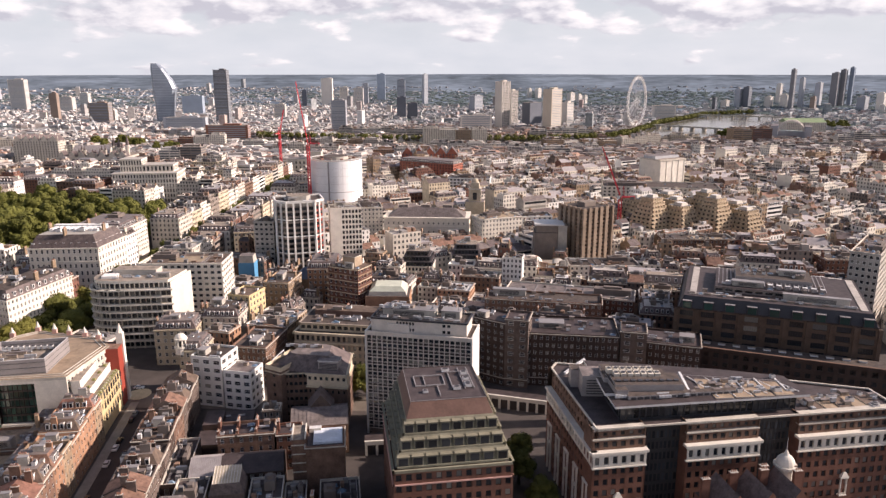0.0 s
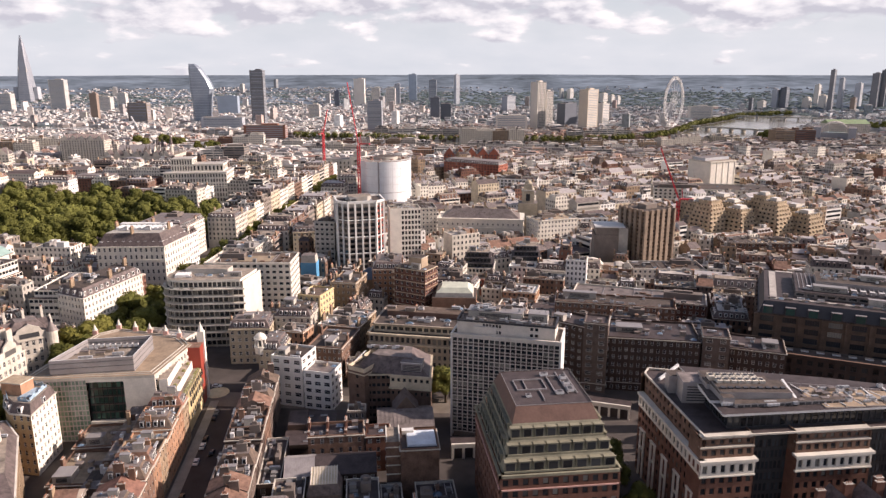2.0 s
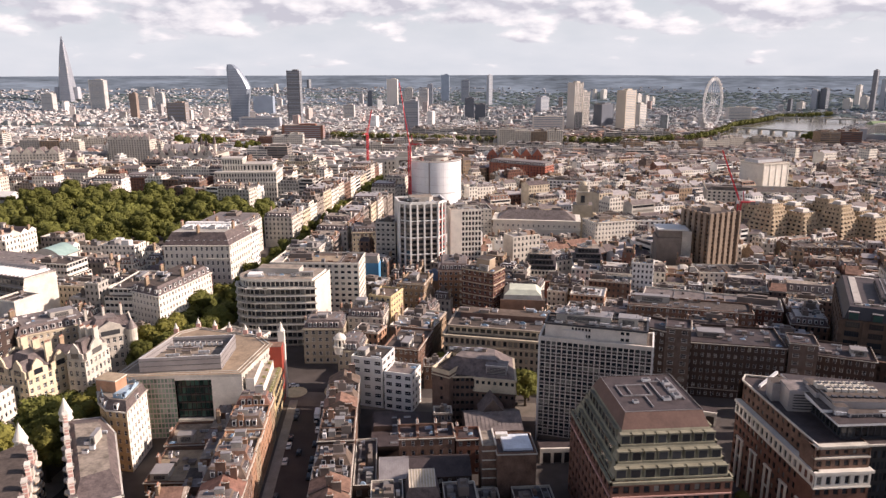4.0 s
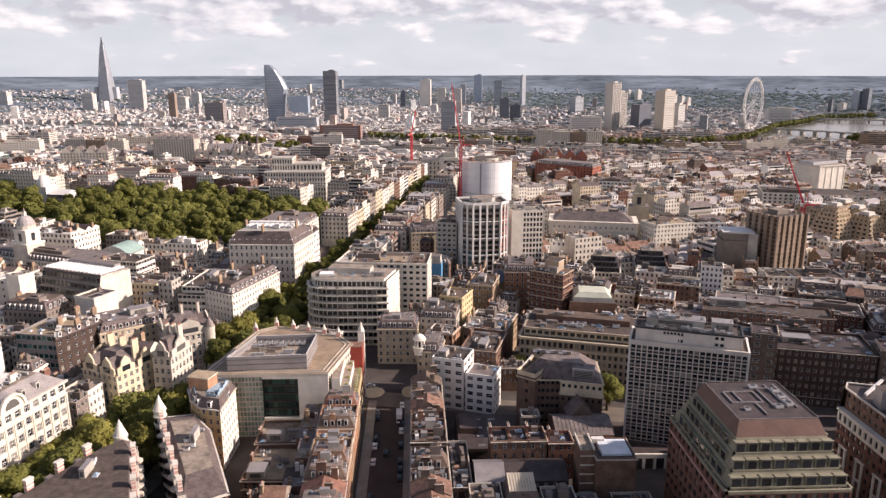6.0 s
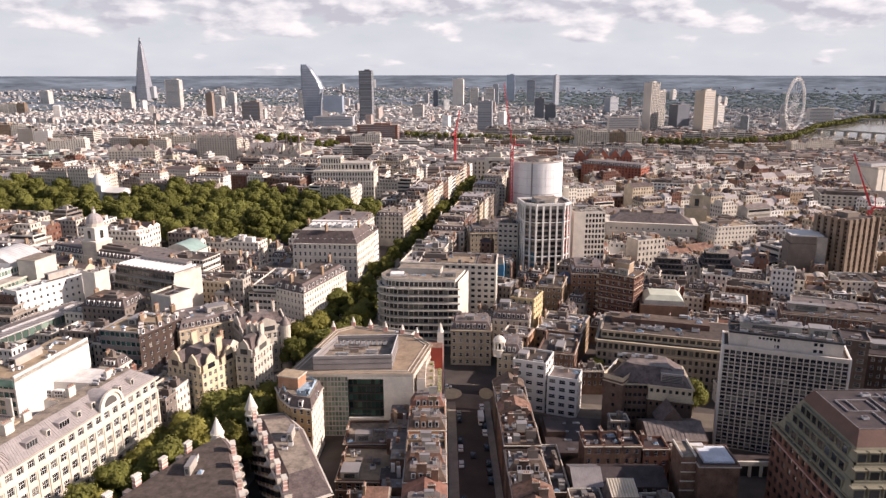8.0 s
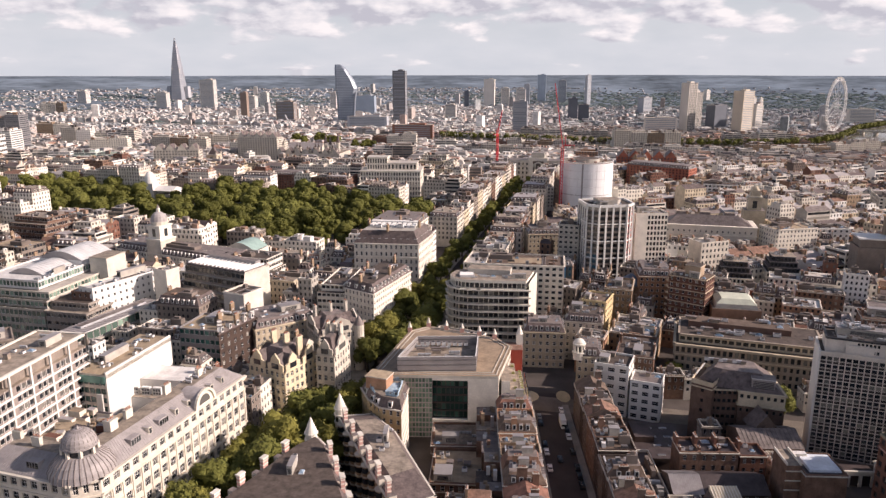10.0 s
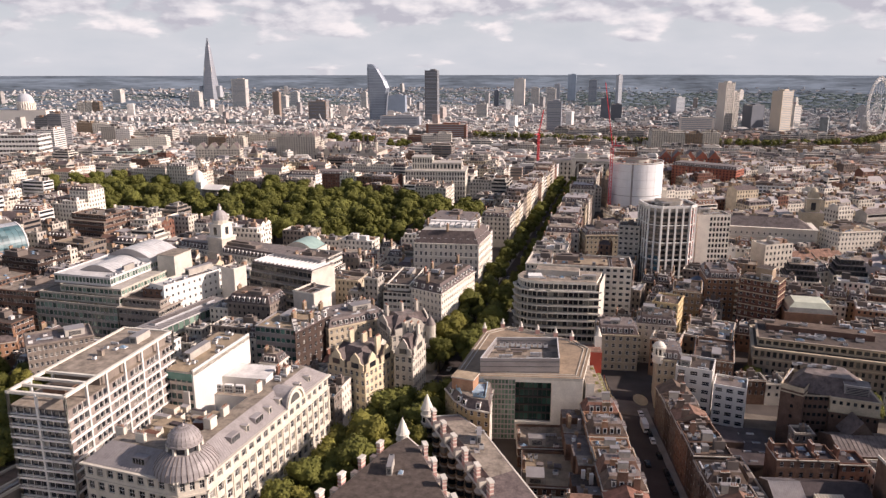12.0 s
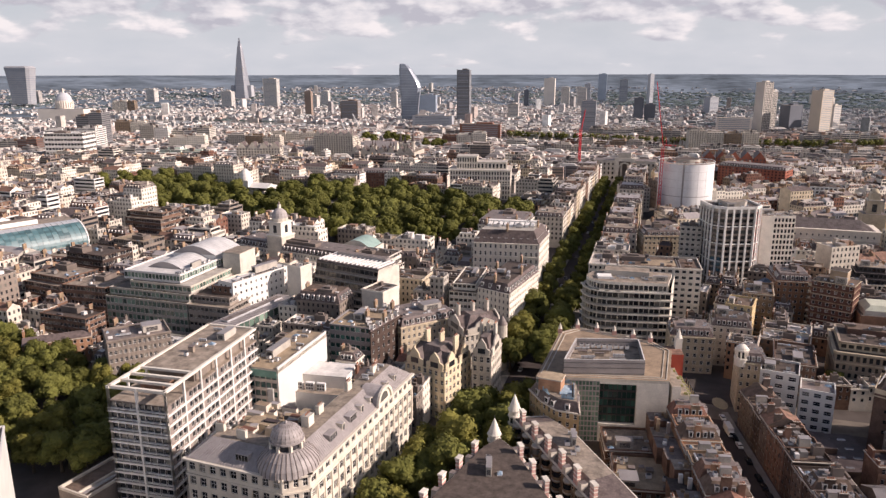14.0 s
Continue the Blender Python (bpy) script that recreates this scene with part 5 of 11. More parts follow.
def glass_court_block():
    """Wedge-shaped corner office: gravel roof with a sunken plant deck, teal glass rear, red gable."""
    poly = [(-150.5, 268), (-127, 268), (-102, 267.5), (-95, 298), (-101, 308), (-131, 322), (-139, 316)]
    take(poly)
    t = thing("office_block", "wedge-shaped office with tan roof, sunken plant deck and teal rear", "office building", 0, 0)
    g, panes, teal, pale = Geo(), [], [], []
    n = len(poly)
    for i in range(n):
        a, b = poly[i], poly[(i + 1) % n]
        bays = max(2, round(math.dist(a, b) / 2.6))
        if i in (0, 1):
            if i == 0:
                facade(g, pale, a, b, 0, 24.6, 2 * bays, 12, "metal_grey", 0.9, 0.84, 0.12, 0.08)
            else:
                m = (a[0] + (b[0] - a[0]) * 0.54, a[1] + (b[1] - a[1]) * 0.54)
                back = [(p[0], p[1] + 1.6) for p in (a, m)]
                facade(g, teal, *back, 7.5, 23.6, 8, 5, "spandrel", 0.94, 0.80, 0.3, 0.04)
                blank(g, a, m, 0, 7.5, "stucco")
                g.face([(*a, 7.5), (*m, 7.5), (*back[1], 7.5), (*back[0], 7.5)], "stucco")
                g.face([(*back[0], 23.6), (*back[1], 23.6), (*m, 23.6), (*a, 23.6)], "stucco")
                blank(g, back[1], m, 7.5, 23.6, "stucco")
                blank(g, a, m, 23.6, 24.6, "stucco")
                blank(g, m, b, 0, 24.6, "stucco")
        else:
            facade(g, panes, a, b, 0, 24.6, bays, 8, "stone", 0.5, 0.58, 0.3, 0.22)
    part("wall", g, t)
    fit_windows(teal, t, "frame", "frame_dark", "pane_deep", True)
    fit_windows(pale, t, "frame", "metal_grey", "pane_green", False)
    fit_windows(panes, t, "sash", "frame_white", "pane", False)
    r = Geo()
    r.prism(poly, 24.6, 25.7, "stone", "roof_tan")
    part("roof", r, t, "tan gravel roof")
    r = Geo()
    cx, cy = sum(p[0] for p in poly) / n, sum(p[1] for p in poly) / n
    deck = [(-140.2, 270.7), (-110.6, 272.2), (-109.4, 294.0), (-134.0, 292.7)]
    for i in range(4):
        a, b = deck[i], deck[(i + 1) % 4]
        ang = math.degrees(math.atan2(b[1] - a[1], b[0] - a[0]))
        r.box((a[0] + b[0]) / 2, (a[1] + b[1]) / 2, 25.6, math.dist(a, b) + 0.35, 0.4, 6.2, "metal_grey", "metal_white", ang)
        for z in (26.2, 28.4, 30.4):
            r.box((a[0] + b[0]) / 2, (a[1] + b[1]) / 2, z, math.dist(a, b) + 0.5, 0.55, 0.12, "metal_dark", None, ang, bottom=True)
    r.face([(*p, 28.6) for p in deck], "felt_light")
    part("plant_deck", r, t, "grey walled plant deck")
    r = Geo()
    for s in (0.95, 0.88):
        q = [(cx + (p[0] - cx) * s, cy + (p[1] - cy) * s) for p in poly]
        for i in range(n):
            r.bar((*q[i], 25.8), (*q[(i + 1) % n], 25.8), 0.3, "stone")
    part("roof_rail", r, t)
    rng = random.Random(6)
    for k in range(9):
        part("air_conditioner", unit("air_conditioner"), t, "", pose(-132 + k * 2.2, 290.5 - k * 0.1, 29.0, 0, 0, 2) @ Matrix.Diagonal((1.5, 1.5, 1.6, 1)))
    for k in range(10):
        kind = rng.choice(("duct", "duct", "roof_hatch", "air_conditioner"))
        part(kind, unit(kind), t, "", pose(rng.uniform(-134, -116), 275 + k * 1.5, 28.6, 0, 0, 2) @ Matrix.Diagonal((rng.uniform(3, 7), rng.uniform(0.9, 1.2), rng.uniform(0.9, 1.9), 1)))
    for k, (px, py) in enumerate(((-139, 315), (-131, 321), (-123, 317.6), (-116, 314.4), (-108.5, 311), (-102, 307.4))):
        q = Geo()
        q.box(0, 0, 0, 1.8, 1.8, 2.0, "brick_pink", "stone_white")
        q.tube(0, 0, 2.0, 4.4, 0.9, "stone_white", 8, 0.1)
        part("finial", SHARED.setdefault("wedge finial", q.mesh("finial")), t, "pink brick finial with a white cone", pose(px, py, 25.7))
    # red rear gable and terrace strip beside the street
    s = Geo()
    for k, z in enumerate((23.5, 20, 16.5)):
        s.box(-99.2 + k * 3.2, 281, 0, 3.2, 26, z, "stucco" if k < 2 else "render_yellow", "felt_light")
        for m in range(0, 11 if k else 0, 1 if k == 2 else 3):
            s.box(-98.6 + k * 3.2, 269.6 + m * 2.3, z, 1.3, 1.5, 0.7, "sedum", taper=0.7)
    s.box(-95, 299, 0, 8, 9, 25.5, "red_paint", "tile_brown")
    for k in range(9):
        s.box(-92.4, 270 + k * 2.6, 16.5, 1.0, 1.4, 0.8, "concrete", "sedum", taper=0.7)
    for k in range(8):
        for z in (6, 11, 15):
            s.box(-90.1, 270 + k * 3, z, 0.3, 1.2, 2.2, "pane")
    s.box(-91.8, 302, 0, 3, 3, 30, "stone_white", taper=0.9)
    s.tube(-91.8, 302, 30, 34, 1.4, "stone_white", 8, 0.1)
    part("terrace", s, t, "stepped roof terraces beside a red gable")
    take(corners(-97, 284, 14, 40, 0))


def white_tower():
    """Tower with bold white fins, dark and red glass between."""
    x, y, w, d, ang = own(-24, 474, 30, 24, 8, 4)
    t = thing("tower_block", "tower block with bold white fins and dark and red glazing between", "tower", x, y, 0, ang)
    poly = [(-w / 2, -d / 2 + 6), (-w / 2 + 6, -d / 2), (w / 2 - 6, -d / 2), (w / 2, -d / 2 + 6), (w / 2, d / 2), (-w / 2, d / 2)]
    g, panes = Geo(), []
    for i in range(6):
        a, b = poly[i], poly[(i + 1) % 6]
        length = math.dist(a, b)
        bays = max(2, round(length / 4.4))
        facade(g, panes, a, b, 0, 52, bays, 15, "red_paint" if i in (2, 3) else "concrete_dark", 0.72, 0.62, 0.2, 0.2)
        for k in range(bays + 1):
            px, py = a[0] + (b[0] - a[0]) * k / bays, a[1] + (b[1] - a[1]) * k / bays
            if k < bays or bays == 1:
                q = Geo()
                q.box(0, 0, 0, 1.05, 1.3, 55, "white_panel")
                part("fin", SHARED.setdefault("white tower fin", q.mesh("fin")), t, "", pose(px, py, 0, 0, 0, math.degrees(math.atan2(b[1] - a[1], b[0] - a[0]))))
        for z, h, out in [(54, 1.6, 0.7)] + [(z, 0.6, 0.4) for z in range(10, 54, 11)]:
            q = Geo()
            band(q, a, b, z, h, out, "white_panel")
            part("floor_band", q, t)
    part("wall", g, t)
    fit_windows(panes, t, "frame", "frame_dark", "pane_dark", True)
    r = Geo()
    r.prism([(p[0] * 0.96, p[1] * 0.96) for p in poly], 52, 54.6, "concrete", "felt")
    r.prism([(p[0] * 0.5, p[1] * 0.5) for p in poly], 54.6, 57.5, "concrete", "felt_light")
    part("roof", r, t)
    roof_clutter(random.Random(8), t, r, -11, -8, 11, 8, 54.6, 8, True)


def drum_building():
    """Round building wholly wrapped in white sheeting, with its red crane."""
    t = thing("round_building", "round building wrapped in white scaffold sheeting", "building", 2, 715)
    take(corners(2, 715, 58, 58, 0))
    n, r = 72, 25.0
    g = Geo()
    for k, (z0, z1) in enumerate(((0, 22), (22.5, 52))):
        g.prism([(r * math.cos(2 * math.pi * i / n), r * math.sin(2 * math.pi * i / n)) for i in range(n)], z0, z1, "sheeting", "felt_light")
    g.prism([((r - 0.3) * math.cos(2 * math.pi * i / n), (r - 0.3) * math.sin(2 * math.pi * i / n)) for i in range(n)], 22, 22.5, "metal_grey")
    for i in range(0, n, 4):
        a = 2 * math.pi * (i + 0.5) / n
        g.bar((r * math.cos(a), r * math.sin(a), 0), (r * math.cos(a), r * math.sin(a), 53.5), 0.16, "metal_white")
    for z in (10, 30, 37.5, 45):
        g.prism([((r + 0.12) * math.cos(2 * math.pi * i / n), (r + 0.12) * math.sin(2 * math.pi * i / n)) for i in range(n)], z, z + 0.3, "metal_white")
    a = math.radians(-108)
    g.bar((r * math.cos(a), r * math.sin(a), 0), (r * math.cos(a), r * math.sin(a), 52), 1.4, "metal_grey")
    part("sheeting", g, t)
    top = Geo()
    for i in range(n):
        p = [(r * math.cos(2 * math.pi * k / n), r * math.sin(2 * math.pi * k / n), 53.2) for k in (i, i + 1)]
        top.bar(p[0], p[1], 0.5, "metal_white")
    top.tube(0, 0, 52, 55, 12, "concrete", 20, top="felt")
    for i in range(10):
        b = 6.283 * i / 10
        top.box(17 * math.cos(b), 17 * math.sin(b), 52, 3, 2, 1.6, "concrete_dark" if i % 2 else "tile_red", None, i * 36)
    part("roof", top, t)


def crane(x, y, height, jib, turn, raise_deg, label="red lattice tower crane on a building site"):
    t = thing("tower_crane", label, "crane", x, y, 0, turn)
    g, s = Geo(), 1.1
    legs = [(-s, -s), (s, -s), (s, s), (-s, s)]
    for a in legs:
        g.bar((*a, 0), (*a, height), 0.5, "crane_red")
    z = 0.0
    while z < height - 3:
        for i in range(4):
            g.bar((*legs[i], z), (*legs[(i + 1) % 4], z + 3), 0.34, "crane_red")
        z += 3
    part("mast", g, t)
    j = Geo()
    c, e = math.cos(radians(raise_deg)), math.sin(radians(raise_deg))
    for dy in (-0.9, 0.9):
        j.bar((0, dy, height), (jib * c, dy * 0.4, height + jib * e), 0.4, "crane_red")
    j.bar((0, 0, height + 2.0), (jib * c, 0, height + jib * e + 0.6), 0.5, "crane_red")
    k = 0.0
    while k < jib - 3:
        j.bar((k * c, -0.9, height + k * e), ((k + 3) * c, 0.9, height + (k + 3) * e), 0.34, "crane_red")
        j.bar((k * c, 0.9, height + k * e), ((k + 3) * c, 0, height + (k + 3) * e + 1.6), 0.34, "crane_red")
        k += 3
    part("jib", j, t)
    b = Geo()
    b.box(-6, 0, height, 10, 2, 1.2, "crane_red")
    b.box(-9, 0, height - 1.5, 3, 2.4, 2.5, "concrete_dark")
    b.box(1.6, 1.8, height - 0.5, 1.8, 1.6, 2.2, "metal_white")
    b.bar((-3, 0, height), (-2, 0, height + 9), 0.5, "crane_red")
    b.bar((-2, 0, height + 9), (jib * 0.7 * c, 0, height + jib * 0.7 * e + 1), 0.15, "metal_dark")
    part("counter_jib", b, t)


def white_grid_tower():
    """White-framed tower block beside the small square, its roof frame open at one end."""
    x, y, w, d, ang = own(-269.4, 236.1, 20, 57, -8, 3)
    t = thing("tower_block", "white concrete-framed tower block with ribbon windows and an open roof frame", "tower", x, y, 0, ang)
    g, panes = Geo(), []
    cs = [(-w / 2, -d / 2), (w / 2, -d / 2), (w / 2, d / 2), (-w / 2, d / 2)]
    for k, bays in ((0, 8), (1, 24), (2, 8), (3, 24)):
        facade(g, panes, cs[k], cs[(k + 1) % 4], 3, 38, bays, 10, "brick_panel" if k % 2 else "spandrel", 0.86, 0.6 if k % 2 else 0.72, 0.4, 0.28 if k % 2 else 0.2)
        a, b = cs[k], cs[(k + 1) % 4]
        for i in range(10):
            q = Geo()
            band(q, a, b, 3 + 3.5 * i, 0.6, 0.5, "white_panel")
            if k % 2 == 0:
                band(q, a, b, 4.2 + 3.5 * i, 0.16, 0.5, "white_panel")
            part("floor_band", q, t)
        for i in range(0, bays + 1):
            if i % 4 == 0:
                q = Geo()
                q.box(0, 0, 0, 0.7, 0.7, 43, "white_panel")
                part("post", SHARED.setdefault("tower post", q.mesh("post")), t, "", pose(a[0] + (b[0] - a[0]) * i / bays, a[1] + (b[1] - a[1]) * i / bays, 0))
                continue
            px, py = a[0] + (b[0] - a[0]) * i / bays, a[1] + (b[1] - a[1]) * i / bays
            g.box(px, py, 0, 0.16 if k % 2 else 0.12, 0.16, 38, "white_panel")
            if k % 2 and i % 4 == 1:
                q = Geo()
                q.box(0, 0, 0, 0.3, 57 / 24, 35, "brick_panel")
                part("brick_panel", SHARED.setdefault("tower brick panel", q.mesh("brick_panel")), t, "", pose(px, py - (57 / 48 if k == 1 else -57 / 48), 3))
    part("wall", g, t)
    fit_windows(panes, t, "frame", "frame_white", "pane", True)
    r = Geo()
    r.box(0, 0, 37.9, w, d, 0.3, "felt_light")
    for s in (-1, 1):
        r.box(s * (w / 2 - 0.3), 0, 42.2, 1.0, d + 0.8, 0.9, "stone_white", bottom=True)
        r.box(0, s * (d / 2 - 0.3), 42.2, w, 1.0, 0.9, "stone_white", bottom=True)
    r.box(0, 8, 38, w - 3.5, d - 20, 4.4, "concrete_dark", "felt_light")
    r.box(0, 8, 42.2, w - 1, d - 17, 0.5, "felt_light", bottom=True)
    for yy in (-23, -18, -13):
        r.box(0, yy, 42.2, w - 1, 0.9, 0.8, "stone_white", bottom=True)
    r.box(0, -18, 38.2, 8, 6, 2.6, "brick_brown", "felt")
    part("roof", r, t)
    roof_clutter(random.Random(4), t, r, -6, -4, 6, 26, 42.7, 9, True)


def domed_block():
    """White Edwardian block: leaded mansard with dormers, corner dome, arched window bay."""
    x, y, ang = -216.5, 186.0, -15.0
    t = thing("office_block", "white stone Edwardian block with a leaded mansard roof and corner dome", "office building", x, y, 0, ang)
    take([(-254, 190), (-214, 182), (-192, 262), (-214, 268), (-232, 226), (-250, 224)])
    # local: x along the front to the left is negative, y along the avenue front
    g, panes = Geo(), []
    facade(g, panes, (-38, 0), (-6, 0), 0, 28, 9, 6, "stone_warm", 0.6, 0.62, 0.4, 0.2)
    facade(g, panes, (-6, 0), (0, 5), 0, 28, 3, 6, "stone_warm", 0.56, 0.62, 0.4, 0.2)
    facade(g, panes, (0, 5), (0, 77), 0, 28, 18, 6, "stone_warm", 0.62, 0.62, 0.4, 0.2)
    blank(g, (0, 77), (-16, 77), 0, 28, "stone_warm")
    blank(g, (-16, 77), (-16, 16), 0, 28, "brick_stock")
    blank(g, (-16, 16), (-38, 16), 0, 28, "brick_stock")
    facade(g, panes, (-38, 16), (-38, 0), 0, 28, 6, 6, "stone_warm", 0.56, 0.62, 0.4, 0.2)
    for a, b in (((-38, 0), (-6, 0)), ((-6, 0), (0, 5)), ((0, 5), (0, 77))):
        for z, out in ((27.4, 0.9), (22.6, 0.4), (9.2, 0.5)):
            band(g, a, b, z, 0.6, out, "stone_warm")
    for k in range(19):
        g.box(0.05, 5 + 4 * k, 9.5, 0.5, 0.7, 13.2, "stone_warm")
    part("wall", g, t)
    fit_windows(panes, t, "grid", "frame_white", "pane", True)
    m = Geo()
    out = [(-38, 0), (-6, 0), (0, 5), (0, 77), (-16, 77), (-16, 16), (-38, 16)]
    inn = [(-33, 6.2), (-9, 6.2), (-6.2, 8.8), (-6.2, 72), (-11.5, 72), (-11.5, 11.5), (-33, 11.5)]
    for i in range(7):
        n = (i + 1) % 7
        m.face([(*out[i], 28.1), (*out[n], 28.1), (*inn[n], 32.6), (*inn[i], 32.6)], "lead_pale")
        length = math.dist(out[i], out[n])
        for k in range(int(length / 0.95)):
            f = (k + 0.5) / int(length / 0.95)
            a = [out[i][j] + (out[n][j] - out[i][j]) * f for j in (0, 1)]
            b = [inn[i][j] + (inn[n][j] - inn[i][j]) * f for j in (0, 1)]
            m.bar((*a, 28.15), (*b, 32.65), 0.12, "lead_pale")
    m.face([(*p, 32.6) for p in inn], "felt_light")
    part("mansard", m, t, "ribbed grey lead mansard")
    for k in range(9):
        d = Geo()
        wide = 4.4 if k in (0, 2, 8) else 1.6
        d.box(0, 0, 0, wide, 2.4, 2.4, "lead_pale" if wide > 2 else "stone_warm", "lead_pale", taper=0.96)
        b = part("dormer", d, t, "", pose(-3.0, 22 + k * 6.4, 29.1, 0, 0, 90) if k < 8 else pose(-20, 3.0, 29.1))
        d = Geo()
        d.box(0, -1.21, 0.4, wide - 0.5, 0.06, 1.7, "pane_dark", bottom=True)
        for q in range(1, int(wide)):
            d.box(-wide / 2 + 0.25 + (wide - 0.5) * q / int(wide), -1.26, 0.4, 0.12, 0.06, 1.7, "lead_pale", bottom=True)
        part("window", d, b)
    c = Geo()
    dx, dy = -8.8, 8.0
    bell = ((27.6, 9.3), (29.6, 8.8), (31.6, 7.4), (33.4, 5.1))
    for k in range(3):
        (z0, r0), (z1, r1) = bell[k], bell[k + 1]
        c.tube(dx, dy, z0, z1, r0, "lead_pale", 24, r1)
        for i in range(36):
            b = 6.283 * i / 36
            c.bar((dx + r0 * math.cos(b), dy + r0 * math.sin(b), z0), (dx + r1 * math.cos(b), dy + r1 * math.sin(b), z1), 0.2, "lead")
    c.tube(dx, dy, 33.4, 35.6, 3.9, "metal_dark", 16)
    for i in range(8):
        b = 6.283 * i / 8
        c.bar((dx + 4.6 * math.cos(b), dy + 4.6 * math.sin(b), 33.2), (dx + 4.5 * math.cos(b), dy + 4.5 * math.sin(b), 35.7), 0.8, "stone_warm")
    c.tube(dx, dy, 35.4, 36.0, 5.0, "lead_pale", 20)
    c.dome(dx, dy, 36.0, 4.7, 4.3, "lead_pale", 24, 8)
    for i in range(24):
        b = 6.283 * i / 24
        for k in range(4):
            u, v = 1.57 * k / 4, 1.57 * (k + 1) / 4
            c.bar((dx + 4.7 * math.cos(u) * math.cos(b), dy + 4.7 * math.cos(u) * math.sin(b), 36.0 + 4.3 * math.sin(u)), (dx + 4.7 * math.cos(v) * math.cos(b), dy + 4.7 * math.cos(v) * math.sin(b), 36.0 + 4.3 * math.sin(v)), 0.13, "lead")
    c.tube(dx, dy, 40.2, 41.2, 0.5, "lead_pale", 8, 0.1)
    part("dome", c, t, "grey lead corner dome on a drum")
    a = Geo()
    n = 14
    pts = [(0.5, 53 + 5.2 * math.cos(math.pi * i / n), 28 + 5.2 * math.sin(math.pi * i / n)) for i in range(n + 1)]
    for i in range(n):
        a.bar(pts[i], pts[i + 1], 0.9, "stone_warm")
    a.face([(0.3, 53 + 4.8 * math.cos(math.pi * i / n), 28 + 4.8 * math.sin(math.pi * i / n)) for i in range(n, -1, -1)], "stone_warm")
    a.face([(0.36, 53 + 3.0 * math.cos(math.pi * i / n), 28.6 + 3.0 * math.sin(math.pi * i / n)) for i in range(n, -1, -1)], "pane")
    for i in range(n):
        p, q = pts[i], pts[i + 1]
        a.face([p, q, (-7, q[1], q[2]), (-7, p[1], p[2])], "lead_pale")
    part("arched_gable", a, t)
    for px, py, w, d, h in ((-10.5, 22, 2.6, 3.2, 5), (-11, 30, 1.2, 3, 4.5), (-10.5, 48, 1.2, 3, 5), (-9, 64, 1.2, 3, 4.2), (-24, 8, 3, 1.2, 4.5), (-33, 10, 3, 1.2, 4)):
        s = Geo()
        chimney(s, px, py, 31.0, w, d, h, 4, "stone_warm")
        part("chimney", s, t)
    low = Geo()
    low.box(-27, 24, 0, 20, 15, 27, "stone", "gravel")
    low.box(-24, 36, 0, 15, 9, 26, "brick_stock", "felt_light")
    low.box(-30, 26, 27, 8, 5, 1.6, "stone_cream", "gravel")
    low.box(-22, 21, 27, 5, 4, 3.2, "stone_cream", "felt_light", taper=0.8)
    low.box(-20, 30, 27, 3.4, 2.2, 3.0, "stone_warm", "brick_red")
    low.box(-30, 19, 27, 5, 2.4, 2.2, "stone_warm", "brick_red")
    for k in range(5):
        low.bar((-34 + k * 3.4, 17.5, 27.2), (-33 + k * 3.4, 31, 27.2), 0.2, "metal_grey")
    rng = random.Random(77)
    for _ in range(34):
        px, py = rng.uniform(-36, -16.5), rng.uniform(17.5, 39)
        low.box(px, py, 26.8, rng.uniform(1.2, 5.5), rng.uniform(1.0, 3.4), rng.uniform(0.8, 3.0), rng.choice(("stone_cream", "stone_warm", "brick_stock", "brick_red", "metal_dark", "stone")), rng.choice(("gravel", "roof_tan", "roof_dark", "lead_pale", "gravel")), rng.choice((0, 0, 90, 20)))
    part("court_range", low, t, "lower buff ranges with tan roofs in the court")
    # white hall behind, with its row of coolers
    own(-234, 279, 23, 14, -6)
    h = thing("hall", "white flat-roofed hall with a row of coolers beside it", "building", -234, 279, 0, -6)
    w = Geo()
    w.box(0, 0, 0, 22, 13, 20.5, "white_panel", "roof_white")
    w.box(0, -9.5, 0, 22, 6, 15.5, "white_panel", "felt_light")
    for k in range(3):
        w.bar((-9 + k * 8, 7.2, 20.2), (-4 + k * 8, 7.2, 20.2), 0.3, "metal_white")
    part("wall", w, h)
    for k in range(3):
        v = Geo()
        v.box(0, 0, 0, 3.4, 1.6, 3.2, "metal_white")
        for i in range(3):
            for j in range(2):
                v.box(-1.05 + i * 1.05, -0.82, 0.5 + j * 1.3, 0.7, 0.1, 0.8, "metal_dark", bottom=True)
        part("cooler", SHARED.setdefault("hall cooler", v.mesh("cooler")), h, "", pose(-7.5 + k * 4.6, -9.5, 15.5))
    for k in range(7):
        part("duct", unit("duct"), t, "", pose(-8.6 - (k % 2) * 1.2, 57 + k * 2.0, 32.6) @ Matrix.Diagonal((2.4, 1.0, 1.1, 1)))


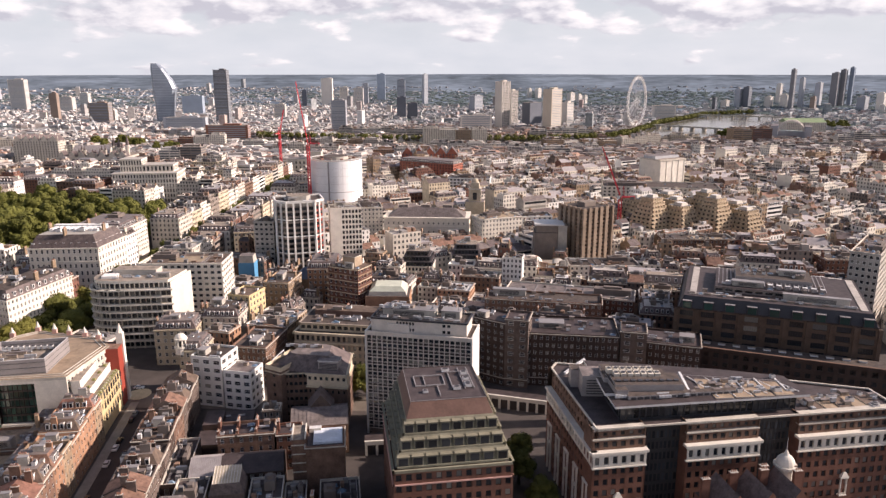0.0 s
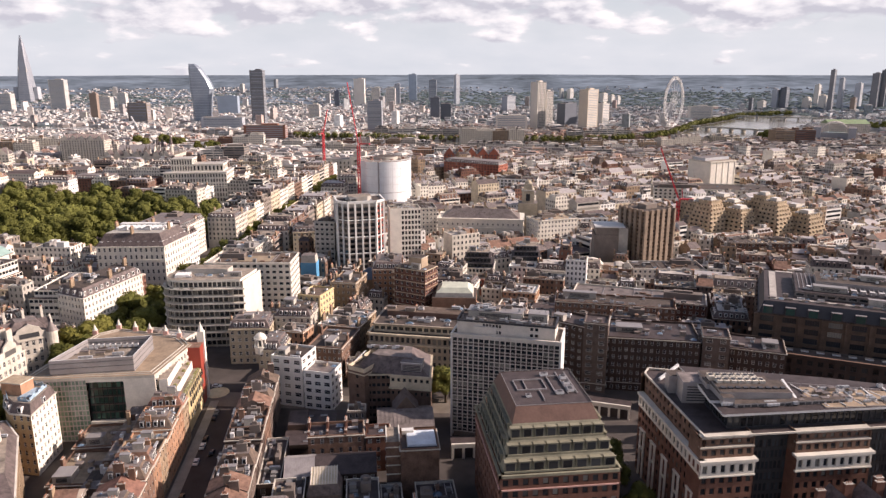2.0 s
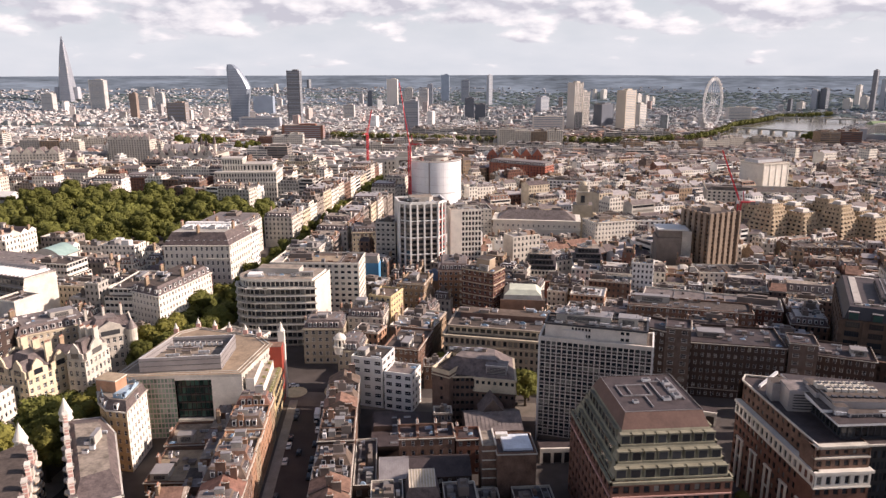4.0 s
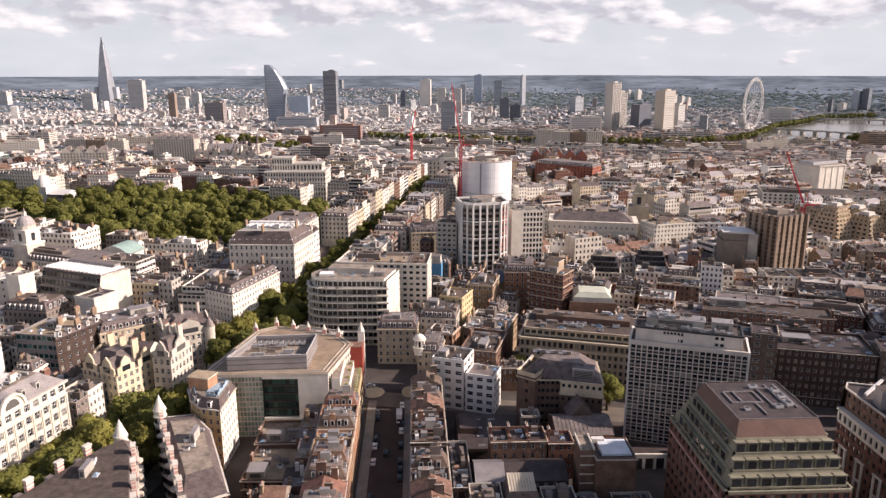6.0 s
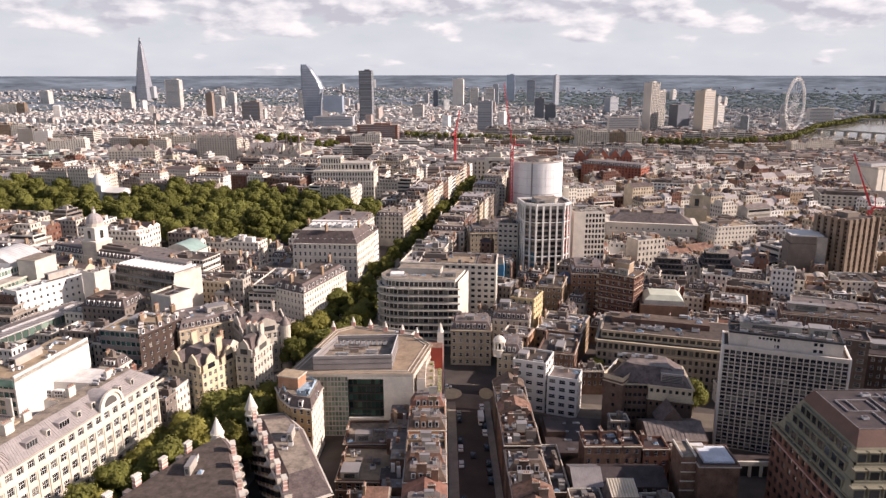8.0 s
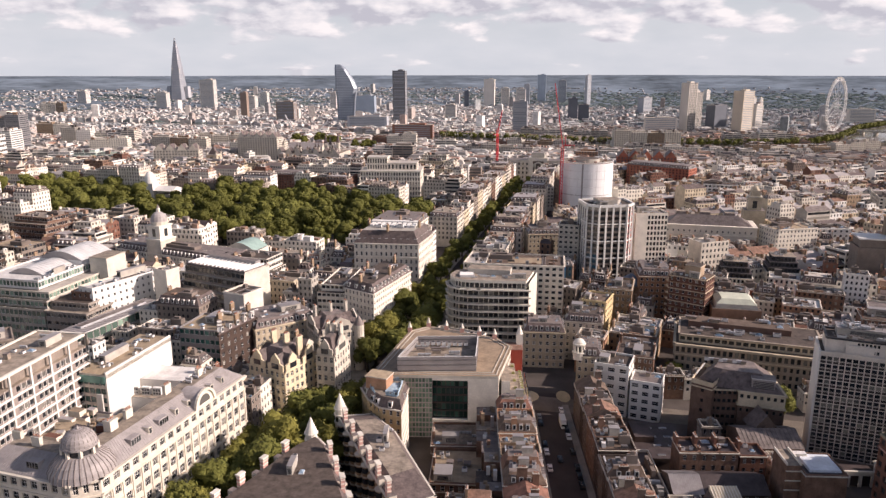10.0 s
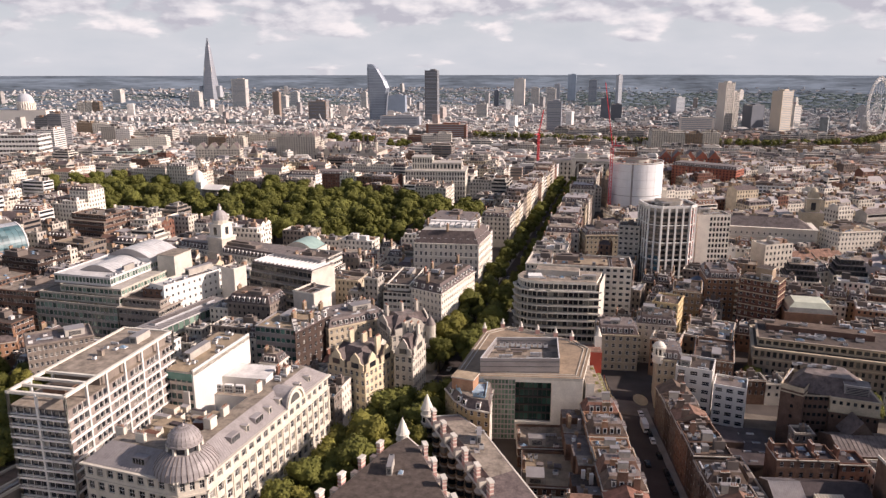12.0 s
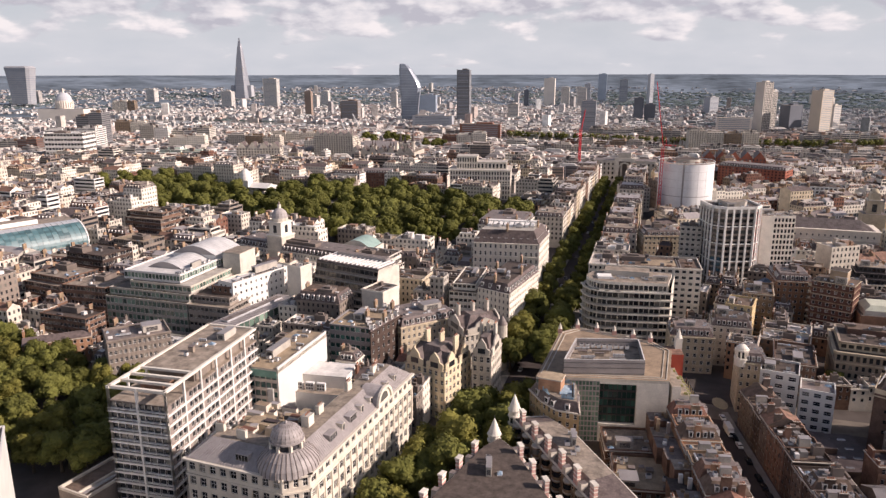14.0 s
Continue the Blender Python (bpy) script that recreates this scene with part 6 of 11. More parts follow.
def teal_block():
    x, y, w, d, ang = own(*front((-260, 258.5), (-245.5, 255.5), 40), 1)
    t = thing("office_block", "teal glass office with a blank white flank wall", "office building", x, y, 0, ang)
    g, panes = Geo(), []
    facade(g, panes, (-w / 2, -d / 2), (w / 2 - 0.6, -d / 2), 0, 28, 6, 8, "panel_warm", 0.9, 0.66, 0.3, 0.2)
    g.box(w / 2 - 0.3, 0, 0, 0.6, d, 30.5, "white_panel")
    blank(g, (w / 2, d / 2), (-w / 2, d / 2), 0, 30, "concrete")
    facade(g, panes, (-w / 2, d / 2), (-w / 2, -d / 2), 0, 28, 14, 8, "concrete", 0.8, 0.6, 0.2, 0.2)
    g.box(0, 0, 28, w, d, 1.6, "stucco", "gravel")
    g.box(-0.3, -d / 2 - 0.1, 26.2, w - 0.6, 0.3, 2.6, "glass_green", bottom=True)
    g.box(w / 2 - 3.2, -d / 2 - 0.4, 0, 2.4, 0.8, 22, "white_panel")
    part("wall", g, t)
    fit_windows(panes, t, "frame", "metal_grey", "pane_teal", True)
    roof_clutter(random.Random(14), t, g, -w / 2 + 1, -d / 2 + 4, w / 2 - 1, d / 2 - 1, 29.6, 16, True)


def gabled(x, y, w, d, ang, h, wall, gables, label, tile="slate", turret=None, group=""):
    """Stone block with steep gables on its fronts and tall chimney stacks."""
    own(x, y, w, d, ang, 1)
    t = thing("house", label, "building", x, y, 0, ang, group)
    g, panes = Geo(), []
    cs = [(-w / 2, -d / 2), (w / 2, -d / 2), (w / 2, d / 2), (-w / 2, d / 2)]
    for k in range(4):
        facade(g, panes, cs[k], cs[(k + 1) % 4], 0, h, max(2, round((w if k % 2 == 0 else d) / 2.8)), max(3, round(h / 3.7)), wall, 0.5, 0.58, 0.3, 0.24)
        band(g, cs[k], cs[(k + 1) % 4], h - 0.4, 0.4, 0.4, wall)
    part("wall", g, t)
    fit_windows(panes, t, "grid", "frame_white", "pane", True)
    r = Geo()
    i = min(w, d) * 0.32
    inn = [(p[0] * (1 - 2 * i / w), p[1] * (1 - 2 * i / d)) for p in cs]
    for k in range(4):
        n = (k + 1) % 4
        r.face([(*cs[k], h), (*cs[n], h), (*inn[n], h + 7), (*inn[k], h + 7)], tile)
    r.face([(*p, h + 7) for p in inn], "lead")
    part("roof", r, t)
    for k, n in enumerate(gables):
        a, b = cs[k], cs[(k + 1) % 4]
        length = math.dist(a, b)
        ux, uy = (b[0] - a[0]) / length, (b[1] - a[1]) / length
        for j in range(n):
            m = length * (j + 0.5) / n
            q = Geo()
            gw = length / n * 0.42
            for out, deep in ((0.15, 0.5),):
                pts = [(-gw, h), (gw, h), (gw, h + 2.6), (gw * 0.6, h + 3.2), (gw * 0.5, h + 5), (0, h + 7.2), (-gw * 0.5, h + 5), (-gw * 0.6, h + 3.2), (-gw, h + 2.6)]
                q.solid([(p, -out, z) for p, z in pts] + [(p, deep, z) for p, z in pts],
                        [tuple(range(9))] + [tuple(range(17, 8, -1))] + [(s, (s + 9), (s + 1) % 9 + 9, (s + 1) % 9) for s in range(9)], wall)
            q.box(0, -0.2, h + 0.8, gw * 0.9, 0.12, 2.2, "pane", bottom=True)
            q.solid([(-gw * 0.8, 0.4, h + 2.4), (gw * 0.8, 0.4, h + 2.4), (0, 0.4, h + 6.2), (-gw * 0.8, i, h + 2.4), (gw * 0.8, i, h + 2.4), (0, i, h + 6.2)],
                    [(0, 2, 5, 3), (2, 1, 4, 5)], tile)
            part("gable", q, t, "", pose(a[0] + ux * m, a[1] + uy * m, 0, 0, 0, math.degrees(math.atan2(uy, ux))))
    for px in (-0.36, 0.0, 0.36):
        c = Geo()
        chimney(c, px * w, d * 0.12, h + 3, 1.0, 3.0, 8, 5, wall)
        part("chimney", c, t)
    if turret:
        for px, py in turret:
            q = Geo()
            q.tube(px, py, 0, h + 2.5, 2.4, wall, 14)
            q.tube(px, py, h + 2.5, h + 7, 2.6, "lead", 14, 0.1)
            part("turret", q, t, "round corner turret with a cone roof")
    return t


def turret_rows():
    """Two mansion rows with pink-banded chimneys and white cone turrets where they face each other."""
    # row west of the passage: fronts the avenue
    rng = random.Random(21)
    for poly, cone, stacks in (([(-187, 184), (-143, 184), (-158, 224), (-163, 231), (-169, 224)], (-165, 229.4), 1), ([(-159, 247), (-134, 192), (-123, 199), (-138.5, 237), (-147.5, 249)], (-158.5, 247.4), 2)):
        t = thing("mansion_row", "dark-roofed mansion row with pink-banded chimneys and a white cone turret", "building")
        take(poly)
        g, panes = Geo(), []
        n = len(poly)
        for i in range(n):
            a, b = poly[i], poly[(i + 1) % n]
            facade(g, panes, a, b, 0, 19, max(1, round(math.dist(a, b) / 2.4)), 5, "brick_brown" if i % 2 else "brick_stock", 0.46, 0.6, 0.3, 0.22)
            band(g, a, b, 18.6, 0.5, 0.4, "stone_white")
        part("wall", g, t)
        fit_windows(panes, t, "sash", "frame_white", "pane", True)
        r = Geo()
        cx, cy = sum(p[0] for p in poly) / n, sum(p[1] for p in poly) / n
        k = 0.8 if stacks == 1 else 0.62
        inn = [(cx + (p[0] - cx) * k, cy + (p[1] - cy) * k) for p in poly]
        for i in range(n):
            k = (i + 1) % n
            r.face([(*poly[i], 19), (*poly[k], 19), (*inn[k], 22.0), (*inn[i], 22.0)], "slate")
        r.face([(*p, 22.0) for p in inn], "felt" if stacks == 1 else "felt_light")
        part("roof", r, t)
        for i in range(n):
            a, b = poly[i], poly[(i + 1) % n]
            length = math.dist(a, b)
            if length < 12 or (stacks == 2 and i != 0):
                continue
            m = int(length / 9)
            ang = math.degrees(math.atan2(b[1] - a[1], b[0] - a[0]))
            for j in range(m):
                f = (j + 0.5) / m
                px, py = a[0] + (b[0] - a[0]) * f, a[1] + (b[1] - a[1]) * f
                px, py = px + (cx - px) * 0.07, py + (cy - py) * 0.07
                c = Geo()
                c.box(px, py, 19, 2.2, 1.2, 5.4, "brick_pink", "stone_white", ang)
                for z in (21, 22.4, 23.6):
                    c.box(px, py, z, 2.35, 1.35, 0.35, "stone_white", None, ang, bottom=True)
                c.box(px, py, 24.4, 2.6, 1.6, 0.5, "stone_white", None, ang, bottom=True)
                part("chimney", c, t, "pink brick chimney with white bands")
                d = Geo()
                px2, py2 = px + (b[0] - a[0]) / length * 3.4, py + (b[1] - a[1]) / length * 3.4
                d.box(px2, py2, 19.2, 2.0, 2.2, 2.4, "stone", "lead", ang)
                part("dormer", d, t)
        a, b = (poly[0], poly[1]) if stacks == 2 else (poly[1], poly[2])
        for j in range(8):
            f = (j + 0.6) / 8.4
            q = Geo()
            px, py = a[0] + (b[0] - a[0]) * f, a[1] + (b[1] - a[1]) * f
            q.tube(px, py, 0, 17.6, 1.5, "brick_stock", 8)
            for z in range(5):
                q.tube(px, py, 1.2 + z * 3.6, 2.9 + z * 3.6, 1.56, "pane", 8)
                q.tube(px, py, 3.4 + z * 3.6, 3.8 + z * 3.6, 1.75, "stone", 8)
            part("bay_window", q, t, "rounded bay stack with stone bands")
        c = Geo()
        c.tube(*cone, 0, 22.0, 1.95, "stone_white", 14)
        for z in (16.8, 19.6, 21.8):
            c.tube(*cone, z, z + 0.45, 2.3, "stone_white", 14)
        for i in range(6):
            a = 6.283 * i / 6
            c.box(cone[0] + 1.95 * math.cos(a), cone[1] + 1.95 * math.sin(a), 17.5, 0.2, 0.9, 1.9, "pane", None, i * 60)
        c.tube(*cone, 22.2, 27.6, 2.15, "stone_white", 14, 0.12)
        c.tube(*cone, 27.6, 28.4, 0.12, "metal_dark", 6)
        part("turret", c, t, "round white turret with a cone spire")
        roof = Geo()
        roof_clutter(rng, t, roof, cx - 4, cy - 8, cx + 3, cy + 8, 22.0, 5, True)


def curved_front_block():
    """Pale office with a rounded front corner, ribbon windows and a blank end wall."""
    t = thing("office_block", "pale office with rounded corner, ribbon windows and blank end wall", "office building", -124, 362)
    poly = [(0, 13), (0.7, 8), (2.6, 4.2), (6, 1.6), (10.5, 0.2), (16, -0.4), (41, -1.5), (47, 20), (14, 28), (3, 20)]
    take([(p[0] - 124, p[1] + 362) for p in poly])
    g, panes = Geo(), []
    n = len(poly)
    for i in range(n):
        a, b = poly[i], poly[(i + 1) % n]
        if i == 6:
            blank(g, a, b, 0, 34.5, "stone_white")
            continue
        # greyer stone than the end wall puts the front's shade into its colour
        facade(g, panes, a, b, 0, 30.5, max(1, round(math.dist(a, b) / 2.4)), 8, "stone", 0.93, 0.66, 0.9, 0.2)
        for z in range(8):
            band(g, a, b, 3.6 + z * 3.81, 0.7, 1.0 if i < 6 else 0.3, "stone_white")
        if i < 6:
            for k in range(max(1, round(math.dist(a, b) / 4.8))):
                f = k / max(1, round(math.dist(a, b) / 4.8))
                q = Geo()
                q.box(0, 0, 0, 0.4, 0.5, 30.5, "stone")
                part("column", SHARED.setdefault("curved block column", q.mesh("column")), t, "", pose(a[0] + (b[0] - a[0]) * f, a[1] + (b[1] - a[1]) * f - 0.5, 0))
    part("wall", g, t)
    fit_windows(panes, t, "frame", "frame_dark", "pane", True)
    up, more = Geo(), []
    cx, cy = 22, 10
    ring = [(cx + (p[0] - cx) * 0.93, cy + (p[1] - cy) * 0.9) for p in poly]
    for i in range(n):
        a, b = ring[i], ring[(i + 1) % n]
        facade(up, more, a, b, 30.8, 34.4, max(1, round(math.dist(a, b) / 2.4)), 1, "stone_white", 0.88, 0.74, 0.8, 0.1)
    up.prism(ring, 34.4, 35.2, "stone_white", "felt_light")
    up.box(22, 15, 35.2, 22, 8, 2.8, "concrete", "felt_light", -10)
    up.box(10, 9, 35.2, 7, 6, 1.2, "metal_white", "white_panel")
    part("upper_storey", up, t)
    fit_windows(more, t, "frame", "frame_dark", "pane", True)
    roof_clutter(random.Random(31), t, up, 6, 3, 40, 9, 35.2, 10, True)


def terrace(x, y0, y1, deep, facing, count, walls, seed, label, tall):
    """A street terrace along y: one house after the other."""
    rng = random.Random(seed)
    step = (y1 - y0) / count
    for k in range(count):
        y = y0 + step * (k + 0.5)
        h = tall + rng.uniform(-1.0, 1.2)
        wall = rng.choice(walls)
        mid = x + (deep / 2 if facing < 0 else -deep / 2)
        ang = -90 if facing < 0 else 90
        take(corners(mid, y, deep, step, 0))
        last = house(rng, mid, y, step, deep, ang, h, wall, rng.choice(("flat", "mansard", "gable", "flat")), 0, "terraced_house", label, "house", "terrace of the side street",
              floors=5, bay=step / 3.02, faces="fb", tile=rng.choice(("slate", "tile_brown", "felt_brown", "tile_red") if facing > 0 else ("slate", "felt_brown", "slate", "tile_brown")), single=(facing > 0 or k % 2 == 0))
        if facing > 0:
            rear = Geo()
            rw = rng.uniform(5, 8)
            rear.box(mid - deep / 2 - rw / 2, y, 0, rw, step * rng.uniform(0.55, 0.95), h - rng.uniform(2, 6), "brick_brown", rng.choice(("felt", "felt_light", "lead")))
            for q in range(3):
                rear.box(mid - deep / 2 - rng.uniform(1, rw - 1), y + rng.uniform(-2, 2), h - 7, 1.2, 1.0, rng.uniform(4, 7), rng.choice(("brick_stock", "metal_grey", "brick_brown", "white_panel")))
            rear.v = [(vy - y, -(vx - mid), vz) for vx, vy, vz in rear.v]
            part("rear_range", rear, last, "brown brick rear range with a felt roof")


def banded(a, b, deep, h, floors, label, slab="concrete", pane_mat="pane", steps=(), top="felt_light", bay=2.4, clutter=12, plants=False, name="office_block"):
    """Modern office: pale floor slabs with ribbon glazing between, upper storeys stepped back. steps: (from floor, set-back)."""
    x, y, w, d, ang = front(a, b, deep)
    own(x, y, w, d, ang)
    t = thing(name, label, "office building", x, y, 0, ang)
    g, panes = Geo(), []
    fh = h / floors
    w0, d0, cy = w, d, 0.0
    for i in range(floors):
        for at, back in steps:
            if at == i:
                g.face([(-w0 / 2, cy - d0 / 2, fh * i), (w0 / 2, cy - d0 / 2, fh * i), (w0 / 2, cy + d0 / 2, fh * i), (-w0 / 2, cy + d0 / 2, fh * i)], top)
                if plants:
                    for k in range(int(w0 / 2.2)):
                        g.box(-w0 / 2 + 1.2 + k * 2.2, cy - d0 / 2 + 0.7, fh * i, 1.9, 0.9, 0.9, "concrete", "leaf_yellow", taper=0.8)
                w0, d0, cy = w0 - back * 0.9, d0 - back * 1.4, cy + back * 0.35
        cs = [(-w0 / 2, cy - d0 / 2), (w0 / 2, cy - d0 / 2), (w0 / 2, cy + d0 / 2), (-w0 / 2, cy + d0 / 2)]
        for k in range(4):
            p, q = cs[k], cs[(k + 1) % 4]
            facade(g, panes, p, q, fh * i, fh * (i + 1), max(2, round(math.dist(p, q) / bay)), 1, slab, 0.88, 0.52, 0.3, 0.36)
    g.face([(p[0], p[1], h - 0.5) for p in cs], top)
    for k in range(4):
        p, q = cs[k], cs[(k + 1) % 4]
        g.bar((*p, h), (*q, h), 0.5, slab)
    part("wall", g, t)
    near = math.hypot(x + 80, y) < 420
    fit_windows(panes, t, "frame", "frame_white" if slab != "concrete_dark" else "frame_dark", pane_mat, "few" if near else False)
    rng = random.Random(int(abs(x * 7 + y)))
    plant = Geo()
    roof_clutter(rng, t, plant, -w0 / 2 + 1, cy - d0 / 2 + 1, w0 / 2 - 1, cy + d0 / 2 - 1, h - 0.5, clutter, near)
    if plant.f:
        tagged(part("roof_plant", plant, t), kind="stuff")
    return t


def vault_hall():
    """Barrel-vaulted teal glass office with dark blue glazing below."""
    x, y, w, d, ang = own(*front((-509, 412), (-459, 486), 36))
    t = thing("glass_hall", "barrel-vaulted teal glass office above blue glazing", "office building", x, y, 0, ang)
    g, panes = Geo(), []
    facade(g, panes, (-w / 2, -d / 2), (w / 2, -d / 2), 0, 18, 12, 4, "concrete", 0.86, 0.8, 0.3, 0.1)
    facade(g, panes, (w / 2, -d / 2), (w / 2, d / 2), 0, 18, 6, 4, "concrete", 0.86, 0.8, 0.3, 0.1)
    part("wall", g, t)
    fit_windows(panes, t, "frame", "metal_grey", "pane_blue", False)
    v = Geo()
    n = 12
    arc = [(-d / 2 + d * 0.5 * (1 - math.cos(math.pi * i / n / 2)), 18 + 15 * math.sin(math.pi * i / n / 2)) for i in range(n + 1)]
    for i in range(n):
        for k in range(24):
            x0, x1 = -w / 2 + w * k / 24, -w / 2 + w * (k + 1) / 24 - 0.15
            v.face([(x0, arc[i][0], arc[i][1]), (x1, arc[i][0], arc[i][1]), (x1, arc[i + 1][0], arc[i + 1][1]), (x0, arc[i + 1][0], arc[i + 1][1])], "pane_vault" if i < 9 else "zinc")
    for i in range(n):
        for s in (-w / 2, w / 2):
            v.bar((s, *arc[i]), (s, *arc[i + 1]), 0.9, "metal_white")
    v.face([(w / 2, p, z) for p, z in arc] + [(w / 2, 0, 18)], "concrete")
    v.box(0, d / 4, 0, w, d / 2, 33, "concrete", "felt_light")
    v.box(-6, d / 4, 33, w * 0.6, d * 0.3, 3, "white_panel", "felt_light")
    part("vault", v, t, "pale teal glazed barrel vault")


glass("pane_vault", (0.05, 0.10, 0.11), (0.15, 0.23, 0.24), 0.6, 0.45)


def chapel():
    t = thing("chapel", "white chapel with a tall arched lantern among trees", "church", -436, 752, 0, -14)
    g = Geo()
    g.box(0, 8, 0, 46, 18, 17, "white_panel", "white_panel")
    gable_roof(g, 46, 18, 17, 4, "white_panel", "white_panel")
    g.box(-6, -4, 0, 12, 10, 24, "white_panel", "white_panel")
    g.dome(-6, -4, 24, 6, 12, "white_panel", 14, 5)
    g.box(14, -4, 0, 12, 12, 14, "stone", "slate")
    part("wall", g, t)


def arch_house():
    """Stone block that closes the avenue, with a great arch."""
    t = thing("office_block", "stone block with a great arched portico closing the avenue", "office building", -24, 925, 0, AVENUE)
    own(-24, 940, 70, 40, AVENUE)
    g = Geo()
    for s in (-1, 1):
        g.box(s * 24, 12, 0, 26, 24, 27, "stone", "lead")
        g.box(s * 9, 4, 0, 4, 8, 27, "stone_white", "stone")
        for k in range(5):
            for i in range(4):
                g.box(s * (14 + k * 5), -0.05, 4 + i * 5.6, 1.8, 0.2, 3, "pane_dark", bottom=True)
    g.box(0, 10, 0, 14, 10, 27, "concrete_dark")
    g.box(0, 4, 26, 24, 9, 4, "stone_white", "stone")
    g.box(0, 8, 30, 16, 12, 6, "stone", "lead", taper=0.9)
    n = 12
    for i in range(n):
        a, b = math.pi * i / n, math.pi * (i + 1) / n
        g.bar((7 * math.cos(a), 0.5, 17 + 7 * math.sin(a)), (7 * math.cos(b), 0.5, 17 + 7 * math.sin(b)), 1.6, "stone_white")
    for s in (-4, 4):
        g.tube(s, 3, 0, 22, 1.2, "stone_white", 8)
    part("wall", g, t)


def penthouse_block():
    """Cream corner block with dark mansard, a red brick rooftop box and glass roofs."""
    poly = [(-153, 262), (-149, 252.5), (-144.2, 246.3), (-136.6, 243.8), (-135.6, 262), (-142, 267)]
    take(poly)
    t = thing("corner_block", "cream corner block with a dark mansard and red brick rooftop room", "building")
    g, panes = Geo(), []
    for i in range(6):
        a, b = poly[i], poly[(i + 1) % 6]
        facade(g, panes, a, b, 0, 23, max(1, round(math.dist(a, b) / 2.5)), 7, "stone_white" if i == 3 else "ochre", 0.44, 0.56, 0.3, 0.24)
        band(g, a, b, 22.6, 0.5, 0.4, "stone")
    part("wall", g, t)
    fit_windows(panes, t, "sash", "frame_white", "pane", True)
    m = Geo()
    cx, cy = -140.5, 255
    inn = [(cx + (p[0] - cx) * 0.84, cy + (p[1] - cy) * 0.8) for p in poly]
    for i in range(6):
        k = (i + 1) % 6
        m.face([(*poly[i], 23), (*poly[k], 23), (*inn[k], 26.4), (*inn[i], 26.4)], "slate")
    m.face([(*p, 26.4) for p in inn], "felt_light")
    part("mansard", m, t)
    r = Geo()
    r.box(-145.5, 256.5, 26.4, 8, 6, 4.6, "brick_orange", "gravel", -18)
    r.box(-145.5, 256.5, 30.7, 8.6, 6.6, 0.4, "stone", "gravel", -18, bottom=True)
    part("rooftop_room", r, t, "red brick rooftop room")
    s = Geo()
    for p, q in (((-149.5, 256), (-146.5, 250.5)), ((-142.5, 249.0), (-138.4, 247.4)), ((-138.2, 248), (-137.4, 260)), ((-143, 261.5), (-138, 260.5))):
        for k in range(6):
            f, h = (k + 0.5) / 6, 1.2 + 0.5 * math.sin(k * 2.1)
            u, v = p[0] + (q[0] - p[0]) * f, p[1] + (q[1] - p[1]) * f
            s.box(u, v, 26.4, math.dist(p, q) / 6, 0.15, h, "blue_net", None, math.degrees(math.atan2(q[1] - p[1], q[0] - p[0])))
    s.box(-140.6, 254.5, 26.4, 4.2, 7.5, 0.5, "zinc", "blue_net", -4)
    part("netting", s, t, "pale blue safety netting round the roof")
    for k in range(5):
        d = Geo()
        d.box(0, 0, 0, 1.5, 1.8, 2.2, "frame_white", "lead")
        i = (0, 1, 1, 2, 3)[k]
        f = (0.5, 0.3, 0.75, 0.5, 0.5)[k]
        a, b = poly[i], poly[i + 1]
        px, py = a[0] + (b[0] - a[0]) * f, a[1] + (b[1] - a[1]) * f
        m = part("dormer", d, t, "", pose(px + (cx - px) * 0.1, py + (cy - py) * 0.1, 23.4, 0, 0, math.degrees(math.atan2(b[1] - a[1], b[0] - a[0]))))
        d = Geo()
        d.box(0, -0.92, 0.3, 1.1, 0.05, 1.6, "pane", bottom=True)
        part("window", d, m)


def cupola_tower():
    t = thing("clock_tower", "white stone tower with a lead cupola above a mansarded range", "tower", -311, 462, 0, -24)
    g = Geo()
    g.box(0, 0, 0, 12.5, 12.5, 33, "stone", "stone")
    g.box(0, 0, 32.4, 13.5, 13.5, 0.8, "stone_white", bottom=True)
    g.box(0, 0, 33, 10, 10, 8, "stone_white", "stone")
    for s in range(4):
        g.box(5.0 * math.cos(s * math.pi / 2), 5.0 * math.sin(s * math.pi / 2), 34.5, 0.3, 2.6, 5, "pane_dark", None, s * 90)
    g.box(0, 0, 41, 11.4, 11.4, 0.8, "stone_white", bottom=True)
    part("shaft", g, t)
    c = Geo()
    c.tube(0, 0, 41.8, 44, 5.3, "stone", 12)
    c.dome(0, 0, 44, 5.2, 6.2, "lead_pale", 14, 6)
    c.tube(0, 0, 50.0, 52.4, 1.1, "stone_white", 8)
    c.tube(0, 0, 52.4, 54.6, 1.0, "lead", 8, 0.1)
    part("cupola", c, t, "grey lead cupola with a lantern")
    # copper-roofed hall behind
    own(-262, 482, 24, 20, -14)
    h = thing("hall", "white hall under a curved pale copper-green roof", "building", -262, 482, 0, -14)
    g = Geo()
    g.box(0, 0, 0, 24, 20, 22, "stone_white", "lead")
    n = 10
    pts = [(-11 + 22 * i / n, 22 + 5 * math.sin(math.pi * i / n)) for i in range(n + 1)]
    for i in range(n):
        g.face([(pts[i][0], -9, pts[i][1]), (pts[i + 1][0], -9, pts[i + 1][1]), (pts[i + 1][0], 9, pts[i + 1][1]), (pts[i][0], 9, pts[i][1])], "slate_green")
    g.face([(p, -9, z) for p, z in pts], "stone_white")
    part("wall", g, h)


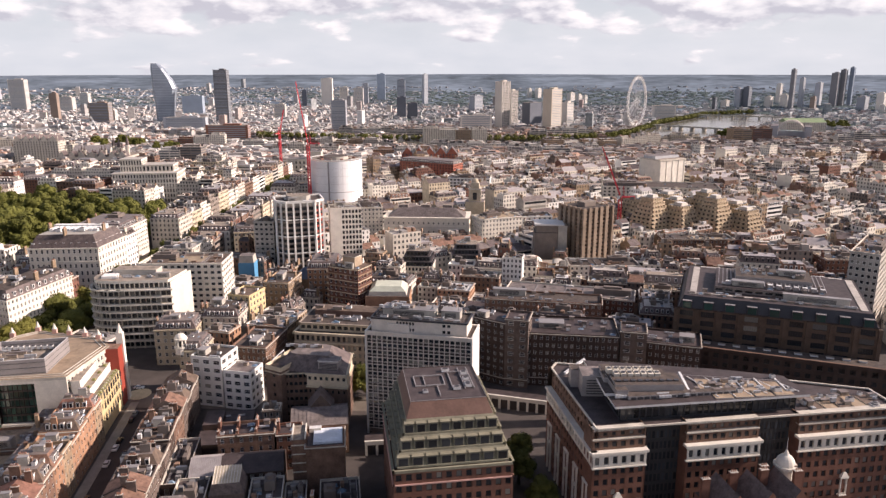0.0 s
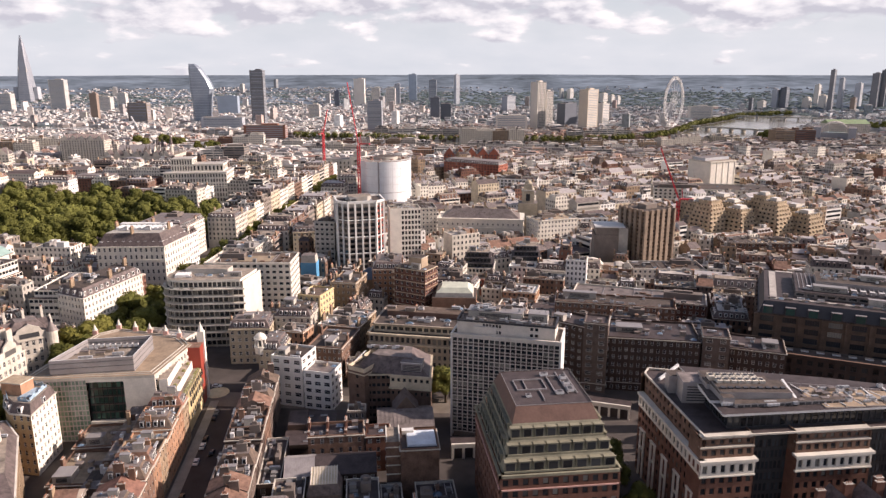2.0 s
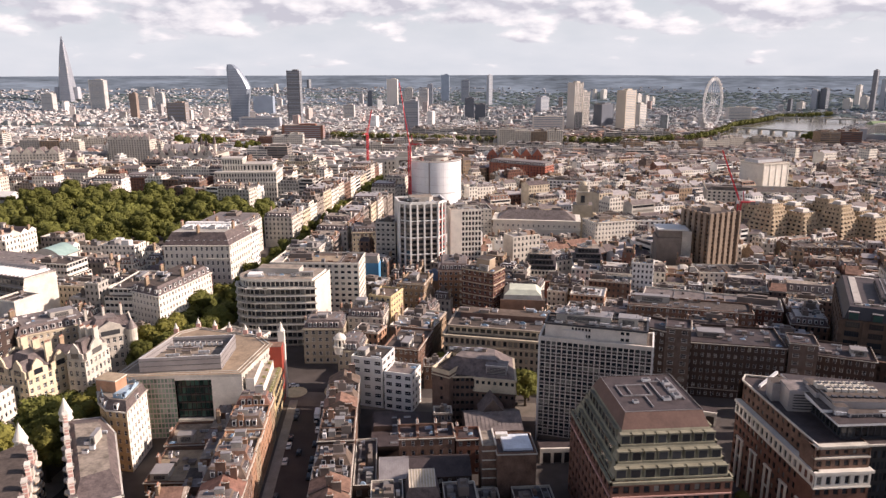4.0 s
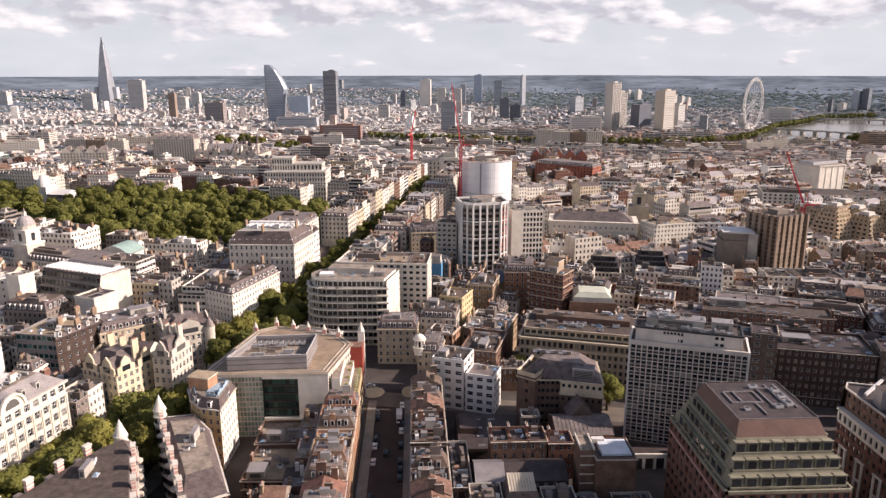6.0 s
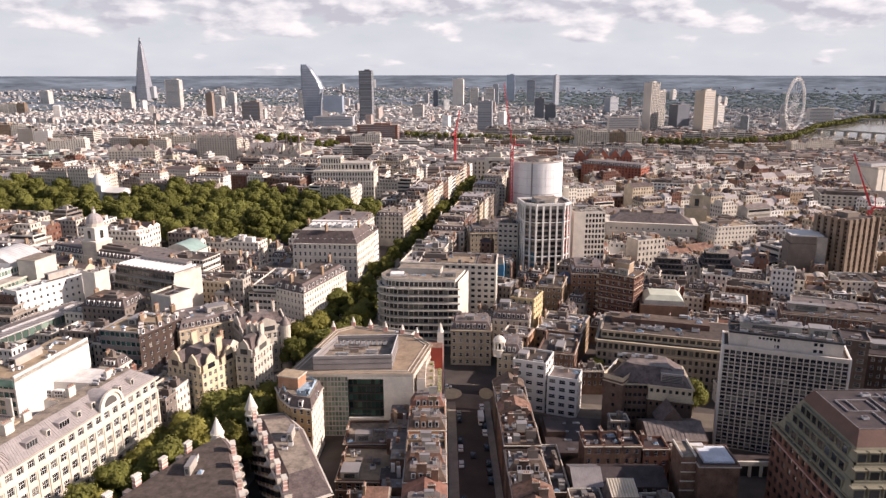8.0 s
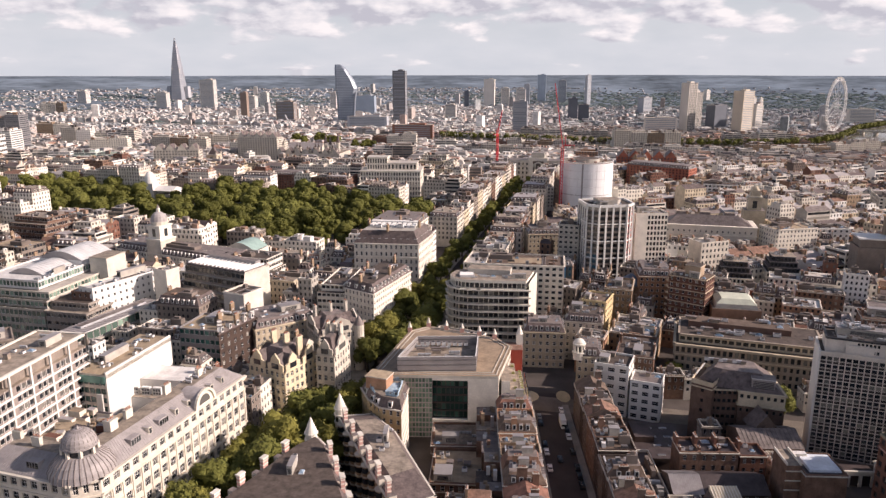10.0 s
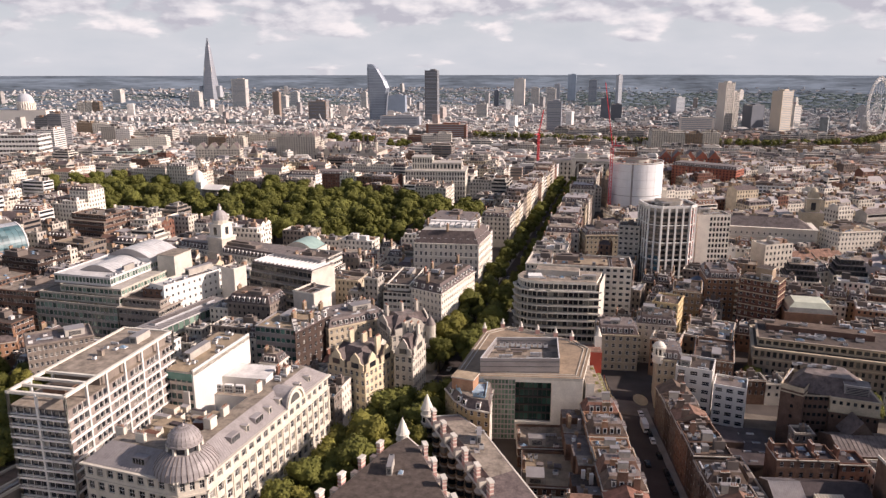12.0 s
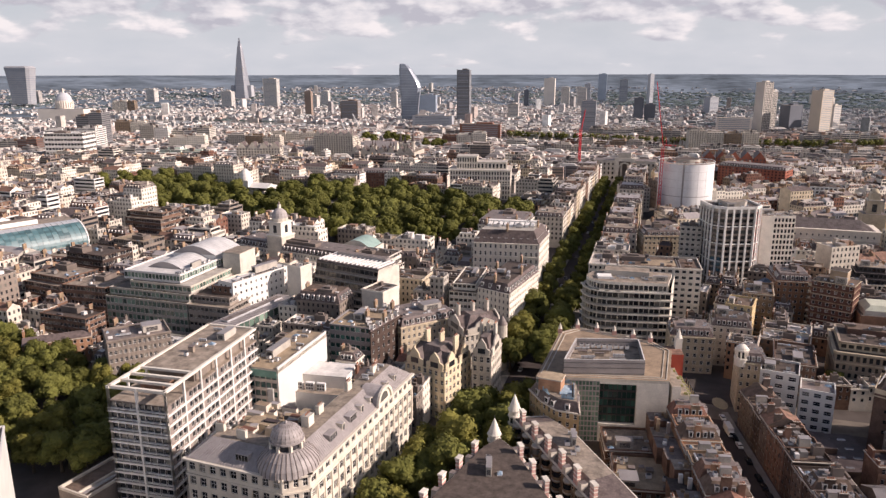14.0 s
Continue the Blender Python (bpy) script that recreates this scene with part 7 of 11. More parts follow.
def gabled_corner():
    """Red-brown brick house with gables, slate roofs and a white ogee cupola."""
    t = thing("house", "dark red brick gabled house with slate roofs and a white cupola", "house", 113, 166)
    g = Geo()
    g.box(0, -3, 0, 30, 13, 20, "brick_red", "felt")
    part("wall", g, t)
    r = Geo()
    for k, x in enumerate((-9, 0.5, 9)):
        w = 9
        r.solid([(x - w / 2, 3.6, 20), (x + w / 2, 3.6, 20), (x, 3.6, 26), (x - w / 2, -9, 20), (x + w / 2, -9, 20), (x, -9, 26)], [(0, 2, 5, 3), (2, 1, 4, 5)], "slate")
        r.solid([(x - w / 2, 3.7, 20), (x + w / 2, 3.7, 20), (x, 3.7, 26.4)], [(0, 1, 2)], "brick_red")
        r.solid([(x - w / 2, -9.1, 20), (x, -9.1, 26.4), (x + w / 2, -9.1, 20)], [(0, 1, 2)], "brick_red")
    part("roof", r, t)
    for x, y in ((-14, 0), (-4.5, 2), (4.8, 2), (14, 0), (14, 3), (6, 4)):
        c = Geo()
        chimney(c, x, y, 20, 2.4, 1.2, 6.5, 3, "brick_red")
        part("chimney", c, t)
    c = Geo()
    c.tube(13, 4.5, 19, 25.5, 2.6, "stone_white", 14)
    c.tube(13, 4.5, 25.3, 25.9, 3.3, "stone_white", 14)
    c.dome(13, 4.5, 25.9, 2.7, 3.2, "stone_white", 14, 6)
    c.tube(13, 4.5, 28.9, 30.2, 0.9, "stone_white", 10, 0.3)
    c.tube(13, 4.5, 30.2, 34.5, 0.14, "metal_white", 6, 0.04)
    part("cupola", c, t, "white ogee cupola with a spike")


def white_wall_block():
    poly = [(-316, 205), (-352, 181), (-330, 148), (-294, 172)]
    take(poly)
    t = thing("office_block", "plain bright white-walled block beside the small square", "building")
    g = Geo()
    g.prism(poly, 0, 29.5, "white_panel", "felt_light")
    q = [(p[0] * 0.9995, p[1]) for p in poly]
    for i in range(4):
        g.bar((*poly[i], 29.8), (*poly[(i + 1) % 4], 29.8), 0.6, "white_panel")
    part("wall", g, t)


def low_hall():
    """Flat grey roof with ribs beside the tower block."""
    own(-291, 213, 14, 22, -20)
    t = thing("low_hall", "low concrete hall with a ribbed grey roof", "building", -291, 213, 0, -20)
    g = Geo()
    # wall and roof tones darkened to stand in for the shade here
    g.box(0, 0, 0, 13, 22, 9, "concrete_dark", "felt_brown")
    for s in (-1, 1):
        g.box(s * 6.2, 0, 9, 0.6, 22, 0.9, "stone")
        g.box(0, s * 10.7, 9, 12, 0.6, 0.9, "stone")
    g.box(1.6, 0, 9, 0.6, 21, 0.7, "stone")
    g.box(3.0, 0, 9, 1.4, 19, 0.25, "metal_grey")
    part("wall", g, t)


def poly_block(poly, h, floors, wall, label, rise=4.0, inset=2.2, bay=2.8, top="felt_light", plants=8, seed=1, side=None, category="building", white_top=False):
    """A street block over any polygon, with a dormered slate mansard."""
    take(poly)
    t = thing("street_block", label, category)
    g, panes = Geo(), []
    n = len(poly)
    cx, cy = sum(p[0] for p in poly) / n, sum(p[1] for p in poly) / n
    for i in range(n):
        a, b = poly[i], poly[(i + 1) % n]
        facade(g, panes, a, b, 0, h, max(1, round(math.dist(a, b) / bay)), floors, (side or {}).get(i, wall), 0.42, 0.54, 0.3, 0.24)
        for z, out in ((h - 0.5, 0.7), (h * 0.72, 0.35), (h * 0.2, 0.35)):
            band(g, a, b, z, 0.45, out, (side or {}).get(i, wall))
    part("wall", g, t)
    fit_windows(panes, t, "sash", "frame_white", "pane", "few")
    m = Geo()
    inn = []
    for i in range(n):
        p, a, b = Vector(poly[i]), Vector(poly[i - 1]), Vector(poly[(i + 1) % n])
        u, v = (p - a).normalized(), (b - p).normalized()
        k = (Vector((-u.y, u.x)) + Vector((-v.y, v.x)))
        inn.append(tuple(p + k * inset / max(0.5, 1 + u.dot(v))))
    for i in range(n):
        k = (i + 1) % n
        m.face([(*poly[i], h), (*poly[k], h), (*inn[k], h + rise), (*inn[i], h + rise)], "slate")
    m.face([(*p, h + rise) for p in inn], top)
    part("mansard", m, t, "dark slate mansard")
    for i in range(n):
        a, b = poly[i], poly[(i + 1) % n]
        length = math.dist(a, b)
        ang = math.atan2(b[1] - a[1], b[0] - a[0])
        for j in range(int(length / 4.2)):
            f = (j + 0.5) / int(length / 4.2)
            x, y = a[0] + (b[0] - a[0]) * f - math.sin(ang) * inset * 0.6, a[1] + (b[1] - a[1]) * f + math.cos(ang) * inset * 0.6
            if "street dormer" not in SHARED:
                d = Geo()
                d.box(0, 0, 0, 1.6, 2.0, 2.3, "frame_white", "lead")
                d.box(0, -1.02, 0.4, 1.1, 0.05, 1.6, "pane", bottom=True)
                SHARED["street dormer"] = d.mesh("dormer")
            part("dormer", SHARED["street dormer"], t, "", pose(x, y, h + 0.7, 0, 0, math.degrees(ang)))
    rng = random.Random(seed)
    if white_top:
        w = Geo()
        for k in range(9):
            w.box(-14 + k * 3.4, 0, 0, 2.2, 9, 1.6, "metal_white", "white_panel")
        w.box(0, 6, 0, 32, 4, 2.4, "metal_white", "white_panel")
        part("roof_plant", w, t, "row of white rooftop plant", pose(cx, cy, h + rise, 0, 0, -6))
    for k in range(plants):
        f = rng.uniform(0.05, 0.65)
        i = rng.randrange(n)
        x, y = cx + (inn[i][0] - cx) * f, cy + (inn[i][1] - cy) * f
        kind = rng.choice(("roof_hatch", "air_conditioner", "duct", "plant_room"))
        part(kind, unit(kind), t, "", pose(x, y, h + rise, 0, 0, rng.choice((-11, 79))) @ Matrix.Diagonal((rng.uniform(1.5, 4), rng.uniform(1.5, 3), rng.uniform(1.2, 2.8), 1)))
    for i in range(0, n):
        a, b = inn[i], inn[(i + 1) % n]
        c = Geo()
        chimney(c, (a[0] + b[0]) / 2, (a[1] + b[1]) / 2, h + rise - 0.5, 1.0, 3.0, 4.5, 5, "brick_stock", AVENUE)
        part("chimney", c, t)
    return t


def street_blocks():
    poly_block([(-185, 455), (-144, 451.5), (-136.5, 484), (-178, 492)], 32, 7, "stone_white", "white stone block with a steep slate mansard and white roof plant", 7.5, 4.2, 3.2, "concrete", 4, 3, white_top=True)
    poly_block([(-178, 375.5), (-161.3, 364.3), (-145.5, 408), (-163, 419)], 27, 8, "stone_white", "white stone mansion block with a dormered dark mansard", 4.2, 2.4, 2.6, "felt", 12, 4)
    banded((-193, 377.5), (-178.3, 375.5), 38, 27, 8, "white office wing with ribbon windows", "stone_white", "pane", ((7, 3),), "felt", clutter=8)
    banded((-240, 310), (-221, 306), 20, 28, 7, "teal glass office with a tan roof", "metal_grey", "pane_teal", (), "gravel", clutter=6)
    poly_block([(-220.5, 304), (-211, 327), (-218, 336), (-230, 330)], 27, 7, "brick_dark", "dark brick block with a tan roof, in shade", 1.5, 1.2, 4, "gravel", 4, 5)
    t = thing("house", "small block under a blue-grey hipped slate roof", "house", -19, 418, 0, -4)
    own(-19, 418, 14, 13, -4)
    g = Geo()
    g.box(0, 0, 0, 13, 13, 18, "brick_stock")
    g.box(0, 0, 18, 13.6, 13.6, 5.5, "slate_blue", None, 0, 0.12)
    part("wall", g, t)
    t = thing("hoarded_building", "building wrapped in bright blue sheeting", "building", -56.5, 455, 0, -8)
    own(-56.5, 455, 12, 10, -8)
    g = Geo()
    g.box(0, 0, 0, 10, 9, 19, "blue_panel", "felt_light")
    g.box(0, 0, 19, 9.4, 8.4, 4.5, "concrete", "lead", taper=0.9)
    part("wall", g, t)
    t = thing("hall", "orange brick hall under a pale green hipped roof", "building", 27.5, 384, 0, -10)
    own(27.5, 384, 24, 20, -10)
    g = Geo()
    g.box(0, 0, 0, 24, 20, 17, "brick_orange", "felt")
    g.box(0, 0, 17, 21, 17, 2.2, "concrete", "felt_light", 0, 0.94)
    g.box(0, 0, 19.2, 20, 16, 2.4, "roof_mint", None, 0, 0.72)
    part("wall", g, t)
    t = thing("plant_building", "dark box with a white lid beside a tower", "building", 147, 474, 0, -12)
    own(146, 474, 24, 20, -12)
    g = Geo()
    g.box(0, 0, 0, 22, 18, 28, "concrete_dark", "felt")
    g.box(8, -2, 0, 6, 16, 33, "concrete", "felt_light")
    g.box(-2, 0, 28, 16, 16, 5, "concrete_dark")
    g.box(-1, 0, 33, 20, 18, 0.9, "white_panel", bottom=True)
    part("wall", g, t)
    t = thing("pavilion", "low hall with a pale shell roof and yellow end wall", "building", 131, 447, 0, -10)
    own(131, 447, 32, 14, -10)
    g = Geo()
    g.box(-4, 0, 0, 14, 12, 12, "concrete", "stucco")
    g.box(7, 0, 0, 8, 10, 13, "yellow_panel", "felt_light")
    n = 8
    for i in range(n):
        a, b = math.pi * i / n, math.pi * (i + 1) / n
        g.face([(-4 + 8 * math.cos(b), -7, 11 + 5 * math.sin(b)), (-4 + 8 * math.cos(a), -7, 11 + 5 * math.sin(a)), (-4 + 8 * math.cos(a), 7, 11 + 5 * math.sin(a)), (-4 + 8 * math.cos(b), 7, 11 + 5 * math.sin(b))], "stucco")
        g.face([(12 + 5 * math.cos(b), -6, 10 + 4 * math.sin(b)), (12 + 5 * math.cos(a), -6, 10 + 4 * math.sin(a)), (14 + 5 * math.cos(a), 6, 10 + 4 * math.sin(a)), (14 + 5 * math.cos(b), 6, 10 + 4 * math.sin(b))], "concrete")
    part("wall", g, t)
    house(random.Random(17), *own(*front((112, 537), (146, 545), 20)), 24, "stone_white", "flat", 1, "office_building", "white stone block with a sunken roof court", "building", "", bay=3)
    house(random.Random(18), *own(*front((148, 553), (173, 552), 18)), 22, "white_panel", "flat", 1, "office_building", "plain pale rendered block with a flat roof", "building", "", bay=4)


material("slate_blue", (0.12, 0.16, 0.22), size=3, vary=0.2, rough=0.6)
material("roof_mint", (0.50, 0.52, 0.42), size=4, vary=0.15)
material("yellow_panel", (0.60, 0.40, 0.08), vary=0.15, rough=0.6)


def stepped_office():
    """Long stepped office: green glass storeys, planted terraces, two pale vaults and a lift block."""
    x, y, ang = -325.0, 352.0, -11.5
    c, e = math.cos(radians(ang)), math.sin(radians(ang))

    def plan(a, b):
        return x + a * c - b * e, y + a * e + b * c

    take([plan(-51, 0), plan(0, 0), plan(3, 66), plan(-51, 66)])
    t = thing("office_block", "stepped office with green glass storeys, planted terraces and pale vaults", "office building", x, y, 0, ang)

    def storey(name, x0, y0, x1, y1, z0, z1, slab, roof, bay, faces="frl", label=""):
        g, panes = Geo(), []
        cs = [(x0, y0), (x1, y0), (x1, y1), (x0, y1)]
        n = max(1, round((z1 - z0) / 4.1))
        for k, key in enumerate("frbl"):
            p, q = cs[k], cs[(k + 1) % 4]
            if key in faces:
                facade(g, panes, p, q, z0, z1 - 0.6, max(2, round(math.dist(p, q) / bay)), n, slab, 0.92, 0.68, 0.35, 0.24)
                blank(g, p, q, z1 - 0.6, z1, slab)
            else:
                blank(g, p, q, z0, z1, slab)
        g.face([(*p, z1 - 0.5) for p in cs], roof)
        for k in range(4):
            p, q = cs[k], cs[(k + 1) % 4]
            g.bar((*p, z1 + 0.05), (*q, z1 + 0.05), 0.4, slab)
        part(name, g, t, label)
        return panes

    green = storey("lower_storey", -51, 0, -0.5, 66, 0, 20.8, "concrete", "felt_light", 2.6)
    green += storey("middle_storey", -50, 2.4, -0.5, 66, 20.8, 24.8, "concrete", "felt_light", 2.6)
    green += storey("terrace_storey", -38, 4.5, -0.5, 66, 24.8, 28.8, "stone", "roof_pale", 2.6)
    green += storey("top_storey", -44, 7.5, -9, 66, 28.8, 33.4, "metal_white", "roof_white", 2.2, label="pale green glass top storey")
    fit_windows(green, t, "frame", "frame_white", "pane_mint", "few")
    rng = random.Random(24)
    for z, y0, x0, x1 in ((20.8, 0.9, -50, -24), (24.8, 3.2, -37, -14), (20.8, 0.9, -20, -12)):
        a = x0 + 1
        while a < x1:
            q = Geo()
            q.box(0, 0, 0, 2.2, 0.9, 0.6, "concrete", "earth")
            for _ in range(26):
                u, v, w = rng.uniform(-1.1, 1.1), rng.uniform(-0.5, 0.5), rng.uniform(0.5, 1.3)
                k = rng.uniform(0.2, 0.42)
                q.face([(u - k, v - 0.1, w), (u, v - k, w + 0.1), (u + k, v + 0.1, w + 0.15), (u, v + k, w)], "leaf_yellow")
            part("planter", q, t, "planter of yellow-green shrubs", pose(a, y0, z - 0.4))
            a += rng.uniform(2.3, 3.4)
    for x0, x1, y0, y1, z, lift in ((-37, -15, 18, 41, 33.0, 3.4), (-38, -10, 41, 66, 35.4, 4.6)):
        g = Geo()
        n = 14
        arc = [(x0 + (x1 - x0) * i / n, z + lift * math.sin(math.pi * i / n)) for i in range(n + 1)]
        for i in range(n):
            (a, p), (b, q) = arc[i], arc[i + 1]
            g.face([(a, y0, p), (b, y0, q), (b, y1, q), (a, y1, p)], "vault_metal")
        g.face([(a, y0, p) for a, p in arc], "metal_grey")
        g.face([(a, y1, p) for a, p in reversed(arc)], "metal_grey")
        g.box((x0 + x1) / 2, (y0 + y1) / 2, 32.9, x1 - x0 - 0.3, y1 - y0 - 0.3, z - 32.9, "metal_white", bottom=True)
        for k in range(int((y1 - y0) / 2.4)):
            for i in range(n):
                (a, p), (b, q) = arc[i], arc[i + 1]
                g.bar((a, y0 + 1 + k * 2.4, p + 0.03), (b, y0 + 1 + k * 2.4, q + 0.03), 0.08, "zinc")
        part("vault", g, t, "pale curved metal vault")
    g = Geo()
    g.box(-0.5, 50, 0, 11, 16, 37, "stucco", "felt_light")
    g.box(-0.5, 50, 37, 11.5, 16.5, 0.5, "stone", "felt_light", bottom=True)
    part("lift_block", g, t, "blank cream lift block")
    plant = Geo()
    roof_clutter(rng, t, plant, -14, 9, -9.5, 40, 33.0, 10, True)
    # brown-grey ribbon wing beside it
    take([plan(0, 0), plan(24, 0), plan(24, 30), plan(0, 30)])
    wing = thing("office_block", "grey-brown stepped office wing with ribbon windows", "office building", x, y, 0, ang)
    panes = []
    for k, (x0, y0, x1, y1, z0, z1, wall) in enumerate(((0.3, 0, 24, 32, 0, 20.4, "concrete_dusk"), (0.3, 4.4, 22, 32, 20.4, 24.2, "concrete_dusk"), (8, 10, 21, 30, 24.2, 28.2, "brick_brown"))):
        g = Geo()
        cs = [(x0, y0), (x1, y0), (x1, y1), (x0, y1)]
        for i in range(4):
            p, q = cs[i], cs[(i + 1) % 4]
            facade(g, panes, p, q, z0, z1, max(2, round(math.dist(p, q) / (2.3 if k < 2 else 3.2))), max(1, round((z1 - z0) / 4)), wall, 0.9 if k < 2 else 0.4, 0.46, 0.5, 0.34)
        g.face([(*p, z1 - 0.02) for p in cs], ("felt_light", "felt", "roof_pale")[k])
        for i in range(4):
            g.bar((*cs[i], z1 + 0.2), (*cs[(i + 1) % 4], z1 + 0.2), 0.4, wall)
        part(("lower_storey", "upper_storey", "rooftop_room")[k], g, wing)
    fit_windows(panes, wing, "frame", "frame_white", "pane", "few")
    roof_clutter(rng, wing, plant, 1, 14, 7, 30, 24.2, 7, True)


material("vault_metal", (0.58, 0.575, 0.56), size=5, vary=0.15, rough=0.5)
material("concrete_dusk", (0.30, 0.262, 0.225), size=4)
glass("pane_mint", (0.055, 0.085, 0.070), (0.30, 0.42, 0.33), 0.55, 0.12)


def modern_offices():
    stepped_office()
    # white wing with small square windows, its flank turned to the avenue
    house(random.Random(27), *own(*front((-312, 361.8), (-302.4, 357), 43)), 31, "white_panel", "flat", 1, "office_building", "white-walled office wing with small square windows", "building", "", bay=3.6, wide=0.34, high=0.42, floors=8, clutter=10, cornice=False, top="roof_white", single=True)
    # green glass wing in front of it
    x, y, w, d, ang = own(*front((-303, 327), (-292, 323), 52))
    t = thing("office_block", "low green glass wing under a ribbed grey metal roof", "office building", x, y, 0, ang)
    g, panes = Geo(), []
    cs = [(-w / 2, -d / 2), (w / 2, -d / 2), (w / 2, d / 2), (-w / 2, d / 2)]
    for k in range(4):
        p, q = cs[k], cs[(k + 1) % 4]
        facade(g, panes, p, q, 0, 13.6, max(2, round(math.dist(p, q) / 3.2)), 4, "concrete", 0.9, 0.52, 0.6, 0.3)
        band(g, p, q, 13.6, 0.7, 1.0, "concrete")
    part("wall", g, t)
    fit_windows(panes, t, "frame", "frame_dark", "pane", "few")
    g, panes = Geo(), []
    for k in range(4):
        p, q = cs[k], cs[(k + 1) % 4]
        facade(g, panes, p, q, 14.3, 19.2, max(2, round(math.dist(p, q) / 3.6)), 1, "metal_grey", 0.9, 0.82, 0.25, 0.1)
    g.box(0, 0, 19.2, w + 1.4, d + 1.2, 0.5, "metal_white", "lead_pale", bottom=True)
    for k in range(26):
        g.box(0, -d / 2 + d * (k + 0.5) / 26, 19.7, w + 1, 0.14, 0.16, "metal_grey")
    g.box(-1, 0, 19.7, 3.4, d * 0.8, 1.0, "zinc", "lead")
    part("upper_storey", g, t, "green glass upper storey with a ribbed roof")
    fit_windows(panes, t, "frame", "metal_white", "pane_mint", "few")
    house(random.Random(28), *own(-275, 383, 9.5, 9, -25), 35, "stucco", "flat", 1, "office_building", "blank pale lift block between office wings", "building", "", faces="", clutter=2, top="roof_white")
    # dark glass office with a sloping finned roof
    x, y, w, d, ang = own(*front((-270, 388), (-232, 370), 24))
    t = thing("office_block", "dark glass office with raking glass storeys and a finned roof", "office building", x, y, 0, ang)
    g, panes = Geo(), []
    for k in range(5):
        z0, back = 14 + k * 4.0, k * 1.1
        facade(g, panes, (-w / 2, -d / 2 + back), (w / 2, -d / 2 + back), z0, z0 + 4.0, 14, 1, "concrete_dusk", 0.94, 0.6, 0.3, 0.3)
        g.box(0, -d / 2 + back + 0.4, z0 - 0.25, w, 1.9, 0.4, "concrete", bottom=True)
    facade(g, panes, (-w / 2, -d / 2), (w / 2, -d / 2), 0, 14, 14, 4, "concrete_dusk", 0.9, 0.6, 0.3, 0.3)
    for s in (-1, 1):
        g.solid([(s * w / 2, -d / 2, 0), (s * w / 2, d / 2, 0), (s * w / 2, d / 2, 35), (s * w / 2, -d / 2 + 5, 35), (s * w / 2, -d / 2, 15)], [(0, 1, 2, 3, 4) if s > 0 else (4, 3, 2, 1, 0)], "stucco")
    blank(g, (w / 2, d / 2), (-w / 2, d / 2), 0, 35, "stucco")
    part("wall", g, t)
    fit_windows(panes, t, "frame", "frame_dark", "pane_dark", "few")
    g = Geo()
    g.box(0, 2.6, 34, w, d - 5.2, 1.2, "lead", "lead", bottom=True)
    for k in range(15):
        g.box(-w / 2 + w * (k + 0.5) / 15, 1.6, 35.2, 0.5, d - 8, 0.9, "metal_white")
    g.box(0, 8, 35.2, w * 0.8, 4, 2.2, "metal_grey", "lead")
    part("roof", g, t, "grey roof with white fins")
    house(random.Random(1), *own(-226, 358, 13, 14, -25), 31, "stucco", "flat", 1, "office_building", "tan rendered lift tower with a flat roof", "building", "", faces="", clutter=3)
    banded((-884, 1072), (-824, 1077), 40, 42, 6, "large white-framed glass office", "white_panel", "pane_dark", (), "roof_white", bay=5.0)
    banded((-433, 380), (-404, 369.5), 26, 26, 7, "brown brick office with pale bands", "brick_brown", "pane", ((6, 3),), clutter=8)
    banded((-403.5, 369), (-376, 364), 26, 24, 6, "brown brick office with white window bands", "brick_brown", "pane", (), clutter=6)
    banded((-442, 434), (-413, 425), 24, 25, 6, "dark red brick block with a flat roof", "brick_dark", "pane", (), "felt", clutter=8)
    banded((-462, 541), (-428, 531), 26, 30, 7, "pinkish-brown office with small square windows and white rear", "brick_brown", "pane", ((6, 4),), clutter=8)
    banded((-442, 488), (-415.5, 480), 20, 21, 5, "tan hall with a gravel roof", "concrete_dark", "pane", (), "gravel", clutter=4)
    banded((-401, 345), (-372, 337.5), 13, 16, 5, "banded brick flats with balcony rows", "brick_brown", "pane", (), "felt", clutter=5)
    banded((-262, 440), (-235, 431.5), 22, 26, 7, "office with black and white floor bands", "stucco", "pane_dark", ((5, 3),), "felt", clutter=8)


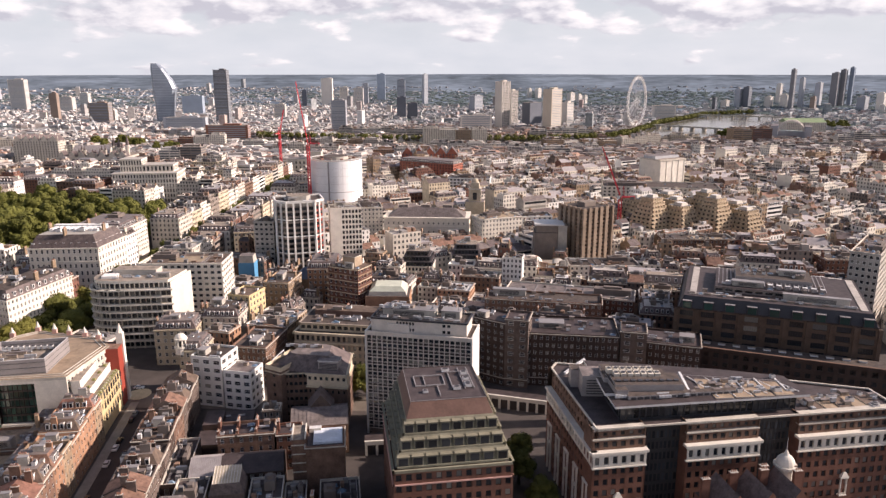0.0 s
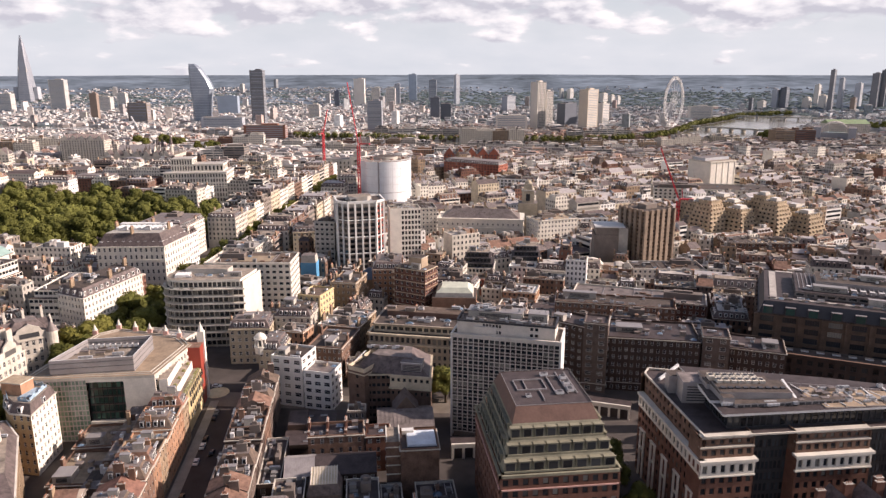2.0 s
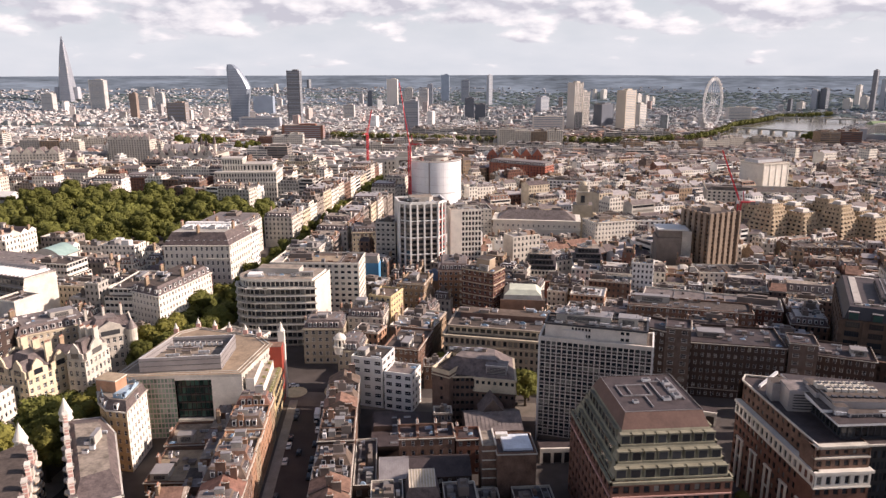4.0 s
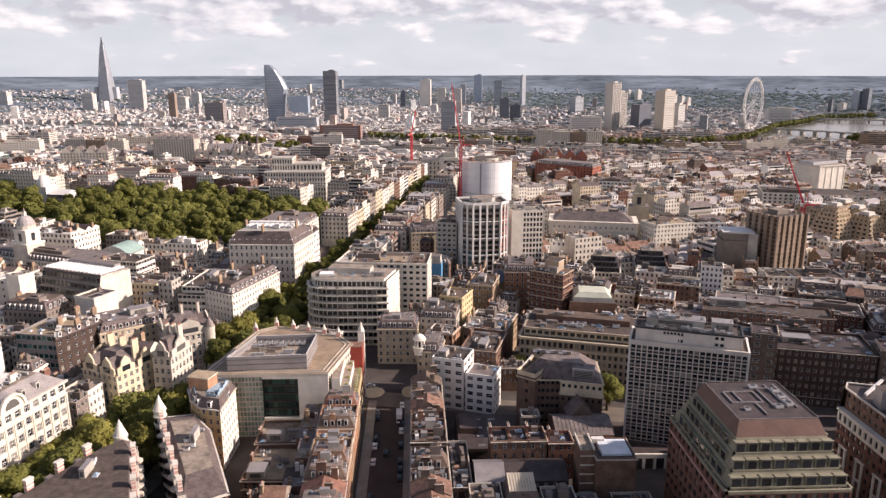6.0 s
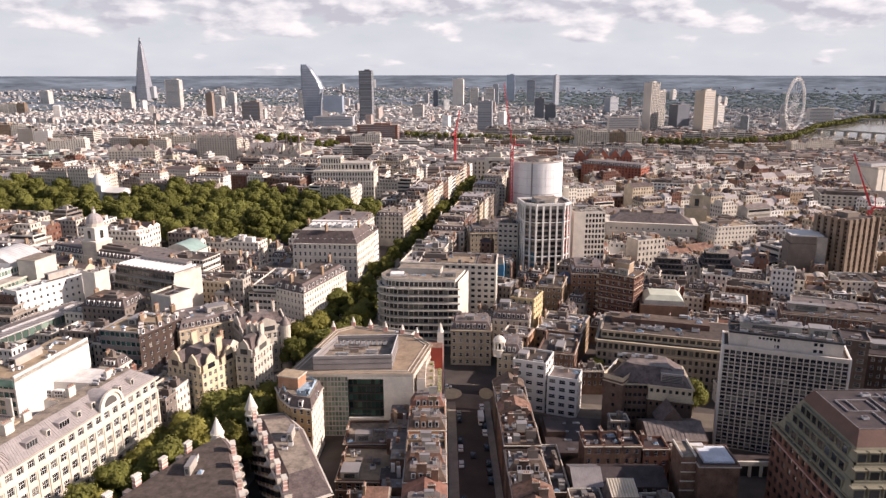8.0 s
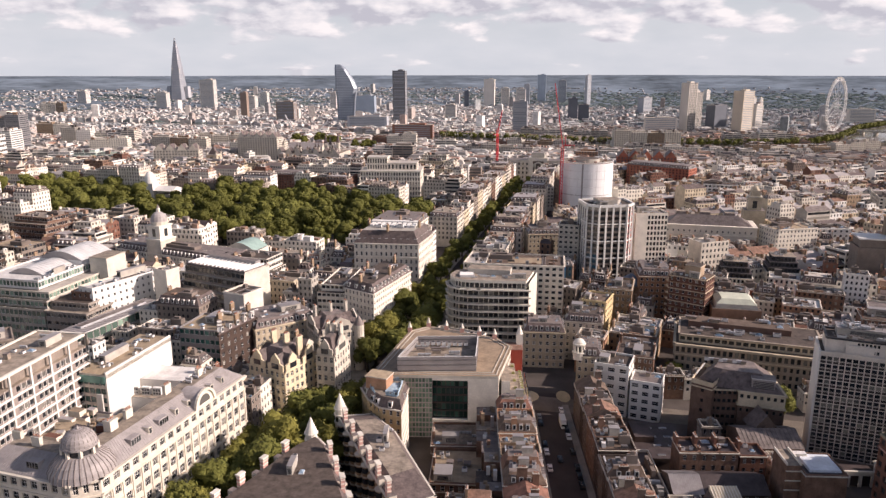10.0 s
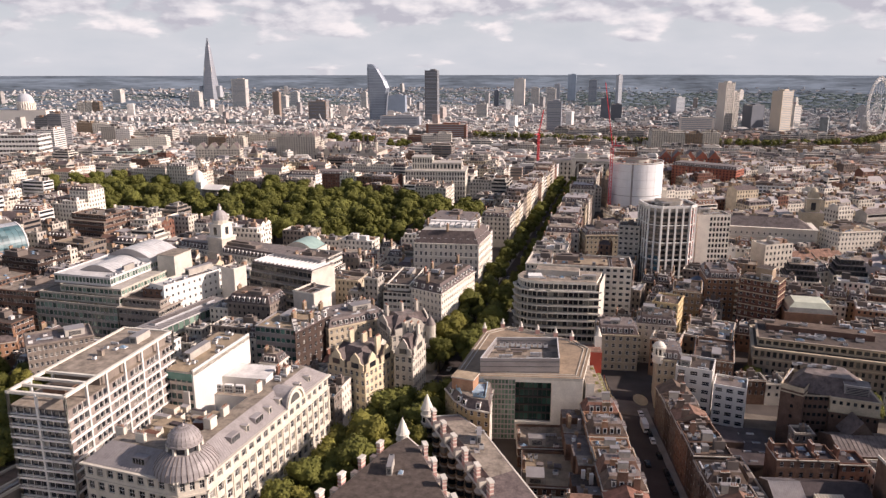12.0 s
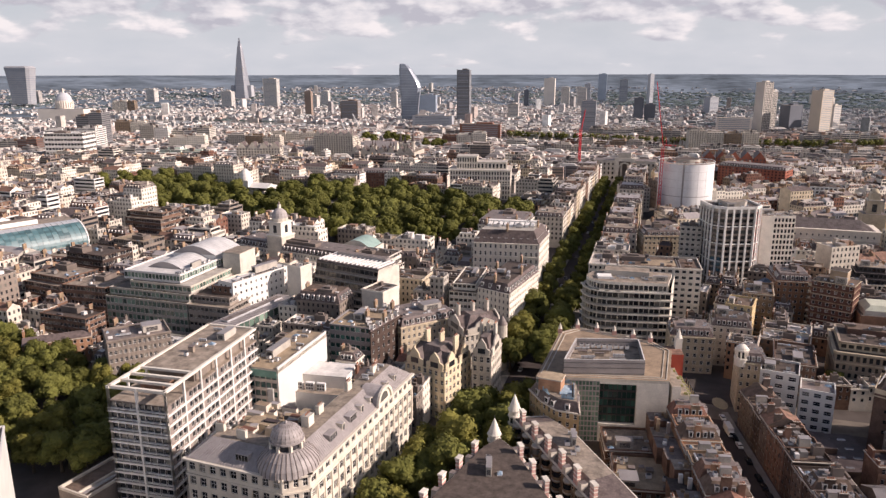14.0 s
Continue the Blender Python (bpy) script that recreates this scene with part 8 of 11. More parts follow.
def stone_office():
    """Pale stone office by the garden square: tall bays, columns, stepped top."""
    x, y, w, d, ang = own(*front((-229, 788), (-164, 786), 40))
    t = thing("office_building", "large white stone office with tall bays and a stepped top", "office building", x, y, 0, ang)
    g, panes = Geo(), []
    cs = [(-w / 2, -d / 2), (w / 2, -d / 2), (w / 2, d / 2), (-w / 2, d / 2)]
    for k in range(4):
        facade(g, panes, cs[k], cs[(k + 1) % 4], 0, 31, 22 if k % 2 == 0 else 12, 6, "stone_white", 0.5, 0.66, 0.7, 0.2)
    part("wall", g, t)
    c = Geo()
    c.box(0, 0, 31, w + 1.6, d + 1.6, 1.2, "stone_white", "roof_pale", bottom=True)
    c.box(0, 0, 17.5, w + 0.8, d + 0.8, 0.8, "stone_white", bottom=True)
    part("cornice", c, t)
    for i in range(8):
        q = Geo()
        q.tube(0, 0, 0, 13, 0.7, "stone_white", 8)
        part("column", SHARED.setdefault("office column", q.mesh("column")), t, "", pose(-12 + i * 3.4, -d / 2 - 0.5, 4))
    up, more = Geo(), []
    for x0, x1, top in ((-26, -4, 45), (-4, 28, 39)):
        ring = [(x0, -12), (x1, -12), (x1, 10), (x0, 10)]
        for k in range(4):
            facade(up, more, ring[k], ring[(k + 1) % 4], 32.2, top, 8, 2 if top > 40 else 1, "stone_white", 0.5, 0.7, 0.6, 0.15)
        up.box((x0 + x1) / 2, -1, top, x1 - x0 + 0.8, 22.8, 0.8, "stone_white", "roof_pale", bottom=True)
    part("upper_storey", up, t)
    fit_windows(panes + more, t, "plain", "frame_white", "pane", False)


def brown_office():
    """Brown brick office: blank stair wing, recessed ribbon front, pale upper storey and raking slate roof."""
    take([(-30, 270), (-23.5, 264), (1.8, 259.5), (4.5, 284), (-18, 297), (-28.5, 290)])
    t = thing("office_building", "brown brick office with pale upper storey and slate roof", "office building")
    g, panes = Geo(), []
    wing = [(-29.6, 269.3), (-23.4, 264.4), (-14.5, 276), (-20.5, 284)]
    for k in range(4):
        p, q = wing[k], wing[(k + 1) % 4]
        if k == 3:
            facade(g, panes, p, q, 0, 23.6, 5, 7, "brick_office", 0.34, 0.42, 0.35, 0.3)
        else:
            blank(g, p, q, 0, 23.6, "brick_office")
        blank(g, p, q, 23.6, 25.4, "stone_cream")
        band(g, p, q, 22.4, 0.4, 0.25, "stone_cream")
    g.face([(*p, 23.9) for p in wing], "felt")
    for z in (9, 13, 17, 21):
        g.box(-26.2, 266.5, z, 1.0, 0.2, 1.2, "pane_dark", None, -38, bottom=True)
    part("stair_wing", g, t, "brown brick stair wing")
    g = Geo()
    mid = [(-22.6, 266.4), (-13.4, 265.8), (-8, 284), (-18, 288)]
    facade(g, panes, mid[0], mid[1], 0, 22.4, 5, 7, "brick_office", 0.72, 0.46, 0.5, 0.3)
    for k in (1, 2, 3):
        blank(g, mid[k], mid[(k + 1) % 4], 0, 22.4, "brick_office")
    g.face([(*p, 22.4) for p in mid], "felt")
    band(g, mid[0], mid[1], 21.8, 0.6, 0.3, "stone_cream")
    part("recessed_wing", g, t)
    g = Geo()
    right = [(-13.6, 264.3), (1.6, 259.8), (4.4, 282), (-8, 288)]
    for k in range(4):
        p, q = right[k], right[(k + 1) % 4]
        n = max(4, round(math.dist(p, q) / 2.3))
        if k == 0:
            blank(g, p, q, 0, 13.5, "brick_office")
            facade(g, panes, p, q, 13.5, 17.0, n, 1, "brick_office", 0.4, 0.4, 0.35, 0.3)
        else:
            facade(g, panes, p, q, 0, 17.0, n, 5, "brick_office", 0.42, 0.5, 0.35, 0.25)
        band(g, p, q, 17.0, 0.5, 0.5, "stone_cream")
    part("wall", g, t)
    up, more = Geo(), []
    for k in range(4):
        p, q = right[k], right[(k + 1) % 4]
        facade(up, more, p, q, 17.5, 22.4, max(4, round(math.dist(p, q) / 2.3)), 1, "stone_cream", 0.5, 0.3, 0.3, 0.5)
        band(up, p, q, 22.2, 0.5, 0.5, "stone_cream")
    part("upper_storey", up, t, "pale upper storey")
    r = Geo()
    r.prism([(-27.6, 272), (-22.6, 268.6), (-13.2, 264.9), (1.4, 260.4), (4.2, 282), (-8, 288), (-20, 284)], 22.6, 28.2, "slate", "lead", 0.52)
    r.bar((-27, 272.5, 25.6), (-22.6, 277, 28.0), 0.3, "metal_white")
    r.bar((-22, 269.5, 23.6), (-19.5, 274.5, 28.2), 0.3, "stone_cream")
    part("roof", r, t, "raking slate roof")
    fit_windows(panes, t, "frame", "frame_dark", "pane_dark", "few")
    fit_windows(more, t, "frame", "frame_dark", "pane", False)
    q = Geo()
    q.box(-4.6, 266.0, 22.6, 8, 5, 4.6, "metal_grey", "lead", -17)
    for k in range(6):
        q.box(-5.3, 263.5, 23.1 + k * 0.6, 7, 0.2, 0.25, "metal_dark", None, -17, bottom=True)
    q.box(-4.6, 266.0, 27.2, 8.4, 5.4, 0.3, "metal_white", "lead", -17, bottom=True)
    part("plant_room", q, t, "grey louvred plant box")
    for k in range(9):
        kind = ("air_conditioner", "duct", "roof_hatch")[k % 3]
        part(kind, unit(kind), t, "", pose(-21 + k * 1.6, 279.5 - k * 0.4, 28.2, 0, 0, -16) @ Matrix.Diagonal((1.8, 1.2, 1.3, 1)))


material("brick_office", (0.145, 0.093, 0.07), size=3, vary=0.3)


def pitched(name, label, x, y, w, d, h, up, wall, tile, ribs=0):
    """A plain low building whose ridge runs along x."""
    own(x, y, w, d, 0)
    t = thing(name, label, "building", x, y)
    g, panes = Geo(), []
    facade(g, panes, (-w / 2, -d / 2), (w / 2, -d / 2), 0, h, max(2, round(w / 3)), max(2, round(h / 3.4)), wall, 0.4, 0.5, 0.25)
    for a, b in (((w / 2, -d / 2), (w / 2, d / 2)), ((w / 2, d / 2), (-w / 2, d / 2)), ((-w / 2, d / 2), (-w / 2, -d / 2))):
        blank(g, a, b, 0, h, wall)
    part("wall", g, t)
    r = Geo()
    gable_roof(r, w, d, h, up, tile, wall)
    part("roof", r, t)
    r = Geo()
    for k in range(ribs + 1 if ribs else 0):
        a = -w / 2 + w * k / ribs
        for s in (-1, 1):
            r.bar((a, s * d / 2, h), (a, 0, h + up + 0.06), 0.16, tile)
    if ribs:
        tagged(part("seams", r, t), kind="stuff")
    fit_windows(panes, t, "sash", "frame_white", "pane", "few")
    return t


def yard_cluster():
    """Terrace, halls and low roofs behind the brown office."""
    rng = random.Random(501)
    for k in range(3):
        x = -40.1 + k * 6.4
        t = house(rng, *own(x, 238.3, 6.36, 10, 0), 15, "brick_brown", "flat", 0, "terraced_house", "brown brick terraced house with white sash windows and dark roof", "house", "yard terrace",
                  floors=4, bay=3.1, wide=0.36, faces="fb", top="roof_dark", stacks=0, clutter=2)
        c = Geo()
        chimney(c, -3.0, 1.5, 13.5, 0.8, 3.4, 4.2, 4, "brick_red")
        chimney(c, -3.0, -3.4, 13.5, 0.7, 1.4, 2.6, 2, "brick_red")
        part("chimney", c, t)
    house(rng, *own(-19.2, 237.4, 8.6, 8.4, 0), 14, "brick_red", "flat", 0, "terraced_house", "narrow red brick house with white sash windows and dark roof", "house", "yard terrace",
          floors=4, bay=2.6, wide=0.4, faces="f", top="roof_dark", stacks=1, clutter=2)
    t = pitched("hall", "low hall with a wide grey lead roof", -8.8, 250.2, 20.6, 16.6, 11.8, 3.2, "brick_brown", "lead", 14)
    g = Geo()
    g.solid([(-4.5, 0.5, 13.5), (5.5, 0.5, 13.5), (0.5, 0.5, 19.5), (-4.5, 9.3, 13.5), (5.5, 9.3, 13.5), (0.5, 9.3, 19.5)],
            [(0, 1, 2), (1, 4, 5, 2), (4, 3, 5), (3, 0, 2, 5)], ["brick_grey", "slate", "brick_grey", "slate"])
    part("gable", g, t, "dark brick gable with slate slopes")
    # one slate roof in two pieces: the sunlit stretch painted pale, the rest dark
    pitched("workshop", "low workshop, ribbed slate roof painted pale as its sunlit stretch", -45.2, 222.8, 9.6, 13.4, 10.2, 2.9, "brick_grey", "lead_pale", 16)
    pitched("workshop", "low workshop with a dark slate roof", -30.2, 222.8, 20.2, 13.4, 10.2, 2.9, "brick_dark", "roof_dark", 0)
    # brown block with a silver roof deck and its stair tower
    t = house(rng, *own(-6.2, 218.4, 12.4, 13.0, -1), 20, "brick_brown", "flat", 0, "brick_block", "brown brick block with a silver roof deck and stair tower", "building", "",
              floors=6, bay=6, wide=0.2, faces="b", top="roof_dark", stacks=0, clutter=0)
    g = Geo()
    g.box(0.8, 1.0, 19.2, 9.6, 9.8, 0.7, "silver_deck", taper=0.96)
    g.box(-3.4, 5.2, 19.2, 4.0, 2.0, 1.5, "stone_white", "roof_white")
    part("roof_deck", g, t, "silver roof deck")
    g = Geo()
    g.box(-8.5, 1.6, 0, 4.4, 10, 21, "brick_brown", "felt_light")
    for k in range(6):
        g.box(-8.5, -3.5, 3 + k * 3.2, 4.6, 0.4, 0.3, "stone", bottom=True)
    for k in (-1, 1):
        g.box(-8.5 + k * 2.1, 1.6, 21, 0.4, 10, 0.8, "stone_white")
    part("stair_tower", g, t, "brick stair tower with a pale coping")
    own(-14.7, 220, 4.4, 10, 0)
    # glazed cream roof
    own(-36.6, 208.6, 10.8, 10, 0)
    t = thing("lantern_roof_hall", "slate hall topped by a ribbed cream roof lantern", "building", -36.6, 208.6)
    g = Geo()
    g.box(0, 0, 0, 10.8, 10, 10.6, "brick_grey", "slate")
    g.box(0, 0, 10.6, 10.6, 9.8, 3.2, "slate", "slate", taper=0.8)
    part("wall", g, t)
    g = Geo()
    g.solid([(-4.1, -3.9, 13.8), (4.1, -3.9, 13.8), (4.1, 3.9, 15.4), (-4.1, 3.9, 15.4), (4.1, 3.9, 13.8), (-4.1, 3.9, 13.8)], [(0, 1, 2, 3), (1, 4, 2), (4, 5, 3, 2), (5, 0, 3)], "stone_cream")
    for k in range(10):
        a = -4.0 + 8.0 * k / 9
        g.bar((a, -3.9, 13.9), (a, 3.9, 15.5), 0.18, "stucco")
    part("lantern", g, t, "ribbed cream lantern")
    for x, y, w, d, h, cap, label in ((-24.8, 207.4, 10.4, 13, 9.6, "stone_cream", "low building with cream parapets and a dark roof"), (-2.0, 203.4, 12.6, 15.6, 8.6, "brick_dark", "low building with a dark felt roof"),
                                      (-47.5, 206.5, 10, 14, 11.5, "brick_stock", "low stock brick rear building with a cluttered roof"), (-15.8, 206, 6.8, 12, 8, "brick_brown", "low brick store with a dark felt roof"),
                                      (-54.6, 229, 7.4, 30, 9.5, "brick_dark", "low dark rear range with a black roof")):
        house(rng, *own(x, y, w, d, 0), h, cap, "flat", 1, "low_building", label, "building", "", floors=2, bay=4, faces="f", top="roof_dark", stacks=0, clutter=12, cornice=False)
    # black yard roofs with small rooflights
    own(-44, 258.5, 19, 27, 0)
    t = thing("yard_roof", "low black felt roof with small rooflights", "building", -44, 258.5)
    g = Geo()
    g.box(0, 0, 0, 18.6, 26.6, 5.4, "brick_dark", "roof_dark")
    g.box(-5, 4, 5.4, 7, 12, 2.2, "brick_dark", "roof_dark")
    part("wall", g, t)
    for k in range(8):
        q = Geo()
        q.box(0, 0, 0, 2.6, 0.9, 0.35, "metal_white", "pane_light")
        part("rooflight", SHARED.setdefault("yard rooflight", q.mesh("rooflight")), t, "", pose(-1 + (k % 2) * 5.4, -11 + (k // 2) * 6.6, 5.4))


def black_terrace(a, b, deep):
    """White office base under black stepped roof storeys."""
    x, y, w, d, ang = own(*front(a, b, deep))
    t = thing("office_block", "white office base under black stepped roof storeys", "office building", x, y, 0, ang)
    g, panes = Geo(), []
    cs = [(-w / 2, -d / 2), (w / 2, -d / 2), (w / 2, d / 2), (-w / 2, d / 2)]
    for k in range(4):
        facade(g, panes, cs[k], cs[(k + 1) % 4], 0, 13.6, max(4, round((w if k % 2 == 0 else d) / 2.4)), 4, "stone_white", 0.62, 0.6, 0.4, 0.2)
        band(g, cs[k], cs[(k + 1) % 4], 13.4, 0.5, 0.4, "stone_white")
    g.face([(*p, 13.7) for p in cs], "felt")
    part("wall", g, t)
    fit_windows(panes, t, "frame", "frame_dark", "pane_dark", False)
    for k in range(3):
        q, more = Geo(), []
        f = 0.93 - 0.13 * k
        ring = [(p[0] * f, p[1] * f) for p in cs]
        z = 13.7 + 3.3 * k
        for m in range(4):
            facade(q, more, ring[m], ring[(m + 1) % 4], z, z + 3.0, max(4, round(w * f / 2.4)), 1, "metal_dark", 0.8, 0.62, 0.3, 0.15)
        q.prism([(p[0] * (f + 0.03), p[1] * (f + 0.03)) for p in cs], z + 3.0, z + 3.3, "metal_grey", "felt_light" if k == 2 else "roof_dark")
        part("roof_storey", q, t, "black glazed roof storey")
        fit_windows(more, t, "frame", "metal_dark", "pane_dark", False)
    roof_clutter(random.Random(int(x)), t, Geo(), -w * 0.28, -d * 0.28, w * 0.28, d * 0.28, 23.6, 6, True)


def long_hall():
    """Pale hall with two blank tiers, a low leaded roof and a stepped rear."""
    x, y, w, d, ang = own(*front((37.5, 566), (104, 551), 28))
    t = thing("hall", "long pale stone hall with blank tiers and a grey hipped roof", "building", x, y, 0, ang)
    g = Geo()
    g.box(0, 0, 0, w, d, 22, "stone_warm", "lead")
    for z, out in ((21.4, 1.4), (14.5, 1.0), (7, 0.8)):
        g.box(0, 0, z, w + out, d + out, 0.8, "stone_warm", bottom=True)
    part("wall", g, t)
    p = Geo()
    for z in (10, 17):
        for k in range(16):
            p.box(-w / 2 + 4 + k * (w - 8) / 15, -d / 2, z, 0.9, 0.2, 1.4, "pane", bottom=True)
    tagged(part("glazing", p, t), kind="stuff")
    r = Geo()
    a, b = w / 2 - 3, d / 2 - 2
    r.solid([(-a, -b, 22.2), (a, -b, 22.2), (a, b, 22.2), (-a, b, 22.2), (-a + 9, 0, 28), (a - 9, 0, 28)], [(0, 1, 5, 4), (1, 2, 5), (2, 3, 4, 5), (3, 0, 4)], "lead")
    part("roof", r, t)
    r = Geo()
    for k in range(30):
        u = -a + 9 + (2 * a - 18) * k / 29
        r.bar((u, -b, 22.3), (u, 0, 28.1), 0.2, "lead")
    tagged(part("roof_ribs", r, t), kind="stuff")
    for k in range(3):
        r = Geo()
        r.box(-20 + k * 18, 5, 22, 9, 7, 7.5, "lead", "felt_light", taper=0.8)
        part("lantern", r, t)


def long_range():
    """Long stone office: arcaded lower storeys, deep cornice, set-back top storey, dark roof crowded with pale plant."""
    x, y, w, d, ang = own(*front((-21, 321), (38, 303), 30))
    t = thing("office_building", "long buff stone office range with a set-back top and cluttered roof", "office building", x, y, 0, ang)
    g, panes = Geo(), []
    cs = [(-w / 2, -d / 2), (w / 2, -d / 2), (w / 2, d / 2), (-w / 2, d / 2)]
    for k in range(4):
        p, q = cs[k], cs[(k + 1) % 4]
        n = max(4, round(math.dist(p, q) / 2.5))
        facade(g, panes, p, q, 0, 14.0, n, 4, "concrete_tan" if k else "concrete_warm", 0.5, 0.6, 0.45, 0.2)
        facade(g, panes, p, q, 14.6, 18.2, n, 1, "concrete_warm", 0.62, 0.72, 0.6, 0.14)
        band(g, p, q, 14.0, 0.6, 0.5, "stone_cream")
        band(g, p, q, 18.2, 1.0, 0.9, "stone_cream")
    g.face([(*p, 19.0) for p in cs], "felt")
    part("wall", g, t)
    fit_windows(panes, t, "frame", "frame_dark", "pane", "few")
    g, panes = Geo(), []
    c2 = [(p[0] * 0.95, p[1] * 0.8) for p in cs]
    for k in range(4):
        p, q = c2[k], c2[(k + 1) % 4]
        facade(g, panes, p, q, 19.0, 22.6, max(4, round(math.dist(p, q) / 3.0)), 1, "stone_cream", 0.74, 0.5, 0.5, 0.24)
        band(g, p, q, 22.4, 0.5, 0.6, "concrete_warm")
    g.face([(*p, 22.7) for p in c2], "felt")
    part("upper_storey", g, t, "set-back stone top storey")
    fit_windows(panes, t, "frame", "frame_dark", "pane_dark", False)
    rng = random.Random(33)
    g = Geo()
    g.box(-4, 4, 22.7, w * 0.7, 9, 2.6, "copper_brown", "felt_brown")
    part("plant_room", g, t, "brown plant room along the roof")
    for k in range(26):
        kind = rng.choice(("duct", "air_conditioner", "air_conditioner", "skylight", "roof_hatch"))
        yy = rng.uniform(-10.5, -2) if k % 3 else rng.uniform(0, 7)
        part(kind, unit(kind), t, "", pose(rng.uniform(-w / 2 + 4, w / 2 - 5), yy, 22.7 if k % 3 else 25.3) @ Matrix.Diagonal((rng.uniform(1.5, 5), rng.uniform(1, 2.4), rng.uniform(0.8, 1.8), 1)))


def banded_brick_tower():
    """Dark red brick flats with pale string bands, corner balconies and a lift room."""
    x, y, w, d, ang = own(*front((-5.5, 391), (10.5, 379.5), 14))
    t = thing("tower_block", "dark red brick flats with pale string bands and corner balconies", "tower", x, y, 0, ang)
    g, panes = Geo(), []
    cs = [(-w / 2, -d / 2), (w / 2, -d / 2), (w / 2, d / 2), (-w / 2, d / 2)]
    for k in range(4):
        p, q = cs[k], cs[(k + 1) % 4]
        facade(g, panes, p, q, 0, 31, 6 if k % 2 == 0 else 5, 9, "brick_dusk", 0.44, 0.5, 0.3, 0.3)
        for i in range(1, 10):
            band(g, p, q, 31 / 9 * i - 0.5, 0.5, 0.12, "stone_cream" if i % 2 else "brick_stock")
    g.face([(*p, 31) for p in cs], "felt_brown")
    part("wall", g, t)
    fit_windows(panes, t, "frame", "frame_white", "pane", "few")
    for i in range(1, 9):
        q = Geo()
        q.box(0, 0, 0, 1.8, 3.6, 0.25, "stone_cream", bottom=True)
        q.box(-0.85, 0, 0.25, 0.12, 3.6, 0.9, "stone_cream")
        q.box(0, -1.75, 0.25, 1.8, 0.12, 0.9, "stone_cream")
        part("balcony", SHARED.setdefault("brick tower balcony", q.mesh("balcony")), t, "", pose(-w / 2 - 0.8, -d / 2 + 2.2, 31 / 9 * i - 0.2))
    q = Geo()
    q.box(1, 1, 31, 8, 7, 5.6, "concrete_tan", "felt_light")
    q.box(1, 1, 36.4, 8.5, 7.5, 0.4, "stone", "felt", bottom=True)
    part("lift_room", q, t, "tan lift room on the roof")
    roof_clutter(random.Random(34), t, q, -w / 2 + 1, -d / 2 + 1, w / 2 - 1, -2.8, 31, 7, True)


material("brick_dusk", (0.125, 0.062, 0.046), size=3, vary=0.25)


def corner_cupola():
    """White domed lantern on the street corner's roof."""
    t = thing("cupola", "white stone domed cupola on a corner roof", "cupola", -67, 299.8, 20)
    g = Geo()
    g.tube(0, 0, 0, 3.0, 2.5, "stone_white", 16)
    g.tube(0, 0, 2.8, 3.3, 2.9, "stone_white", 16)
    for i in range(8):
        a = 6.283 * (i + 0.5) / 8
        g.tube(2.1 * math.cos(a), 2.1 * math.sin(a), 3.3, 6.4, 0.38, "stone_white", 8)
    g.tube(0, 0, 3.3, 6.4, 1.3, "pane_dark", 10)
    g.tube(0, 0, 6.4, 7.0, 2.8, "stone_white", 16)
    g.dome(0, 0, 7.0, 2.3, 1.9, "stone_white", 16, 5)
    g.tube(0, 0, 8.8, 9.8, 0.3, "stone_white", 8, 0.05)
    part("lantern", g, t)


def grid_slab():
    """Slim slab: blank pale wall on one side of a deep window grid."""
    x, y, w, d, ang = own(*front((-4, 479), (17, 480.5), 15))
    t = thing("tower_block", "slim pale slab tower with a blank wall beside a window grid", "tower", x, y, 0, ang)
    g, panes = Geo(), []
    m = -w / 2 + w * 0.36
    blank(g, (-w / 2, -d / 2), (m, -d / 2), 0, 47, "stone_white")
    facade(g, panes, (m, -d / 2), (w / 2, -d / 2), 0, 46, 6, 13, "stone_white", 0.66, 0.64, 0.4, 0.18)
    blank(g, (m, -d / 2), (w / 2, -d / 2), 46, 47, "stone_white")
    facade(g, panes, (w / 2, -d / 2), (w / 2, d / 2), 0, 47, 5, 13, "stone_white", 0.6, 0.6, 0.4, 0.2)
    facade(g, panes, (w / 2, d / 2), (-w / 2, d / 2), 0, 47, 8, 13, "stone_white", 0.6, 0.6, 0.4, 0.2)
    blank(g, (-w / 2, d / 2), (-w / 2, -d / 2), 0, 47, "stone_white")
    part("wall", g, t)
    fit_windows(panes, t, "frame", "frame_dark", "pane_dark", "few")
    r = Geo()
    flat_roof(r, w, d, 47, "stone_white", "felt_light")
    part("roof", r, t)
    roof_clutter(random.Random(15), t, r, -w / 2 + 1, -d / 2 + 1, w / 2 - 1, d / 2 - 1, 46.1, 7, True)


